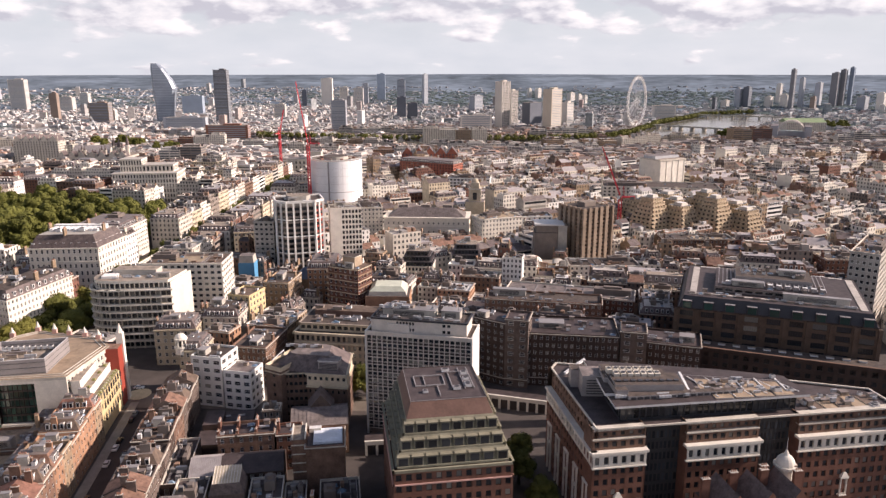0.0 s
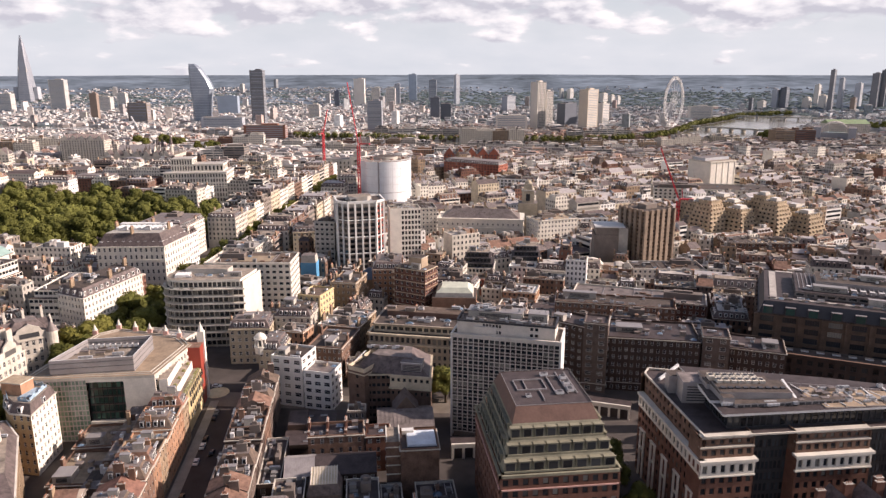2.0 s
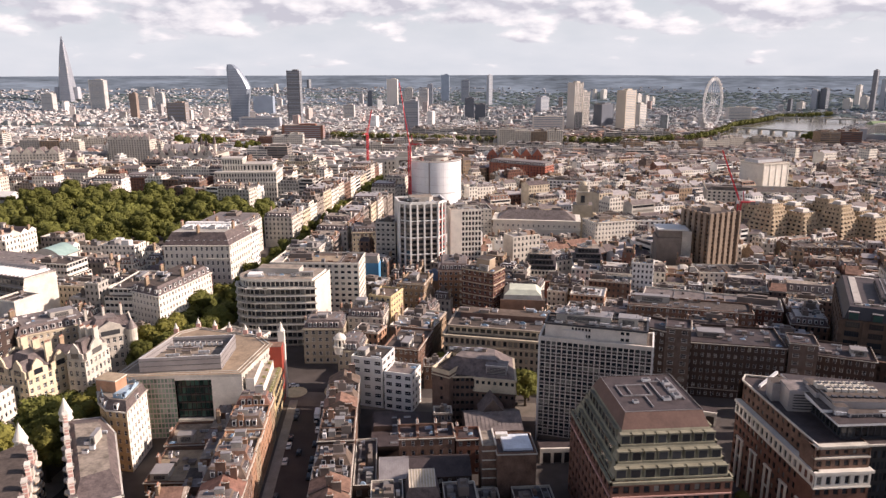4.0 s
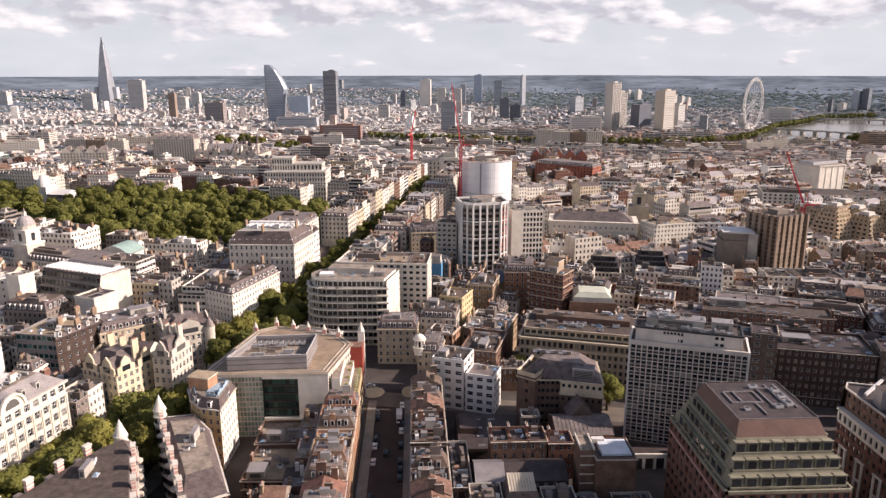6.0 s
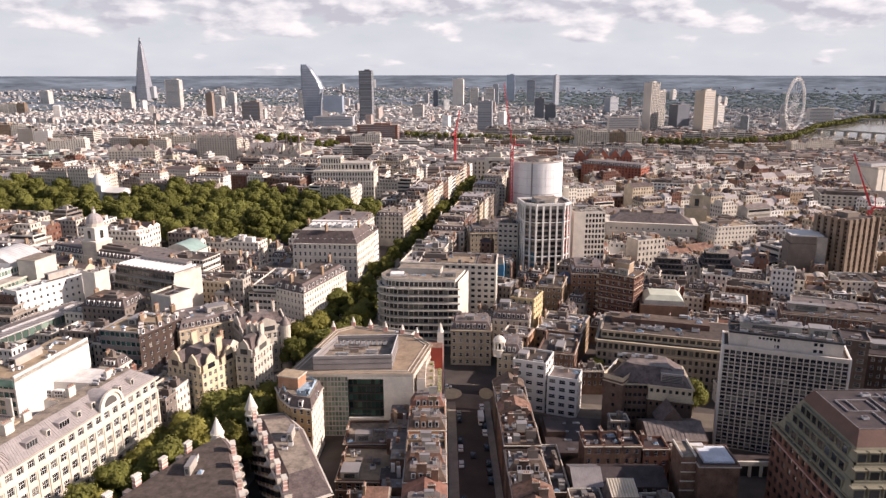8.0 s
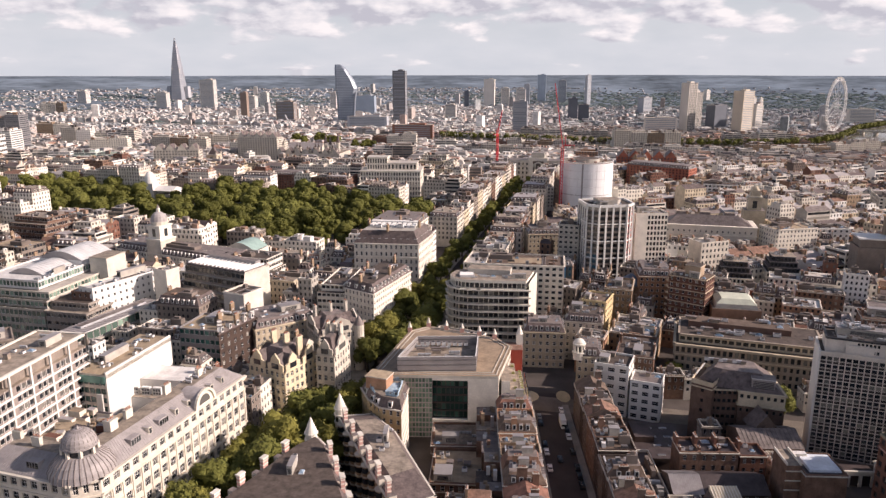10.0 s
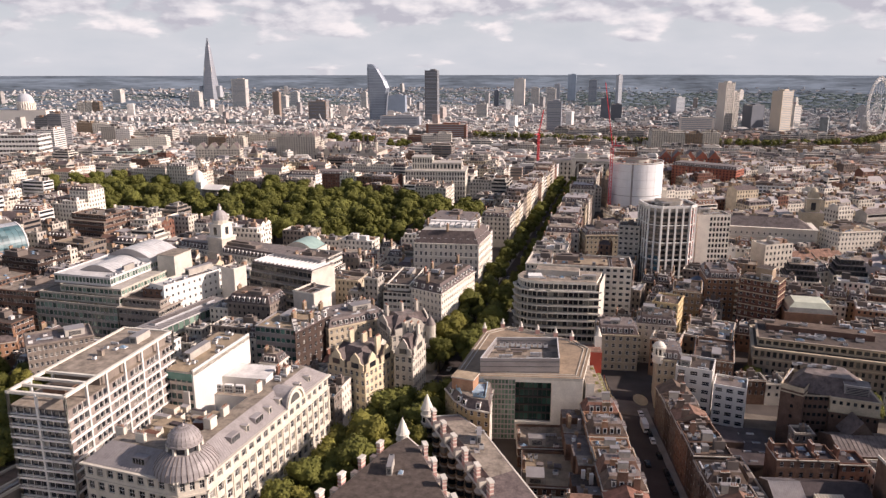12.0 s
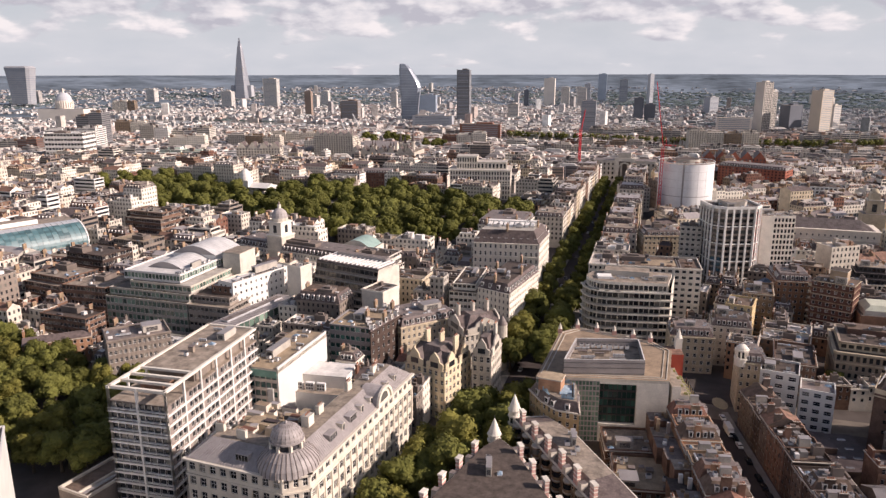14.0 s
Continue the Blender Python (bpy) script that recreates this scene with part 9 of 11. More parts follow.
# near and middle buildings by front edge: a, b, depth, height, wall, roof, bay, words
TABLE = [
    ((-186, 537), (-152, 530), 40, 26, "stone_white", "mansard", 3.0, ""),
    ((-104, 393), (-62, 388), 24, 36, "stucco", "flat", 3.4, "pale stucco office with a flat roof and plant rooms"),
    ((-87, 337), (-67.8, 335.6), 16, 18, "stone_cream", "mansard", 3.2, "cream stone Italianate bank with a slate roof"),
    ((-66.4, 347), (-49, 343.5), 18, 20, "stone", "mansard", 3.0, "stone corner building with a dormered slate mansard"),
    ((-56.2, 363), (-45, 358), 16, 26, "render_yellow", "flat", 3.2, ""),
    ((-62, 291.5), (-49, 286.4), 14, 22, "white_panel", "flat", 4.4, "white rendered block with square windows"),
    ((-68, 298), (-58, 296.5), 15, 22, "stone_cream", "mansard", 2.8, ""),
    ((-48.4, 285.8), (-37, 281.4), 11, 17, "white_panel", "flat", 3.6, "white brick annexe with small windows"),
    ((-48.7, 313.5), (-33.3, 308.6), 26, 17, "brick_brown", "flat", 2.4, ""),
    ((-17.6, 406), (0, 404), 24, 26, "brick_orange", "mansard", 2.8, "orange brick and stone corner block"),
    ((-40.7, 386), (-27, 382), 22, 25, "brick_stock", "flat", 2.8, ""),
    ((-71, 505), (-46, 507), 20, 27, "stone_cream", "mansard", 2.8, ""),
    ((-54, 478), (-41, 475), 14, 40, "concrete", "flat", 3.2, "grey concrete slab block"),
    ((90, 370), (153, 341), 20, 19, "brick_dusk", "flat", 3.0, ""),
    ((74, 346), (130, 327), 16, 23, "brick_brown", "flat", 3.0, ""),
    ((59, 300), (71, 289), 14, 30, "brick_dark", "flat", 3.0, "dark brown brick wing"),
    ((71, 289), (80.4, 285), 12, 32, "brick_grey", "flat", 5.0, "grey-brown brick stair tower"),
    ((80.6, 289), (119, 278), 24, 25, "brick_dark", "flat", 2.6, "long dark brick range with a slot of lit windows"),
    ((119.3, 277), (129.4, 273), 12, 28, "brick_grey", "flat", 5.0, "grey-brown brick stair tower"),
    ((129.6, 279), (152, 268), 18, 22, "brick_dark", "flat", 2.8, ""),
    ((128.5, 580), (160, 581), 18, 20, "stone_warm", "flat", 3.0, ""),
    ((48, 429), (71, 427), 14, 11, "terracotta", "flat", 3.0, ""),
    ((145.7, 424), (190, 417), 20, 16, "stone_white", "flat", 3.0, ""),
    ((274, 318), (312, 353), 14, 45, "concrete", "flat", 2.6, "blue-grey concrete tower with a square window grid"),
    ((301, 393), (326, 389), 20, 22, "brick_red", "flat", 3.0, ""),
    ((233.7, 476), (284, 468), 18, 18, "brick_brown", "flat", 3.0, ""),
    ((7, 568), (37, 569), 24, 30, "stone", "flat", 3.0, ""),
    ((118, 760), (163, 746), 24, 24, "white_panel", "flat", 4.0, ""),
    ((81, 897), (141, 849), 24, 26, "terracotta", "mansard", 4.0, "red brick range with a row of gables"),
    ((264, 680), (371, 643), 40, 24, "stone", "flat", 4.5, "large pale stone theatre range"),
    ((-343, 848), (-300, 844), 22, 19, "brick_red", "mansard", 3.0, "dark red brick range with a slate mansard"),
    ((-299, 836), (-236, 830), 22, 19, "stone_white", "flat", 2.6, "white stone range with a row of columns"),
    ((-55, 730), (-27, 731), 24, 24, "stone_white", "flat", 3.0, ""),
    ((-624, 935), (-567, 922), 26, 25, "white_panel", "flat", 3.5, ""),
    ((-657, 781), (-620, 772), 22, 15, "brick_orange", "flat", 3.0, ""),
    ((-486, 586), (-443, 576), 20, 22, "brick_dark", "flat", 2.4, "dark brick office with square windows"),
    ((-344, 470), (-259, 432), 22, 24, "stone_white", "mansard", 2.6, "long white stone range with a dormered mansard"),
    ((-331, 288), (-310, 303), 18, 25, "concrete_dark", "flat", 2.0, "black ribbed office with a gravel roof"),
    ((-386, 309), (-361, 324), 9, 13, "brick_orange", "gable", 3.0, "orange brick house with a slate roof and white bands"),
    ((-210, 322), (-186, 340), 22, 23, "stone_cream", "mansard", 2.8, "stone block with a dark dormered mansard"),
    ((-126.5, 248), (-103.5, 248), 17, 8, "brick_brown", "flat", 3.0, "low brick rear range with cluttered felt roof"),
    ((-126, 224), (-103, 223), 22, 8, "brick_brown", "flat", 3.0, "low rear range with felt roofs"),
]


def build_table():
    rng = random.Random(77)
    for a, b, deep, h, wall, roof, bay, words in TABLE:
        x, y, w, d, ang = front(a, b, deep)
        if w < 5:
            continue
        own(x, y, w, d, ang)
        r = math.hypot(x + 80, y)
        level = 0 if r < 400 else 1 if r < 640 else 2
        house(rng, x, y, w, d, ang, h, wall, roof, level, "office_building" if h > 20 else "house", words, "building", "", bay=bay,
              wide=0.62 if wall in ("concrete", "concrete_dark", "stucco", "concrete_warm", "white_panel") else 0.46, clutter=int(min(16, w * d / 45)), cornice=wall != "white_panel", top="roof_dark" if wall in ("brick_dark", "brick_grey") else "felt" if wall in ("stone", "concrete_warm") else None, tile=rng.choice(("slate", "felt_brown")) if r < 300 and roof == "gable" else None)


def brown_tower():
    x, y, w, d, ang = own(172, 472, 25, 25, 22, 6)
    t = thing("tower_block", "brown ribbed concrete tower with windowless fins", "tower", x, y, 0, ang)
    g, panes = Geo(), []
    cs = [(-w / 2, -d / 2), (w / 2, -d / 2), (w / 2, d / 2), (-w / 2, d / 2)]
    for k in range(4):
        n = 5
        a, b = cs[k], cs[(k + 1) % 4]
        facade(g, panes, a, b, 8, 44, n, 13, "concrete_brown", 0.36, 0.5, 0.7, 0.3)
        for i in range(n + 1):
            px, py = a[0] + (b[0] - a[0]) * i / n, a[1] + (b[1] - a[1]) * i / n
            if i < n:
                q = Geo()
                q.box(0, 0, 0, 2.6, 1.4, 38, "concrete_ash")
                part("fin", SHARED.setdefault("brown tower fin", q.mesh("fin")), t, "", pose(px, py, 8, 0, 0, math.degrees(math.atan2(b[1] - a[1], b[0] - a[0]))))
    g.box(2, -3, 0, w + 14, d + 12, 8, "stone", "roof_white")
    g.box(0, 0, 44, w, d, 1.2, "concrete_brown", "felt")
    g.box(0, 0, 45.2, 10, 8, 3, "concrete_dark", "felt_light")
    part("wall", g, t)
    fit_windows(panes, t, "plain", "frame_dark", "pane_dark", False)


material("concrete_ash", (0.27, 0.205, 0.15), size=5)
material("bay_tan", (0.47, 0.37, 0.25), size=4)


def stepped_flats():
    """Clustered brown ziggurat offices with bay windows."""
    rng = random.Random(40)
    for k in range(11):
        x, y = 252 + (k % 4) * 24 + rng.uniform(-2, 2) + (k // 4) * 6, 540 + (k // 4) * 27 - (k % 4) * 5
        take(corners(x, y, 25, 25, 25))
        t = thing("stepped_block", "stepped tan stone block with tiers of bay windows and pale roof", "building", x, y, 0, 25, "stepped blocks")
        g = Geo()
        h = rng.choice((27, 31, 36))
        z, w = 0.0, 23.0
        while z < h:
            g.box(0, 0, z, w, w, 1.8, "bay_tan", "felt_light")
            g.box(0, 0, z + 1.8, w - 1.0, w - 1.0, 1.3, "pane_dark")
            for i in range(5):
                for s in range(4):
                    c, e = math.cos(s * math.pi / 2), math.sin(s * math.pi / 2)
                    u = -w / 2 + w * (i + 0.5) / 5
                    g.box(u * c - (-w / 2 + 0.2) * e, u * e + (-w / 2 + 0.2) * c, z + 1.8, 1.7, 1.3, 1.3, "bay_tan", None, s * 90)
            z += 3.1
            if z > h * 0.55:
                w -= 2.2
        g.box(0, 0, z, w * 0.7, w * 0.7, 2.2, "stone", "roof_white", taper=0.8)
        part("wall", g, t)


def fly_tower():
    own(367, 768, 56, 40, 20)
    t = thing("theatre", "blank white stone fly tower above a theatre", "building", 367, 768, 0, 20)
    g = Geo()
    g.box(0, 0, 0, 38, 32, 40, "stone_white", "felt_light")
    g.box(0, 0, 38.5, 40, 34, 1.0, "stone", "felt_light", bottom=True)
    g.box(0, 2, 40, 36, 18, 3, "zinc", "lead")
    for i in range(5):
        g.box(-18 + i * 9, -16.2, 0, 1.2, 0.6, 38, "stone_white")
    part("wall", g, t)


def stone_tower():
    own(118, 597, 22, 22, -14)
    t = thing("clock_tower", "pale stone tower with stepped belfry", "tower", 118, 597, 0, -14)
    g = Geo()
    g.box(0, 0, 0, 16, 16, 28, "stone_cream", "lead")
    g.box(0, 0, 28, 10, 10, 10, "stone_cream", "stone")
    for s in range(4):
        g.box(4.6 * math.cos(s * math.pi / 2), 4.6 * math.sin(s * math.pi / 2), 29.5, 1.0, 3.4, 6, "pane_dark", None, s * 90)
    g.box(0, 0, 38, 11, 11, 0.8, "stone", None, bottom=True)
    g.box(0, 0, 38.8, 8, 8, 5, "stone_cream", "stone", taper=0.8)
    g.dome(0, 0, 43.8, 3, 3.4, "stone_cream", 10, 4)
    part("wall", g, t)


# ---------------------------------------------------------------- rows and fill
WALLS_WHITE = ["stone_white", "stone", "concrete", "stone", "stone_white", "white_panel", "stone_cream", "brick_red", "brick_brown", "concrete_dark", "stucco", "stone", "stone_white"]
WALLS_MIX = ["stone", "stone_white", "brick_stock", "stucco", "white_panel", "brick_brown", "stone_warm", "brick_red", "stucco", "white_panel", "stone_cream", "concrete", "brick_stock", "stone_white", "brick_grey", "stone_white"]
WALLS_BROWN = ["brick_brown", "brick_stock", "stone_white", "brick_brown", "white_panel", "brick_red", "concrete_dark", "stone", "brick_stock", "brick_orange", "stone_white", "brick_grey", "stucco"]


def lot(rng, x, y, w, d, ang, h, wall, roof):
    p = corners(x, y, w, d, ang)
    if not is_free(p) or between(x, y):
        return
    take(p)
    if 485 < y < 562 and 15 < x < 130:
        h = min(h, 11)
    if -410 < x < -285 and 285 < y < 352:
        h = min(h, 9)
    r = math.hypot(x + 80, y)
    if r < 330:
        house(rng, x, y, w, d, ang, h, wall, roof, 1, faces="frl", name="house", style="frame")
    elif r < 460:
        house(rng, x, y, w, d, ang, h, wall, roof, 1, faces="frl", clutter=rng.randint(8, 14), style="plain", name="house", top=rng.choice(("felt", "felt_brown", "roof_pale", "felt_light", "lead_pale", "roof_pale", "roof_white", "roof_white", "roof_tan")))
    else:
        far_house(rng, x, y, w, d, ang, h, wall, roof)


def far_house(rng, x, y, w, d, ang, h, wall, roof):
    """A building in the middle distance as one mesh: walls, windows, set-backs, roof, stacks."""
    g = Geo()
    floors = max(3, round(h / 3.7))
    ribbon = wall in ("concrete", "stucco", "white_panel", "concrete_dark") and rng.random() < 0.6

    def storeys(w, d, z0, z1, n, skip):
        cs = [(-w / 2, -d / 2), (w / 2, -d / 2), (w / 2, d / 2), (-w / 2, d / 2)]
        for k in range(4):
            a, b = cs[k], cs[(k + 1) % 4]
            blank(g, a, b, z0, z1, wall)
            if k == 2 or (k == 3 and rng.random() < 0.3):
                continue
            length = math.dist(a, b)
            m = 1 if ribbon else max(2, round(length / 3.1))
            ux, uy = (b[0] - a[0]) / length, (b[1] - a[1]) / length
            half = length * 0.46 if ribbon else 0.62
            for i in range(skip, n):
                z = z0 + (z1 - z0) / n * (i + 0.24)
                for j in range(m):
                    q = length * (j + 0.5) / m
                    px, py = a[0] + ux * q + uy * 0.04, a[1] + uy * q - ux * 0.04
                    g.face([(px - ux * half, py - uy * half, z), (px + ux * half, py + uy * half, z), (px + ux * half, py + uy * half, z + 1.9), (px - ux * half, py - uy * half, z + 1.9)], "pane")
    storeys(w, d, -9, h, floors + 2, 4)
    if x > axis(y) + 70:
        pale = rng.choice(("felt_brown", "roof_dark", "lead", "felt_light", "lead_pale", "roof_pale", "felt", "roof_pale", "roof_white", "roof_white", "roof_white"))
    else:
        pale = rng.choice(("felt_brown", "felt_light", "lead", "felt", "gravel", "roof_pale", "roof_pale", "concrete", "roof_white", "roof_white"))
    if roof == "flat":
        flat_roof(g, w, d, h, rng.choice(("stone", wall, wall)), pale)
        n = max(3, int(w * d / 45))
        if w > 13 and d > 11 and rng.random() < 0.5:
            storeys(w * 0.78, d * 0.72, h - 0.9, h + 2.8, 1, 0)
            flat_roof(g, w * 0.78, d * 0.72, h + 2.8, wall, pale, 0.4)
            for _ in range(n):
                g.box(rng.uniform(-w * 0.3, w * 0.3), rng.uniform(-d * 0.27, d * 0.27), h + 2.4, rng.uniform(1.2, 4.5), rng.uniform(1.2, 3.5), rng.uniform(0.8, 3.2), "roof_bits")
        else:
            for _ in range(n):
                a, b = rng.uniform(1.2, min(6, w * 0.4)), rng.uniform(1.2, min(5, d * 0.4))
                g.box(rng.uniform(-w / 2 + 3, w / 2 - 3), rng.uniform(-d / 2 + 3, d / 2 - 3), h - 0.9, a, b, rng.uniform(1.0, 4.0), "roof_bits")
    elif roof == "mansard":
        mansard(g, w, d, h, rng.uniform(2.8, 4.0), min(2.0, d / 4), rng.choice(("slate", "slate", "lead", "tile_brown")), rng.choice(("lead_pale", "felt_light", "roof_pale")), max(1, round(w / 4)), rng, rng.choice(("frame_white", wall, "lead")))
        for s in (-1, 1):
            g.box(s * (w / 2 - 0.7), rng.uniform(-3, 3), h, 0.9, 2.6, 5.4, rng.choice(("brick_stock", "stone")), "pot")
        for _ in range(int(w * d / 80)):
            g.box(rng.uniform(-w * 0.36, w * 0.36), rng.uniform(-d * 0.3, d * 0.3), h + 2.6, rng.uniform(1, 3.5), rng.uniform(1, 2.5), rng.uniform(1.2, 2.6), "roof_bits")
    else:
        m = 1 if d < 15 else 2
        tile = rng.choice(("slate", "tile_brown", "roof_dark", "lead", "lead_pale", "slate", "lead_pale"))
        for k in range(m):
            q = Geo()
            gable_roof(q, w, d / m, h, d / m * rng.uniform(0.22, 0.32), tile, wall)
            off = -d / 2 + d / m * (k + 0.5)
            q.v = [(vx, vy + off, vz) for vx, vy, vz in q.v]
            base = len(g.v)
            g.v.extend(q.v)
            g.f.extend(tuple(base + i for i in f) for f in q.f)
            slots = [g.slot(nm) for nm in q.names]
            g.m.extend(slots[i] for i in q.m)
        for s in (-1, 1):
            g.box(s * (w / 2 - 0.7), rng.uniform(-2, 2), h, 0.9, 2.4, d / m * 0.3 + 1.6, "brick_stock", "pot")
    c, s = math.cos(radians(ang)), math.sin(radians(ang))
    lift = rise(x, y)
    base = len(TOWN.v)
    TOWN.v.extend((x + a * c - b * s, y + a * s + b * c, z + lift) for a, b, z in g.v)
    TOWN.f.extend(tuple(base + k for k in f) for f in g.f)
    slots = [TOWN.slot(n) for n in g.names]
    TOWN.m.extend(slots[k] for k in g.m)


TOWN = Geo()


def avenue_fronts():
    """Tall pale fronts on both sides of the avenue."""
    rng = random.Random(50)
    c, s = math.cos(radians(AVENUE)), math.sin(radians(AVENUE))
    for side in (-1, 1):
        y = 395.0 if side > 0 else 410.0
        while y < 900:
            step = rng.uniform(16, 30)
            deep = rng.uniform(18, 24)
            m = y + step / 2
            off = side * (17 + deep / 2)
            x = axis(m) + off * c
            lot(rng, x, m + off * s, deep, step - 0.05, AVENUE, rng.uniform(23, 30), rng.choice(WALLS_WHITE), rng.choice(("mansard", "flat", "mansard")))
            y += step


def fill(angle, x0, x1, y0, y1, walls, seed, low, high, keep, wide=(10, 24), deeps=(12, 16), gap=(7, 11), roofs=("flat", "flat", "flat", "flat", "mansard", "mansard", "gable")):
    """Back-to-back rows with streets between, turned by angle, wherever nothing stands."""
    rng = random.Random(seed)
    c, s = math.cos(radians(angle)), math.sin(radians(angle))
    cx, cy = (x0 + x1) / 2, (y0 + y1) / 2
    span = math.hypot(x1 - x0, y1 - y0) / 2
    v = -span
    while v < span:
        deep = [rng.uniform(*deeps), rng.uniform(*deeps)]
        u = -span + rng.uniform(0, 30)
        block = u + rng.uniform(60, 110)
        tall, tone = rng.uniform(low, high), rng.choice(walls)
        while u < span:
            w = rng.uniform(*wide)
            if u + w > block:
                u = block + 9
                block = u + rng.uniform(60, 110)
                tall, tone = rng.uniform(low, high), rng.choice(walls)
                continue
            off = 0.0
            for k in (0, 1):
                a, b = u + w / 2, v + off + deep[k] / 2
                x, y = cx + a * c - b * s, cy + a * s + b * c
                off += deep[k]
                if x0 < x < x1 and y0 < y < y1 and keep(x, y):
                    wall = tone if rng.random() < 0.35 else rng.choice(walls)
                    h = max(9, tall + rng.uniform(-4, 4)) + (rng.uniform(6, 12) if rng.random() < 0.04 else 0)
                    lot(rng, x, y, w - 0.06, deep[k] - 0.06, angle, h, wall, rng.choice(roofs))
                else:
                    rng.random()
            u += w
        v += deep[0] + deep[1] + rng.uniform(*gap)


def in_sight(x, y):
    return -0.78 * y - 215 < x < 0.87 * y + 35 and 150 < y < 1010


# ---------------------------------------------------------------- far town, river bridges, skyline


def far_town(seed, r0, r1, count, left, right, size, tall, share, panes=False, thin=0.0):
    """Uncountable distant roofs, one mesh a belt."""
    rng = random.Random(seed)
    g = Geo()
    for _ in range(count):
        a = radians(rng.uniform(46, 132))
        r = math.sqrt(rng.uniform(r0 * r0, r1 * r1))
        x, y = -80 + r * math.cos(a), r * math.sin(a)
        if between(x, y) or y < 1000:
            continue
        w, d, h = rng.uniform(*size) * rng.choice((0.7, 1, 1, 1.5)), rng.uniform(*size) * 0.7, rng.uniform(*tall)
        if panes and y > 1280:
            h *= 0.55
        if rng.random() < share:
            w, d, h = rng.uniform(14, 22), rng.uniform(12, 18), rng.uniform(26, 48)
        ang = rng.choice((-24, -18, -12, -8, 60, 10))
        if not is_free(corners(x, y, w, d, ang)):
            continue
        west = x > 0.09 * y - 40 + 120 * noise.noise(Vector((x * 0.003, y * 0.003, 5.0)))
        if west and rng.random() < thin:
            continue
        mat_wall, mat_roof = right if west else left
        z = rise(x, y)
        g.box(x, y, z - 3, w, d, h + 3, mat_wall, mat_roof, ang)
        kind = rng.random()
        if kind < 0.35:
            g.box(x, y, z + h, w * 0.96, d * 0.9, rng.uniform(2, 4), mat_roof, None, ang, 0.7)
        elif kind < 0.75:
            c, s = math.cos(radians(ang)), math.sin(radians(ang))
            for _ in range(rng.randint(1, 3)):
                u, v = w * rng.uniform(-0.3, 0.3), d * rng.uniform(-0.25, 0.25)
                g.box(x + u * c - v * s, y + u * s + v * c, z + h, w * rng.uniform(0.15, 0.35), d * rng.uniform(0.2, 0.4), rng.uniform(2, 4), mat_wall, mat_roof, ang)
        if panes and abs(ang) < 30:
            for k in range(1, int(h / 4.2) + 1):
                c, s = math.cos(radians(ang)), math.sin(radians(ang))
                zz = z + h - k * 4.0
                for p, q in (((-w * 0.46, -d / 2 - 0.1), (w * 0.46, -d / 2 - 0.1)), ((w / 2 + 0.1, -d * 0.45), (w / 2 + 0.1, d * 0.45))):
                    p, q = (x + p[0] * c - p[1] * s, y + p[0] * s + p[1] * c), (x + q[0] * c - q[1] * s, y + q[0] * s + q[1] * c)
                    g.face([(*p, zz), (*q, zz), (*q, zz + 1.3), (*p, zz + 1.3)], "pane_far")
    tagged(part("distant_town", g), "distant pale and brown town roofs, haze put into their colours", "town", kind="stuff")


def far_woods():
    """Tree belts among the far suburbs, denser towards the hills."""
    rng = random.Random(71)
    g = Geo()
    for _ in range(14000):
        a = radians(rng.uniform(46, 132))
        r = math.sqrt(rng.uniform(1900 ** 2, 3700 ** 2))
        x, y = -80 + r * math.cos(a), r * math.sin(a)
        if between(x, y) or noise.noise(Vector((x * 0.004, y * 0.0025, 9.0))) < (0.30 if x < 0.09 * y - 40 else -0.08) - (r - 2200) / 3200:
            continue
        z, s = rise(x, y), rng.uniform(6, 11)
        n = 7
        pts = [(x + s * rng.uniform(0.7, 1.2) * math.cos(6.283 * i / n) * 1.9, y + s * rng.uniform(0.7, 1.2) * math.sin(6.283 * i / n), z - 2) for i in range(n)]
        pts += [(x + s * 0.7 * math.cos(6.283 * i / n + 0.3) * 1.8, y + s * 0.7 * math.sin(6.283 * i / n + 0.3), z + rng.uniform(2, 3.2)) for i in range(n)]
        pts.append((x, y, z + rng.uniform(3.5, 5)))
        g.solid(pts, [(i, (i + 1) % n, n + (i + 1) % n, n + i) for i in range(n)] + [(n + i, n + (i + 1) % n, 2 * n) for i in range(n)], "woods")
    tagged(part("distant_woods", g), "distant woods and tree belts, haze put into their blue-green", "woods", kind="stuff")


material("tower_grey", (0.41, 0.42, 0.44), vary=0.08, each=0.2, size=20)
material("tower_slate", (0.20, 0.24, 0.29), vary=0.1, size=20, rough=0.3)
material("tower_dusk", (0.20, 0.195, 0.20), vary=0.1, each=0.15, size=20, rough=0.5)
material("tower_cream", (0.64, 0.56, 0.45), vary=0.06, size=20)
material("tower_glass", (0.25, 0.285, 0.33), vary=0.15, size=24, rough=0.3, metal=0.15)
material("spire_glass", (0.30, 0.31, 0.335), vary=0.12, size=16, rough=0.35, metal=0.15)
material("tower_white", (0.68, 0.625, 0.55), vary=0.06, each=0.1, size=20)
material("tower_brown", (0.27, 0.21, 0.17), vary=0.1, each=0.1, size=20)
material("tower_red", (0.27, 0.13, 0.09), vary=0.1, each=0.1, size=20)
material("tile_green", (0.24, 0.31, 0.17), vary=0.15, size=8)
material("pale_green", (0.55, 0.66, 0.58), vary=0.1, size=8)
glass("pane_far", (0.05, 0.055, 0.06), (0.20, 0.20, 0.20), 0.4, 0.2)
material("tower_dark", (0.125, 0.135, 0.155), vary=0.1, each=0.2, size=20, rough=0.4)
material("tower_blue", (0.36, 0.42, 0.49), vary=0.08, each=0.1, size=20, rough=0.3, metal=0.2)
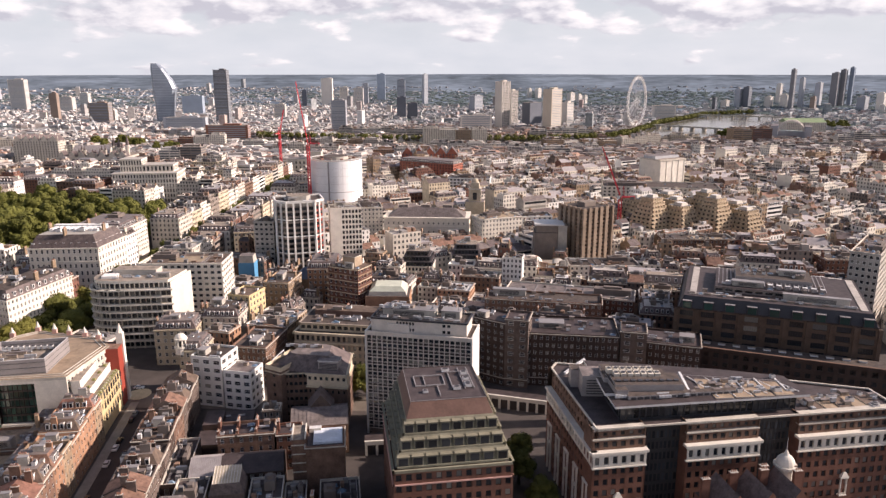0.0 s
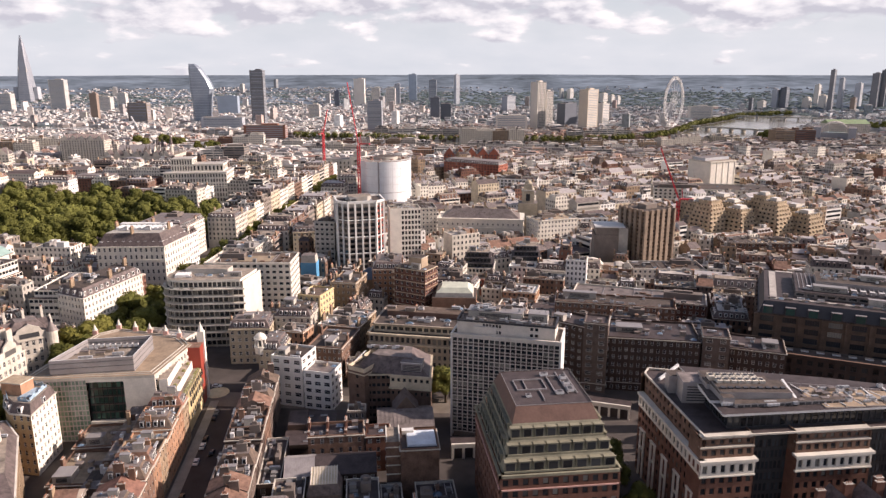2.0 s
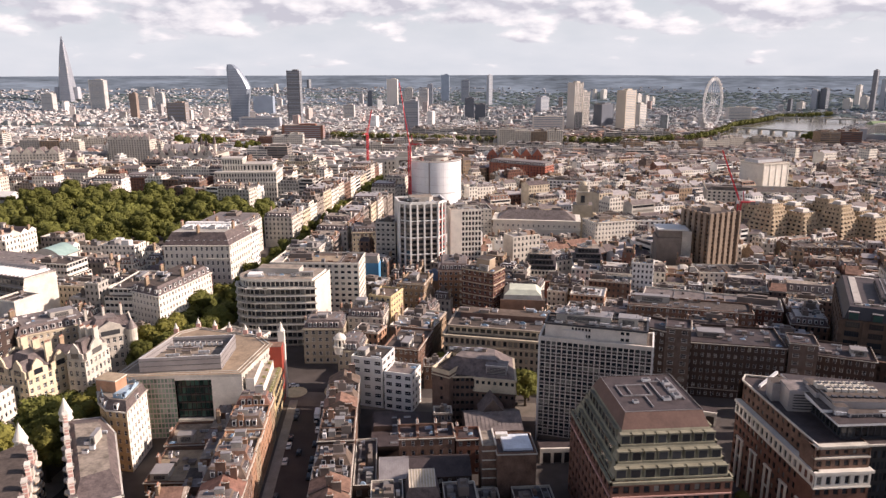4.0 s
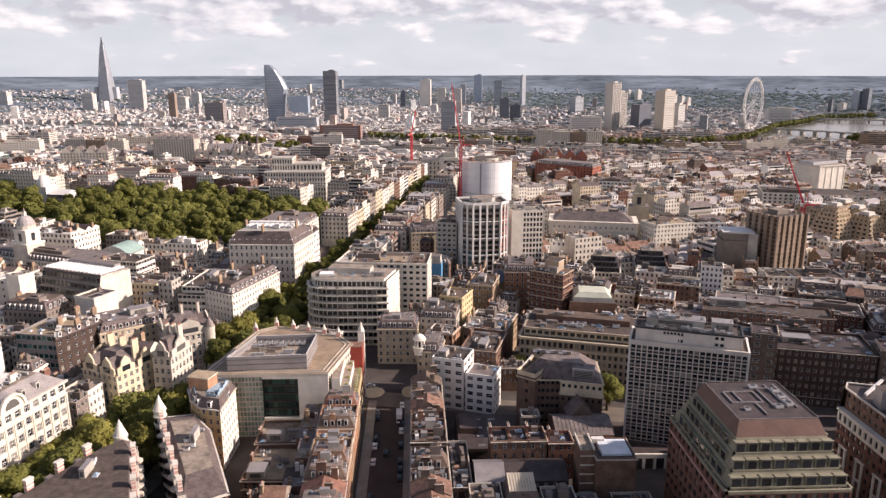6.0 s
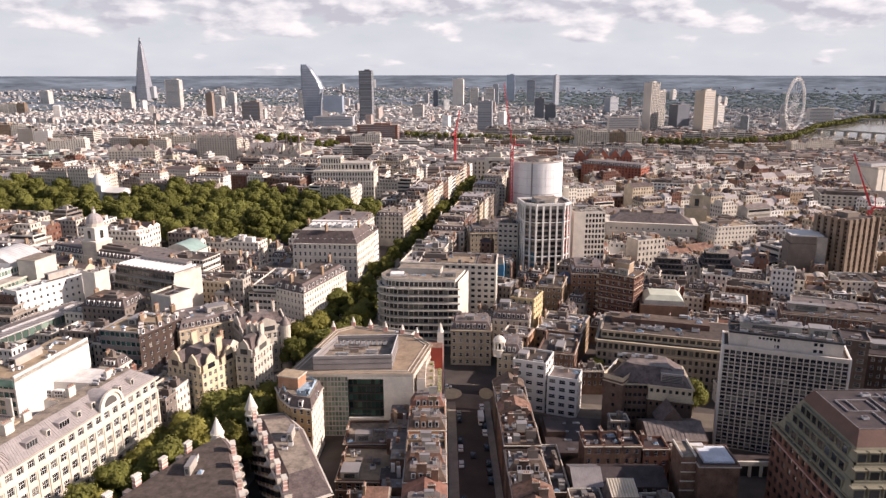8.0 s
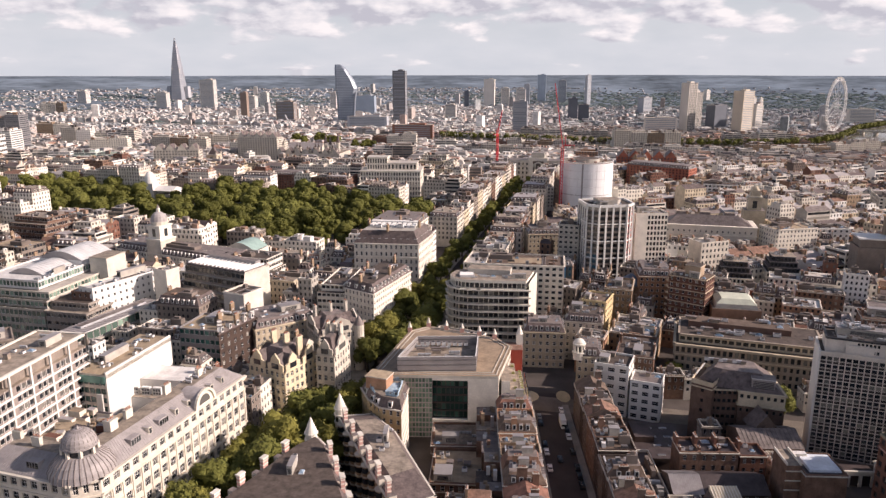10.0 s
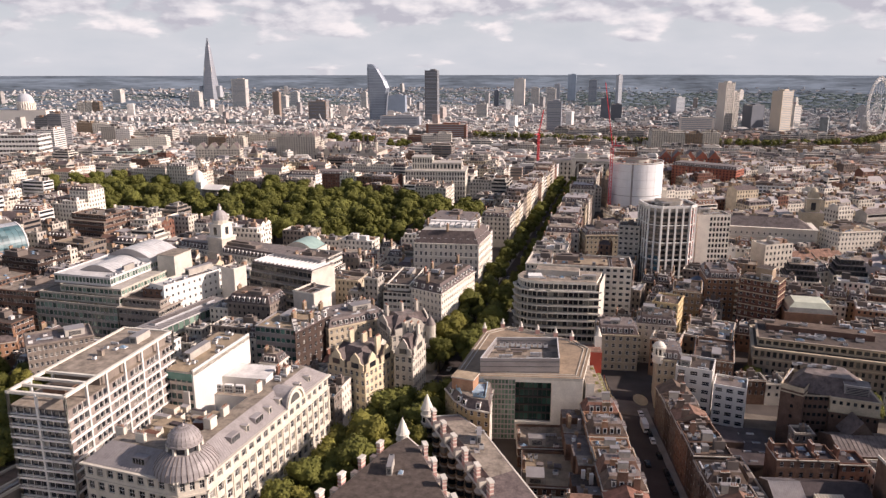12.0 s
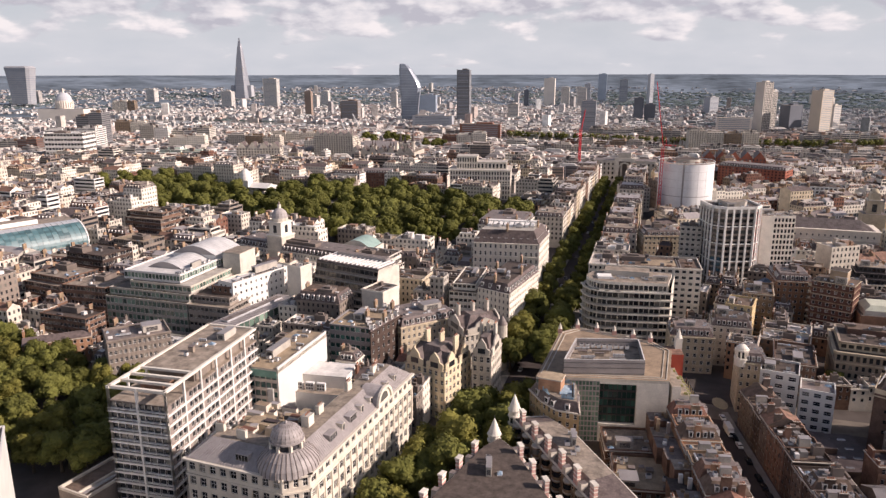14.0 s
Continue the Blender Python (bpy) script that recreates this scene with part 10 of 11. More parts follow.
glass("far_pane", (0.16, 0.18, 0.20), (0.36, 0.37, 0.38), 0.4, 0.3)
# x, y, width, top, body, windows
SKYLINE = [
    (-1170, 2979, 62, 101, "tower_white", 1), (-857, 2440, 23, 66, "tower_brown", 0), (-970, 2877, 53, 39, "tower_white", 1), (-972, 3097, 34, 47, "tower_white", 1),
    (-682, 2290, 59, 42, "tower_brown", 1), (-482, 2663, 72, 48, "tower_blue", 0), (-314, 2186, 38, 136, "tower_dusk", 1), (-385, 1996, 112, 15, "tower_grey", 1),
    (-242, 1733, 98, 12, "tower_red", 1), (-167, 2404, 35, 28, "tower_white", 1), (-114, 3137, 19, 52, "tower_dark", 0), (-19, 3128, 45, 100, "tower_white", 0),
    (52, 3193, 34, 62, "tower_white", 1), (15, 1795, 35, 64, "tower_grey", 1), (110, 3063, 38, 62, "tower_white", 1), (144, 3183, 24, 78, "tower_grey", 1),
    (222, 3334, 36, 117, "tower_blue", 0), (307, 3278, 35, 93, "tower_grey", 1), (217, 2313, 29, 52, "tower_dark", 0), (254, 2333, 33, 32, "tower_dark", 0),
    (403, 3147, 22, 116, "tower_grey", 1), (551, 2733, 47, 39, "tower_grey", 1), (357, 1804, 79, 24, "tower_white", 1), (447, 1860, 34, 106, "tower_white", 2),
    (496, 1964, 29, 80, "tower_white", 2), (566, 1995, 56, 46, "tower_dark", 0), (577, 1839, 46, 87, "tower_cream", 1),
    (661, 1979, 32, 46, "tower_white", 1), (906, 3293, 18, 50, "tower_white", 1), (947, 3282, 26, 50, "tower_white", 1), (1051, 3119, 32, 35, "tower_white", 1),
    (1068, 3068, 24, 29, "tower_white", 1), (1077, 3019, 19, 26, "tower_white", 1), (1047, 2200, 72, 24, "tower_white", 1), (1601, 2700, 29, 60, "tower_grey", 1),
    (1632, 2688, 33, 68, "tower_dark", 1), (1459, 2631, 17, 30, "tower_dark", 1), (1536, 2678, 33, 17, "tower_white", 1), (1707, 2658, 33, 30, "tower_white", 1),
    # the right-hand cluster uses tower_dusk over tower_dark, lightened as haze
    (1825, 2781, 25, 77, "tower_white", 1), (1757, 2636, 31, 39, "tower_white", 1), (1705, 2520, 20, 135, "tower_dusk", 1), (1809, 2614, 22, 103, "tower_grey", 1),
    (1752, 2455, 23, 37, "tower_brown", 1), (1901, 2637, 30, 84, "tower_grey", 1), (1930, 2581, 34, 122, "tower_dusk", 1), (1962, 2585, 26, 134, "tower_dusk", 1),
    (1998, 2589, 20, 142, "tower_slate", 0), (1962, 2457, 52, 36, "tower_grey", 1), (1989, 2401, 35, 51, "tower_white", 1),
    (-1327, 2900, 46, 52, "tower_white", 1), (-640, 2900, 24, 52, "tower_white", 1), (-1700, 3000, 40, 56, "tower_white", 1),
]


def skyline():
    words = {"tower_white": "pale", "tower_dusk": "dark grey", "tower_cream": "cream stone", "tower_slate": "slate-blue", "tower_grey": "grey", "tower_brown": "brown", "tower_dark": "dark", "tower_blue": "blue glass", "tower_red": "red brick"}
    for x, y, w, top, body, windows in SKYLINE:
        base = rise(x, y)
        d = min(w * 0.7, 28)
        t = thing("high_rise" if top - base > 45 else "office_block", words[body] + (" high-rise" if top - base > 45 else " office block") + " far off beyond the river", "tower", x, y, base, 38 if x > 380 and w < 70 else -10, "far towers")
        g = Geo()
        h = top - base
        g.box(0, d / 2, -2, w * 0.96, d, h + 2, body, "felt_light")
        g.box(w * 0.1, d / 2, h, w * 0.4, d * 0.5, 3.5, body)
        for s in (-1, 1):
            g.box(s * w * 0.48, 0, 0, w * 0.04, 0.8, h + 1, body)
        part("wall", g, t)
        if windows:
            p = Geo()
            n, m = max(3, int(h / 4.2)), (7 if windows == 1 else 5)
            for i in range(n):
                if windows == 1:
                    p.box(0, -0.02, i * h / n + 1.4, w * 0.88, 0.5, h / n * 0.45, "far_pane", bottom=True)
                    p.box(w * 0.48 + 0.02, d / 2, i * h / n + 1.4, 0.5, d * 0.9, h / n * 0.45, "far_pane", bottom=True)
                else:
                    for j in range(m):
                        p.box(-w * 0.46 + w * 0.92 * (j + 0.5) / m, -0.02, i * h / n + 1.0, w * 0.125, 0.5, h / n * 0.74, "pane_far", bottom=True)
                    for j in range(4):
                        p.box(w * 0.48 + 0.02, d * (j + 0.5) / 4, i * h / n + 1.0, 0.5, d * 0.16, h / n * 0.74, "pane_far", bottom=True)
            tagged(part("glazing", p, t), kind="stuff")


# front edge a, b, depth, foot, top, wall, manner of its windows
FAR_BLOCKS = [
    ((-260, 1137), (-196, 1127), 30, -14, 24, "concrete_dark", "ribbon"), ((64, 1199), (170, 1182), 24, -17, 11, "brick_orange", "rows"), ((96, 1028), (177, 1015), 34, -7, 20, "terracotta", "gables"),
    ((761, 1211), (942, 1182), 30, -17, 8, "concrete", "ribbon"), ((1087, 1620), (1184, 1604), 50, -20, 11, "tile_green", "gable"), ((688, 1477), (784, 1462), 30, -20, -2, "stone_cream", "rows"),
    ((831, 1418), (913, 1405), 40, -20, 15, "concrete_dark", "ribbon"), ((552, 1228), (612, 1218), 20, -18, 0, "slate_green", "ribbon"), ((592, 1189), (680, 1175), 20, -17, 5, "stone", "rows"),
    ((440, 1304), (492, 1296), 20, -20, 1, "stone_white", "rows"), ((301, 1226), (360, 1216), 24, -18, 8, "stone", "rows"), ((340, 1150), (386, 1143), 24, -15, 11, "concrete", "ribbon"),
    ((-120, 1037), (-25, 1022), 24, -7, 13, "stone", "rows"), ((-117, 1393), (10, 1373), 26, -20, 1, "stone", "rows"), ((-177, 1472), (-133, 1464), 20, -20, 0, "stone_white", "ribbon"),
    ((996, 1314), (1093, 1298), 30, -20, 10, "concrete_dark", "ribbon"), ((14, 1750), (147, 1728), 30, -20, 4, "concrete", "ribbon"), ((130, 1687), (208, 1674), 24, -20, 3, "concrete", "ribbon"),
    ((454, 1634), (596, 1611), 40, -20, 3, "stone_white", "ribbon"), ((-507, 1249), (-434, 1238), 30, -19, 26, "stone", "gables"), ((-1043, 1309), (-946, 1317), 40, -20, 30, "white_panel", "ribbon"),
    ((-1061, 1440), (-1006, 1444), 36, -20, 50, "tower_dusk", "ribbon"), ((-1142, 1726), (-1065, 1732), 30, -20, 14, "stone_white", "rows"), ((-973, 1529), (-911, 1534), 30, -20, 20, "white_panel", "rows"),
    ((-791, 1105), (-724, 1110), 30, -12, 15, "white_panel", "ribbon"), ((-709, 1091), (-641, 1097), 30, -11, 16, "pale_green", "ribbon"), ((-843, 1394), (-770, 1400), 26, -20, 11, "stone_white", "rows"),
    ((-755, 1465), (-661, 1472), 26, -20, 6, "stone_white", "ribbon"), ((-676, 1517), (-580, 1525), 24, -20, 8, "stone", "rows"), ((-1100, 1254), (-1027, 1260), 24, -19, 17, "concrete", "ribbon"),
    ((-579, 1074), (-511, 1080), 26, -10, 22, "stone", "gables"), ((-1649, 2606), (-1564, 2612), 30, -17, 28, "stone_white", "ribbon"), ((189, 1514), (324, 1510), 30, -20, 17, "stone", "rows"),
    ((-312, 1532), (-218, 1529), 26, -20, 6, "stone_white", "rows"), ((-558, 1360), (-453, 1357), 26, -20, 11, "stone_white", "rows"), ((-944, 1554), (-824, 1550), 30, -20, 12, "white_panel", "ribbon"),
    ((-740, 1441), (-629, 1438), 30, -20, 10, "stone", "rows"), ((-60, 1530), (120, 1450), 26, -20, -2, "stone", "rows"), ((190, 1425), (400, 1370), 30, -20, -1, "stone_white", "rows"),
    ((410, 1366), (560, 1375), 30, -20, 3, "brick_stock", "rows"), ((570, 1378), (660, 1395), 26, -20, 6, "stone", "rows"),
]


def far_blocks():
    """Single large buildings between the avenue's end and the river."""
    rng = random.Random(88)
    words = {"white_panel": "white", "pale_green": "pale green", "tile_green": "green-roofed"}
    pieces = []
    for a, b, deep, foot, top, wall, manner in FAR_BLOCKS:
        m = max(1, round(math.dist(a, b) / 34)) if manner in ("ribbon", "rows") else 1
        for k in range(m):
            p, q = [(a[0] + (b[0] - a[0]) * f, a[1] + (b[1] - a[1]) * f) for f in (k / m, (k + 0.97) / m)]
            pieces.append((p, q, deep * rng.uniform(0.8, 1.1), foot, top + (rng.uniform(-6, 2) if m > 1 else 0), wall if rng.random() < 0.6 or m == 1 else rng.choice(("stone", "stone_white", "brick_stock", "concrete", "brick_red", "stucco")), manner))
    for a, b, deep, foot, top, wall, manner in pieces:
        x, y, w, d, ang = own(*front(a, b, deep))
        label = (words[wall] if wall in words else WALL_WORDS.get(wall, "grey")) + {"ribbon": " office block with ribbon windows", "rows": " office block with rows of windows", "gables": " block with steep gables", "gable": " pitched shed"}[manner] + " near the river"
        t = thing("office_block", label, "building", x, y, foot, ang, "blocks by the river")
        g, p, h = Geo(), Geo(), top - foot
        body = "stone" if wall == "tile_green" else wall
        g.box(0, 0, -2, w, d, h + 2, body, rng.choice(("felt_light", "roof_pale", "roof_pale")))
        n = max(3, round(h / 3.9))
        for i in range(n):
            z = h * (i + 0.3) / n
            if manner == "ribbon":
                for k in range(max(1, round(w / 18))):
                    m = max(1, round(w / 18))
                    p.box(-w / 2 + w * (k + 0.5) / m, -d / 2, z, w / m * 0.92, 0.3, h / n * 0.46, "pane_far", bottom=True)
                p.box(w / 2, 0, z, 0.3, d * 0.9, h / n * 0.46, "pane_far", bottom=True)
            else:
                for k in range(round(w / 4.5)):
                    p.box(-w / 2 + w * (k + 0.5) / round(w / 4.5), -d / 2, z, 1.9, 0.3, h / n * 0.52, "pane_far", bottom=True)
                for k in range(round(d / 4.5)):
                    p.box(w / 2, -d / 2 + d * (k + 0.5) / round(d / 4.5), z, 0.3, 1.9, h / n * 0.52, "pane_far", bottom=True)
            if i:
                p.box(0, 0, h * i / n, w + 0.5, d + 0.5, 0.45, body, bottom=True)
        r = Geo()
        if manner == "gables":
            m = max(2, round(w / 15))
            for k in range(m):
                c, q = -w / 2 + w * (k + 0.5) / m, w / m / 2 - 0.6
                r.solid([(c - q, -d / 2 - 0.3, h), (c + q, -d / 2 - 0.3, h), (c, -d / 2 - 0.3, h + 9), (c - q, d / 2, h), (c + q, d / 2, h), (c, d / 2, h + 9)],
                        [(0, 1, 2), (4, 3, 5), (1, 4, 5, 2), (3, 0, 2, 5)], [body, body, "slate", "slate"])
                r.box(c + q, -d / 2 + 2, h, 1.4, 1.4, 9, "stone", taper=0.4)
        elif manner == "gable":
            r.solid([(-w / 2, -d / 2, h), (w / 2, -d / 2, h), (w / 2, 0, h + 9), (-w / 2, 0, h + 9), (w / 2, d / 2, h), (-w / 2, d / 2, h)], [(0, 1, 2, 3), (4, 5, 3, 2), (1, 4, 2), (5, 0, 3)], "tile_green")
        else:
            r.box(0, 1, h, w * 0.8, d * 0.6, 3.2, body, "roof_pale")
            for k in range(int(w * d / 110)):
                p.box(rng.uniform(-w * 0.45, w * 0.45), rng.uniform(-d * 0.4, d * 0.4), h, rng.uniform(2, 8), rng.uniform(2, 6), rng.uniform(3.4, 5.5), "roof_bits")
        part("wall", g, t)
        part("roof", r, t)
        tagged(part("facade_detail", p, t), kind="stuff")


def pinnacle(parent, x, y, z, r, h, wall="stone"):
    """A small stone turret with a steep slate cap."""
    g = Geo()
    g.tube(x, y, z, z + h * 0.55, r, wall, 8)
    g.tube(x, y, z + h * 0.53, z + h * 0.6, r * 1.25, wall, 8)
    g.tube(x, y, z + h * 0.6, z + h, r * 1.05, "slate", 8, 0.1)
    part("turret", g, parent, "stone turret with a slate spike")


def law_courts():
    """Gothic courts: a steep grey hall roof among turrets, gables and towers."""
    x, y, w, d, ang = own(*front((-440, 1236), (-328, 1222), 70))
    t = thing("courthouse", "grey stone Gothic courthouse with a steep hall roof and turrets", "building", x, y, -19, ang)
    g = Geo()
    g.box(0, 0, 0, w, d, 20, "stone", "felt_light")
    for k in range(14):
        g.box(-w / 2 + w * (k + 0.5) / 14, -d / 2, 4, 3, 0.6, 11, "pane_far")
    part("wall", g, t)
    r = Geo()
    r.solid([(-42, -14, 20), (18, -14, 20), (18, 14, 20), (-42, 14, 20), (-42, 0, 35), (18, 0, 35)], [(0, 1, 5, 4), (2, 3, 4, 5), (1, 2, 5), (3, 0, 4)], ["lead_pale", "lead_pale", "stone", "stone"])
    for k in range(7):
        c = -48 + k * 16
        r.solid([(c - 6, -d / 2 - 0.4, 20), (c + 6, -d / 2 - 0.4, 20), (c, -d / 2 - 0.4, 29), (c - 6, -d / 2 + 16, 20), (c + 6, -d / 2 + 16, 20), (c, -d / 2 + 16, 29)], [(0, 1, 2), (1, 4, 5, 2), (3, 0, 2, 5)], ["stone", "slate", "slate"])
    part("roof", r, t)
    rng = random.Random(19)
    for k in range(16):
        pinnacle(t, rng.uniform(-w / 2 + 3, w / 2 - 3), rng.choice((-1, 1)) * d * rng.uniform(0.28, 0.48), 18, rng.uniform(1.6, 2.6), rng.uniform(12, 20))
    for px, h in ((26, 42), (34, 38), (48, 44), (-54, 34)):
        pinnacle(t, px, -10, 10, 3.2, h)
    for x, y, z, h, wide, words in ((-500, 1352, -20, 42, 17, "pale stone church tower with corner pinnacles"), (-484, 1062, -9, 38, 16, "buff stone Gothic tower with corner pinnacles")):
        own(x, y, wide + 3, wide + 3, -8)
        s = thing("church_tower", words, "tower", x, y, z, -8)
        g = Geo()
        g.box(0, 0, 0, wide, wide, h * 0.72, "stone_white" if z < -15 else "stone_cream", "lead")
        for k in range(4):
            c, e = math.cos(k * math.pi / 2), math.sin(k * math.pi / 2)
            g.box(wide / 2 * c, wide / 2 * e, h * 0.4, 0.6 if k % 2 == 0 else 4, 4 if k % 2 == 0 else 0.6, h * 0.24, "pane_far", bottom=True)
        g.box(0, 0, h * 0.7, wide + 1, wide + 1, 1.2, "stone", "lead", bottom=True)
        g.box(0, 0, h * 0.72, wide * 0.7, wide * 0.7, h * 0.28, "slate", taper=0.15)
        part("wall", g, s)
        for a in (-1, 1):
            for b in (-1, 1):
                pinnacle(s, a * wide * 0.45, b * wide * 0.45, h * 0.66, 1.5, 9)


def white_derrick(x, y, dx, top):
    """A pale raised crane boom on a short mast by the river."""
    t = thing("crane", "white luffing crane boom raised by the river", "crane", x, y, -20)
    g = Geo()
    g.bar((0, 0, 0), (0, 0, 16), 2.6, "metal_white")
    part("mast", g, t)
    b = Geo()
    b.bar((0, 0, 14), (dx, 0, top + 20), 3.0, "metal_white")
    b.bar((0, 0, 14), (-dx * 0.5, 0, 20), 2.2, "metal_grey")
    part("boom", b, t)


def loft(name, label, rings, mat_name, category="tower", line="tower_slate"):
    """A tall form through stacked four-sided rings (x, y, half width, half depth, z)."""
    t = thing(name, label, category, rings[0][0], rings[0][1], 0, 0)
    g = Geo()
    ox, oy = rings[0][0], rings[0][1]
    pts = []
    for x, y, a, b, z in rings:
        c = min(a, b) * 0.35
        pts += [(x - ox + p, y - oy + q, z) for p, q in ((-a + c, -b), (a - c, -b), (a, -b + c), (a, b - c), (a - c, b), (-a + c, b), (-a, b - c), (-a, -b + c))]
    fs = []
    for k in range(len(rings) - 1):
        for i in range(8):
            j = (i + 1) % 8
            fs.append((8 * k + i, 8 * k + j, 8 * k + 8 + j, 8 * k + 8 + i))
    fs.append(tuple(range(8 * len(rings) - 8, 8 * len(rings))))
    g.solid(pts, fs, mat_name)
    part("wall", g, t)
    # floor lines
    m = Geo()
    for k in range(len(rings) - 1):
        (x0, y0, a0, b0, z0), (x1, y1, a1, b1, z1) = rings[k], rings[k + 1]
        for i in range(int((z1 - z0) / 7)):
            f = (i + 0.5) / int((z1 - z0) / 7)
            a, b = (a0 + (a1 - a0) * f) * 1.006, (b0 + (b1 - b0) * f) * 1.006
            c = min(a, b) * 0.35
            x, y, z = x0 + (x1 - x0) * f - ox, y0 + (y1 - y0) * f - oy, z0 + (z1 - z0) * f
            m.prism([(x + p, y + q) for p, q in ((-a + c, -b), (a - c, -b), (a, -b + c), (a, b - c), (a - c, b), (-a + c, b), (-a, b - c), (-a, -b + c))], z, z + 1.1, line)
    tagged(part("floor_line", m, t), kind="stuff")
    return t


def landmarks():
    x, y = -1385, 3236
    t = loft("glass_spire", "tall tapering blue-grey glass spire tower", [(x, y, 38, 38, -20), (x, y, 31, 31, 50), (x, y, 17, 17, 175), (x, y, 9, 9, 235), (x, y, 2, 2, 262)], "spire_glass")
    f = Geo()
    for s in (-1, 1):
        f.box(s * 40, 0, 20, 16, 40, 50, "tower_grey", taper=0.8)
        f.bar((s * 7, -6, 232), (s * 1.5, -1.5, 274), 2.5, "tower_grey")
        f.box(s * 15, -20, 0, 4, 3, 150, "tower_white", taper=0.7)
    part("shoulder", f, t)
    x, y = -480, 2233
    loft("glass_tower", "bulging blue-grey glass tower with a sloped top", [(x, y, 23, 20, -25), (x + 2, y, 27, 20, 50), (x + 3, y, 32, 20, 85), (x - 1, y, 28, 20, 105), (x - 12, y, 17, 18, 140), (x - 19, y, 9, 12, 154)], "tower_glass", line="tower_blue")
    x, y = -2060, 2700
    loft("flared_tower", "flared pale glass tower with a curved top", [(x, y, 40, 24, 10), (x, y, 42, 24, 60), (x, y, 50, 28, 130), (x, y, 53, 30, 146), (x, y, 46, 26, 152)], "tower_grey")
    t = thing("cathedral", "pale stone cathedral dome on a drum", "church", -1560, 2180, -20)
    g = Geo()
    g.box(0, 0, 0, 150, 50, 40, "tower_white", "lead")
    g.tube(0, 0, 40, 66, 24, "tower_white", 24)
    for i in range(24):
        a = 6.283 * i / 24
        g.bar((25 * math.cos(a), 25 * math.sin(a), 42), (25 * math.cos(a), 25 * math.sin(a), 62), 2.0, "tower_white")
    g.dome(0, 0, 66, 23, 24, "tower_grey", 24, 7)
    g.tube(0, 0, 89, 103, 3.5, "tower_white", 8, 1.5)
    part("wall", g, t)
    # observation wheel
    t = thing("observation_wheel", "white spoked observation wheel on an A-frame", "wheel", 839, 1939, -20, 45)
    g = Geo()
    n, r, hub = 64, 66.0, 69.0
    for out in (r, r - 4):
        for dy in (-2, 2):
            for i in range(n):
                a, b = 6.283 * i / n, 6.283 * (i + 1) / n
                g.bar((out * math.cos(a), dy, hub + out * math.sin(a)), (out * math.cos(b), dy, hub + out * math.sin(b)), 1.1, "metal_white")
    part("rim", g, t)
    g = Geo()
    for i in range(32):
        a = 6.283 * i / 32
        g.bar((0, (-1) ** i * 4, hub), ((r - 4) * math.cos(a), 0, hub + (r - 4) * math.sin(a)), 0.35, "metal_white")
    g.bar((0, -9, hub), (0, 9, hub), 4, "metal_white")
    part("spokes", g, t)
    for i in range(32):
        a = 6.283 * i / 32
        c = Geo()
        c.dome(0, 0, 0, 3.2, 2.6, "tower_white", 8, 3)
        part("capsule", SHARED.setdefault("capsule", c.mesh("capsule")), t, "", pose((r + 2.5) * math.cos(a), 0, hub + (r + 2.5) * math.sin(a)))
    g = Geo()
    for s in (-1, 1):
        g.bar((s * 22, 34, 0), (0, 8, hub), 3.0, "metal_white")
    part("leg", g, t)


def station():
    t = thing("station", "pale office arch over a railway station by the river", "building", 1005, 1480, -20, -35)
    g = Geo()
    n = 14
    for k in range(6):
        for i in range(n):
            a, b = math.pi * i / n, math.pi * (i + 1) / n
            g.bar((26 * math.cos(a), k * 9, 22 + 22 * math.sin(a)), (26 * math.cos(b), k * 9, 22 + 22 * math.sin(b)), 3.0, "tower_white")
    g.prism([(27 * math.cos(math.pi * i / n), 27 * math.sin(math.pi * i / n) + 14) for i in range(n + 1)], 0, 22, "tower_grey", "pane_blue")
    for s in (-1, 1):
        g.box(s * 34, 20, 0, 14, 60, 34, "tower_grey", "lead")
    part("arch", g, t)


def bridge(a, b, z, wide, arches, label):
    t = thing("bridge", label, "bridge", 0, 0)
    g = Geo()
    a, b = Vector((*a, z)), Vector((*b, z))
    length = (b - a).length
    mid = (a + b) / 2
    ang = math.degrees(math.atan2(b.y - a.y, b.x - a.x))
    g.box(mid.x, mid.y, z, length, wide, 2.0, "concrete", "asphalt", ang, bottom=True)
    for s in (-1, 1):
        n = Vector((-(b - a).y, (b - a).x, 0)).normalized() * s * wide / 2
        g.bar(a + n + Vector((0, 0, 2.6)), b + n + Vector((0, 0, 2.6)), 0.9, "stone_white")
    part("deck", g, t)
    for k in range(arches + 1):
        p = a + (b - a) * (k / arches)
        q = Geo()
        q.box(p.x, p.y, -20, 5, wide * 0.9, z + 20, "concrete", None, ang)
        part("pier", q, t)


# ---------------------------------------------------------------- street things


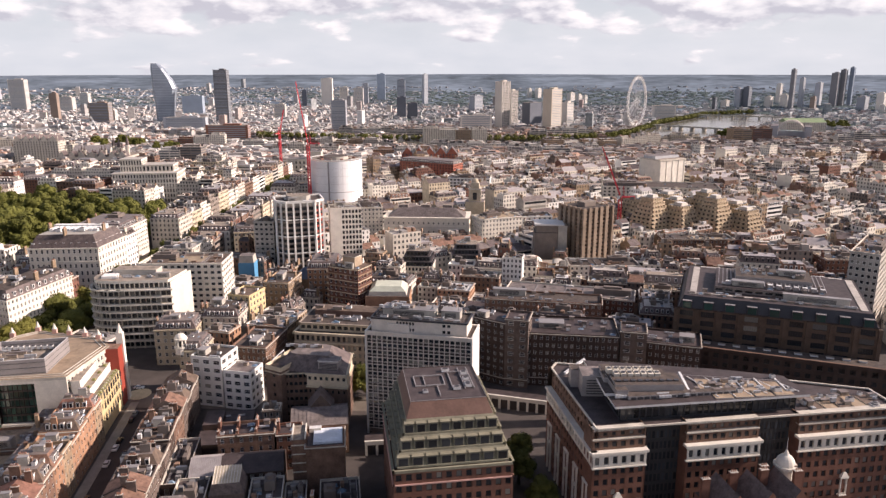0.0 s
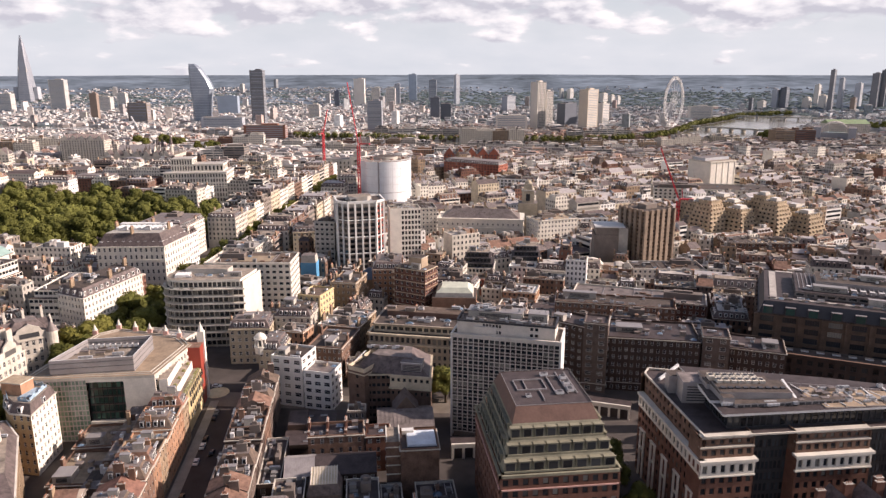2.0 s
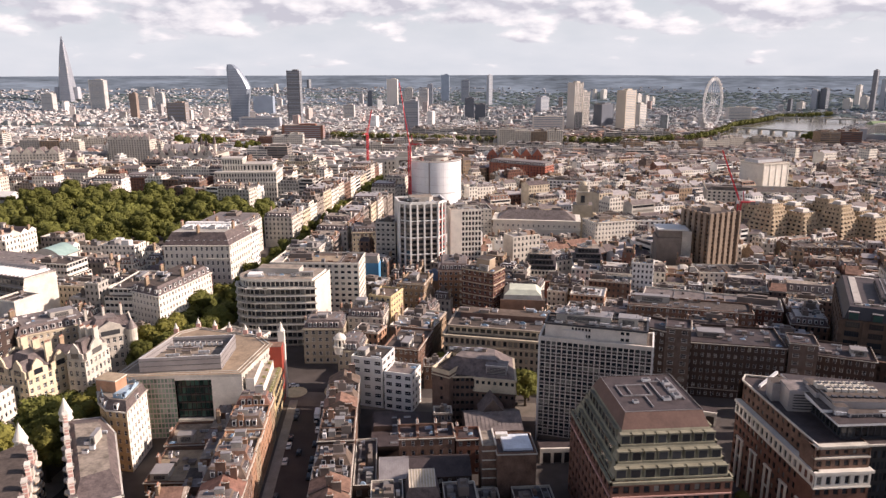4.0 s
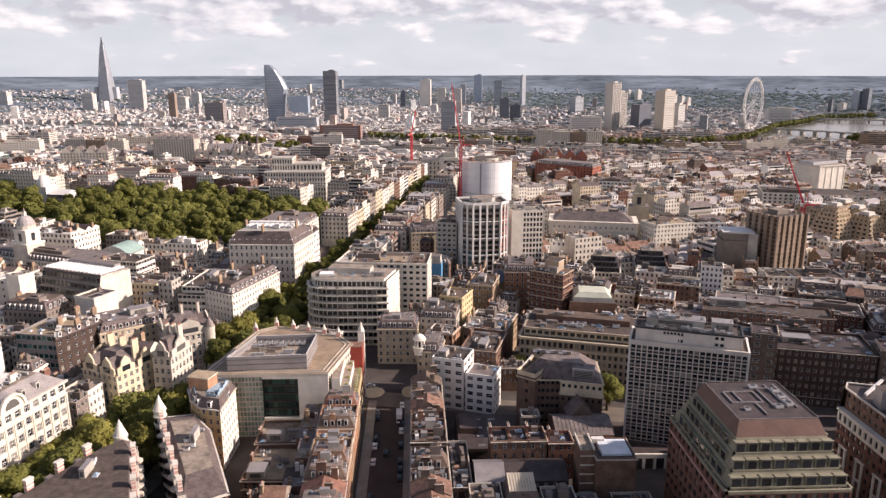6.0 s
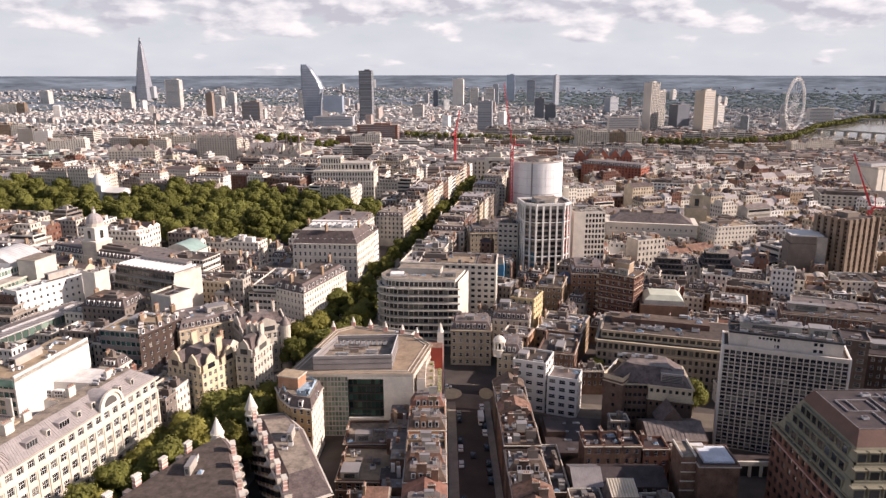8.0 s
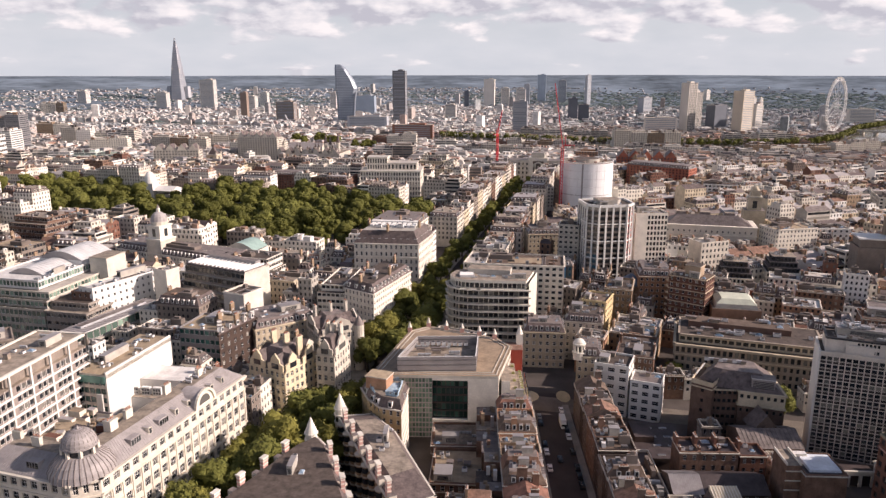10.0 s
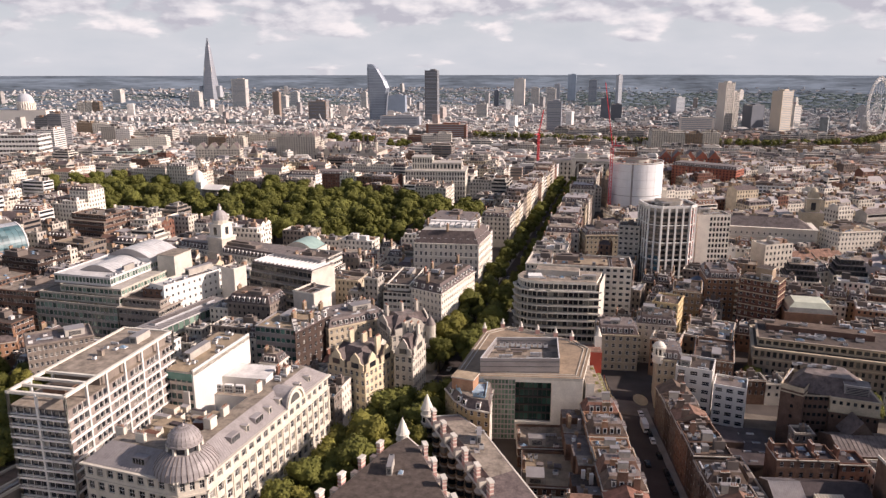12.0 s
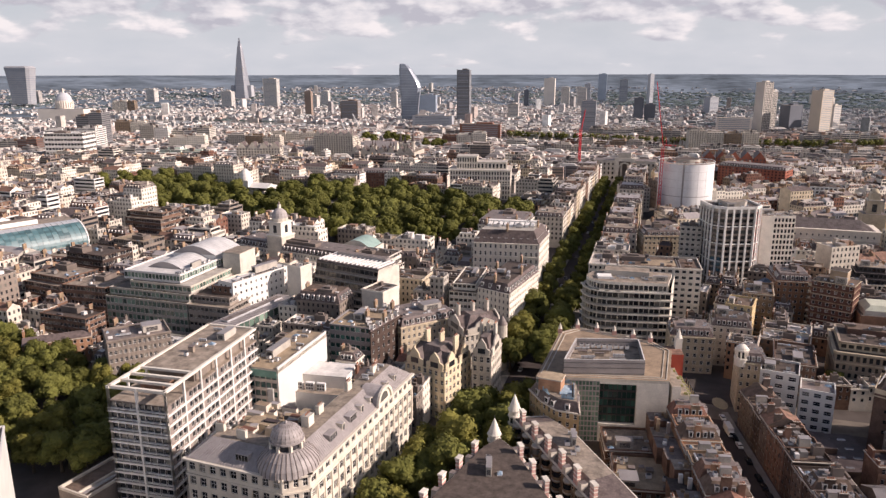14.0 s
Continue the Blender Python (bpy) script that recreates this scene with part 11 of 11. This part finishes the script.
def car_at(x, y, ang, paint, label, big=False):
    key = ("car", paint, big)
    if key in SHARED:
        return tagged(copy_thing(SHARED[key], pose(x, y, 0.03, 0, 0, ang)), label)
    t = thing("van" if big else "car", label, "van" if big else "car", x, y, 0.03, ang, "vehicles in the street")
    g, w = Geo(), Geo()
    if big:
        g.box(-0.8, 0, 0.5, 6.2, 2.3, 2.7, paint, taper=0.985)
        g.box(3.2, 0, 0.5, 1.7, 2.2, 2.0, paint, taper=0.85)
        w.box(3.85, 0, 1.4, 0.35, 1.9, 0.8, "pane_dark", bottom=True)
    else:
        g.box(0, 0, 0.3, 4.3, 1.8, 0.6, paint, taper=0.97)
        g.box(-0.2, 0, 0.9, 2.4, 1.6, 0.1, paint, taper=0.98)
        g.box(-0.25, 0, 1.35, 1.7, 1.4, 0.1, paint, taper=0.95)
        w.box(-0.2, 0, 0.95, 2.35, 1.58, 0.42, "pane_dark", taper=0.8)
    part("body", g, t)
    part("glass", w, t)
    for sx in (-1.35, 1.35) if not big else (-2.6, 2.8):
        for sy in (-0.85, 0.85):
            q = Geo()
            q.tube(0, 0, -0.1, 0.1, 0.33, "rubber", 10)
            part("wheel", SHARED.setdefault("wheel", q.mesh("wheel")), t, "", pose(sx, sy * (1.2 if big else 1), 0.33, 90, 0, 0))
    SHARED[key] = t
    return t


def streets():
    g = Geo()
    g.box(-79.5, 215, 0, 12, 186, 0.02, "asphalt")
    tagged(part("road", g), "dark asphalt side street in shade", "road", kind="structure")
    g = Geo()
    g.solid([(-140, 302, 0.03), (64, 264, 0.03), (66, 276, 0.03), (-138, 316, 0.03)], [(0, 1, 2, 3)], "road_sun_tint")
    tagged(part("road", g), "asphalt main street across the avenue, sunlight put into its grey", "road", kind="structure")
    g = Geo()
    g.face([(axis(180) - 7, 180, 0.025), (axis(180) + 7, 180, 0.025), (axis(930) + 7, 930, 0.025), (axis(930) - 7, 930, 0.025)], "asphalt")
    tagged(part("road", g), "asphalt avenue under plane trees", "road", kind="structure")
    for x0, x1 in ((-89, -85.5), (-73.5, -71)):
        g = Geo()
        g.box((x0 + x1) / 2, 212, 0, x1 - x0, 170, 0.14, "paving")
        tagged(part("pavement", g), "grey flagstone pavement with a kerb", "pavement", kind="structure")
    for x, w in ((-87.5, 10.0), (-72.0, 6.0)):
        g = Geo()
        g.prism([(x + w / 2 * math.cos(6.283 * i / 18), 305 + 5.5 * math.sin(6.283 * i / 18)) for i in range(18)], 0, 0.16, "paving_yellow")
        tagged(part("pavement", g), "sunlit yellow paving at the street corner", "pavement", kind="structure")
    for s in (-1, 1):
        g = Geo()
        g.face([(axis(180) + s * 11 - 4, 180, 0.14), (axis(180) + s * 11 + 4, 180, 0.14), (axis(930) + s * 11 + 4, 930, 0.14), (axis(930) + s * 11 - 4, 930, 0.14)], "paving")
        tagged(part("pavement", g), "grey paving of the avenue under trees", "pavement", kind="structure")
    rng = random.Random(61)
    for side, y0 in ((-84.3, 190), (-74.6, 196)):
        y = y0
        while y < 292:
            if rng.random() < 0.62:
                paint = rng.choice(("car_black", "car_grey", "car_black", "car_white", "car_grey"))
                car_at(side, y, 90, paint, {"car_black": "black", "car_grey": "dark grey", "car_white": "white"}[paint] + " parked car at the kerb")
            y += 5.6
    car_at(-75.6, 279, -90, "car_white", "white box van in the side street", True)
    car_at(-79.0, 212, 90, "car_white", "white box van in the side street", True)
    car_at(-80, 252, 90, "car_black", "black car in the side street")
    car_at(-89, 311, -8, "car_white", "white car on the main street")
    for k in range(26):
        y = 330 + k * 20 + rng.uniform(-6, 6)
        paint = rng.choice(("car_black", "car_grey", "car_red", "car_white"))
        car_at(axis(y) + rng.choice((-3, 3)), y, 79, paint, {"car_black": "black", "car_grey": "dark grey", "car_white": "white", "car_red": "red"}[paint] + " car on the avenue")


# ---------------------------------------------------------------- build
slab_block()
terraced_brick_block()
atrium_block()
arcade_wall(66, 267.6, -25, 9)
arcade_wall(15.5, 238.4, -2, 4)
dark_court_block()
glass_court_block()
white_tower()
drum_building()
white_grid_tower()
domed_block()
teal_block()
gabled(*front((-203, 288), (-186, 279), 20), 21, "stone_gold", (2, 2, 0, 1), "yellow stone Gothic block with stepped gables and tall chimneys")
gabled(*front((-181, 322), (-163, 333), 20), 20, "stone", (1, 1, 0, 1), "grey stone Gothic block with white gables and a corner turret", turret=((9, -10),))
gabled(*front((-176, 291), (-168, 289), 16), 24, "stone", (1, 1, 0, 0), "narrow grey stone corner building with a gable")
turret_rows()
curved_front_block()
brown_tower()
stepped_flats()
fly_tower()
stone_tower()
vault_hall()
chapel()
arch_house()
penthouse_block()
cupola_tower()
gabled_corner()
white_wall_block()
low_hall()
modern_offices()
street_blocks()
law_courts()
for k, (x, y, dx, top) in enumerate(((-562, 1719, -10, 22), (-561, 1865, -15, 27), (-474, 1780, 23, 18))):
    white_derrick(x, y, dx, top)
stone_office()
brown_office()
yard_cluster()
black_terrace((40, 447), (60, 442), 18)
black_terrace((75, 459), (94.5, 455), 18)
long_hall()
grid_slab()
long_range()
banded_brick_tower()
corner_cupola()
build_table()
terrace(-90.0, 160, 265, 13, 1, 13, ("brick_stock", "brick_orange", "brick_stock", "brick_brown"), 91, "brick Georgian terraced house with tall chimneys", 17)
# darker bricks on this row stand in for shade on its street front
terrace(-70.5, 160, 286, 12, -1, 16, ("brick_brown", "brick_grey", "brick_dark", "brick_grey"), 92, "Georgian terraced house with a slate roof and party-wall chimneys", 16)
avenue_fronts()
fill(-2, -90, 75, 150, 300, WALLS_BROWN, 101, 8, 12, in_sight)
fill(-12, -960, -120, 150, 1010, WALLS_WHITE, 102, 17, 26, lambda x, y: in_sight(x, y) and x < axis(y), (10, 34), (12, 20))
fill(-22, -120, 900, 300, 480, WALLS_BROWN, 103, 12, 18, lambda x, y: in_sight(x, y) and x > axis(y), (8, 26), (11, 17), (5, 9))
fill(20, -120, 900, 470, 1010, WALLS_MIX, 104, 13, 21, lambda x, y: in_sight(x, y) and x > axis(y), (7, 26), (10, 18), (5, 10), ("flat", "gable", "mansard", "gable", "flat", "mansard", "gable"))
fill(-2, -130, 120, 150, 320, WALLS_BROWN, 111, 6, 11, in_sight, (6, 10), (6, 9), (2, 4))
fill(-12, -520, -110, 150, 520, WALLS_WHITE, 112, 12, 18, in_sight, (7, 11), (7, 10), (3, 5))
fill(-22, -110, 420, 300, 560, WALLS_BROWN, 113, 10, 15, in_sight, (7, 11), (7, 10), (3, 5))
plant_trees()
crane(-24, 700, 68, 58, 165, 81)
crane(-72, 1010, 52, 34, 60, 68)
crane(219, 526, 40, 42, 165, 68)
streets()
far_blocks()
far_town(201, 1000, 2000, 10500, ("town", "town_roof"), ("town_brown", "town_dark_roof"), (9, 27), (11, 22), 0.0, True)
far_town(202, 1900, 3100, 9500, ("hazed_pale_town", "hazed_mid_town"), ("hazed_mid_town", "hazed_mid_town"), (8, 24), (5, 11), 0.006, thin=0.45)
far_town(203, 3000, 3900, 5000, ("hazed_mid_town", "far_town"), ("far_town", "far_town"), (8, 20), (2.5, 4), 0.004, thin=0.75)
tagged(part("city_blocks", TOWN), "closely packed stone and brick city blocks", "town", kind="stuff")
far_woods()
skyline()
landmarks()
station()
bridge((270, 1400), (300, 1720), -10, 26, 6, "long low road bridge over the river")
bridge((1000, 1670), (850, 1880), -11, 18, 8, "low arched bridge over the river")
bridge((1400, 2090), (1180, 2260), -11, 18, 7, "low arched bridge over the river")
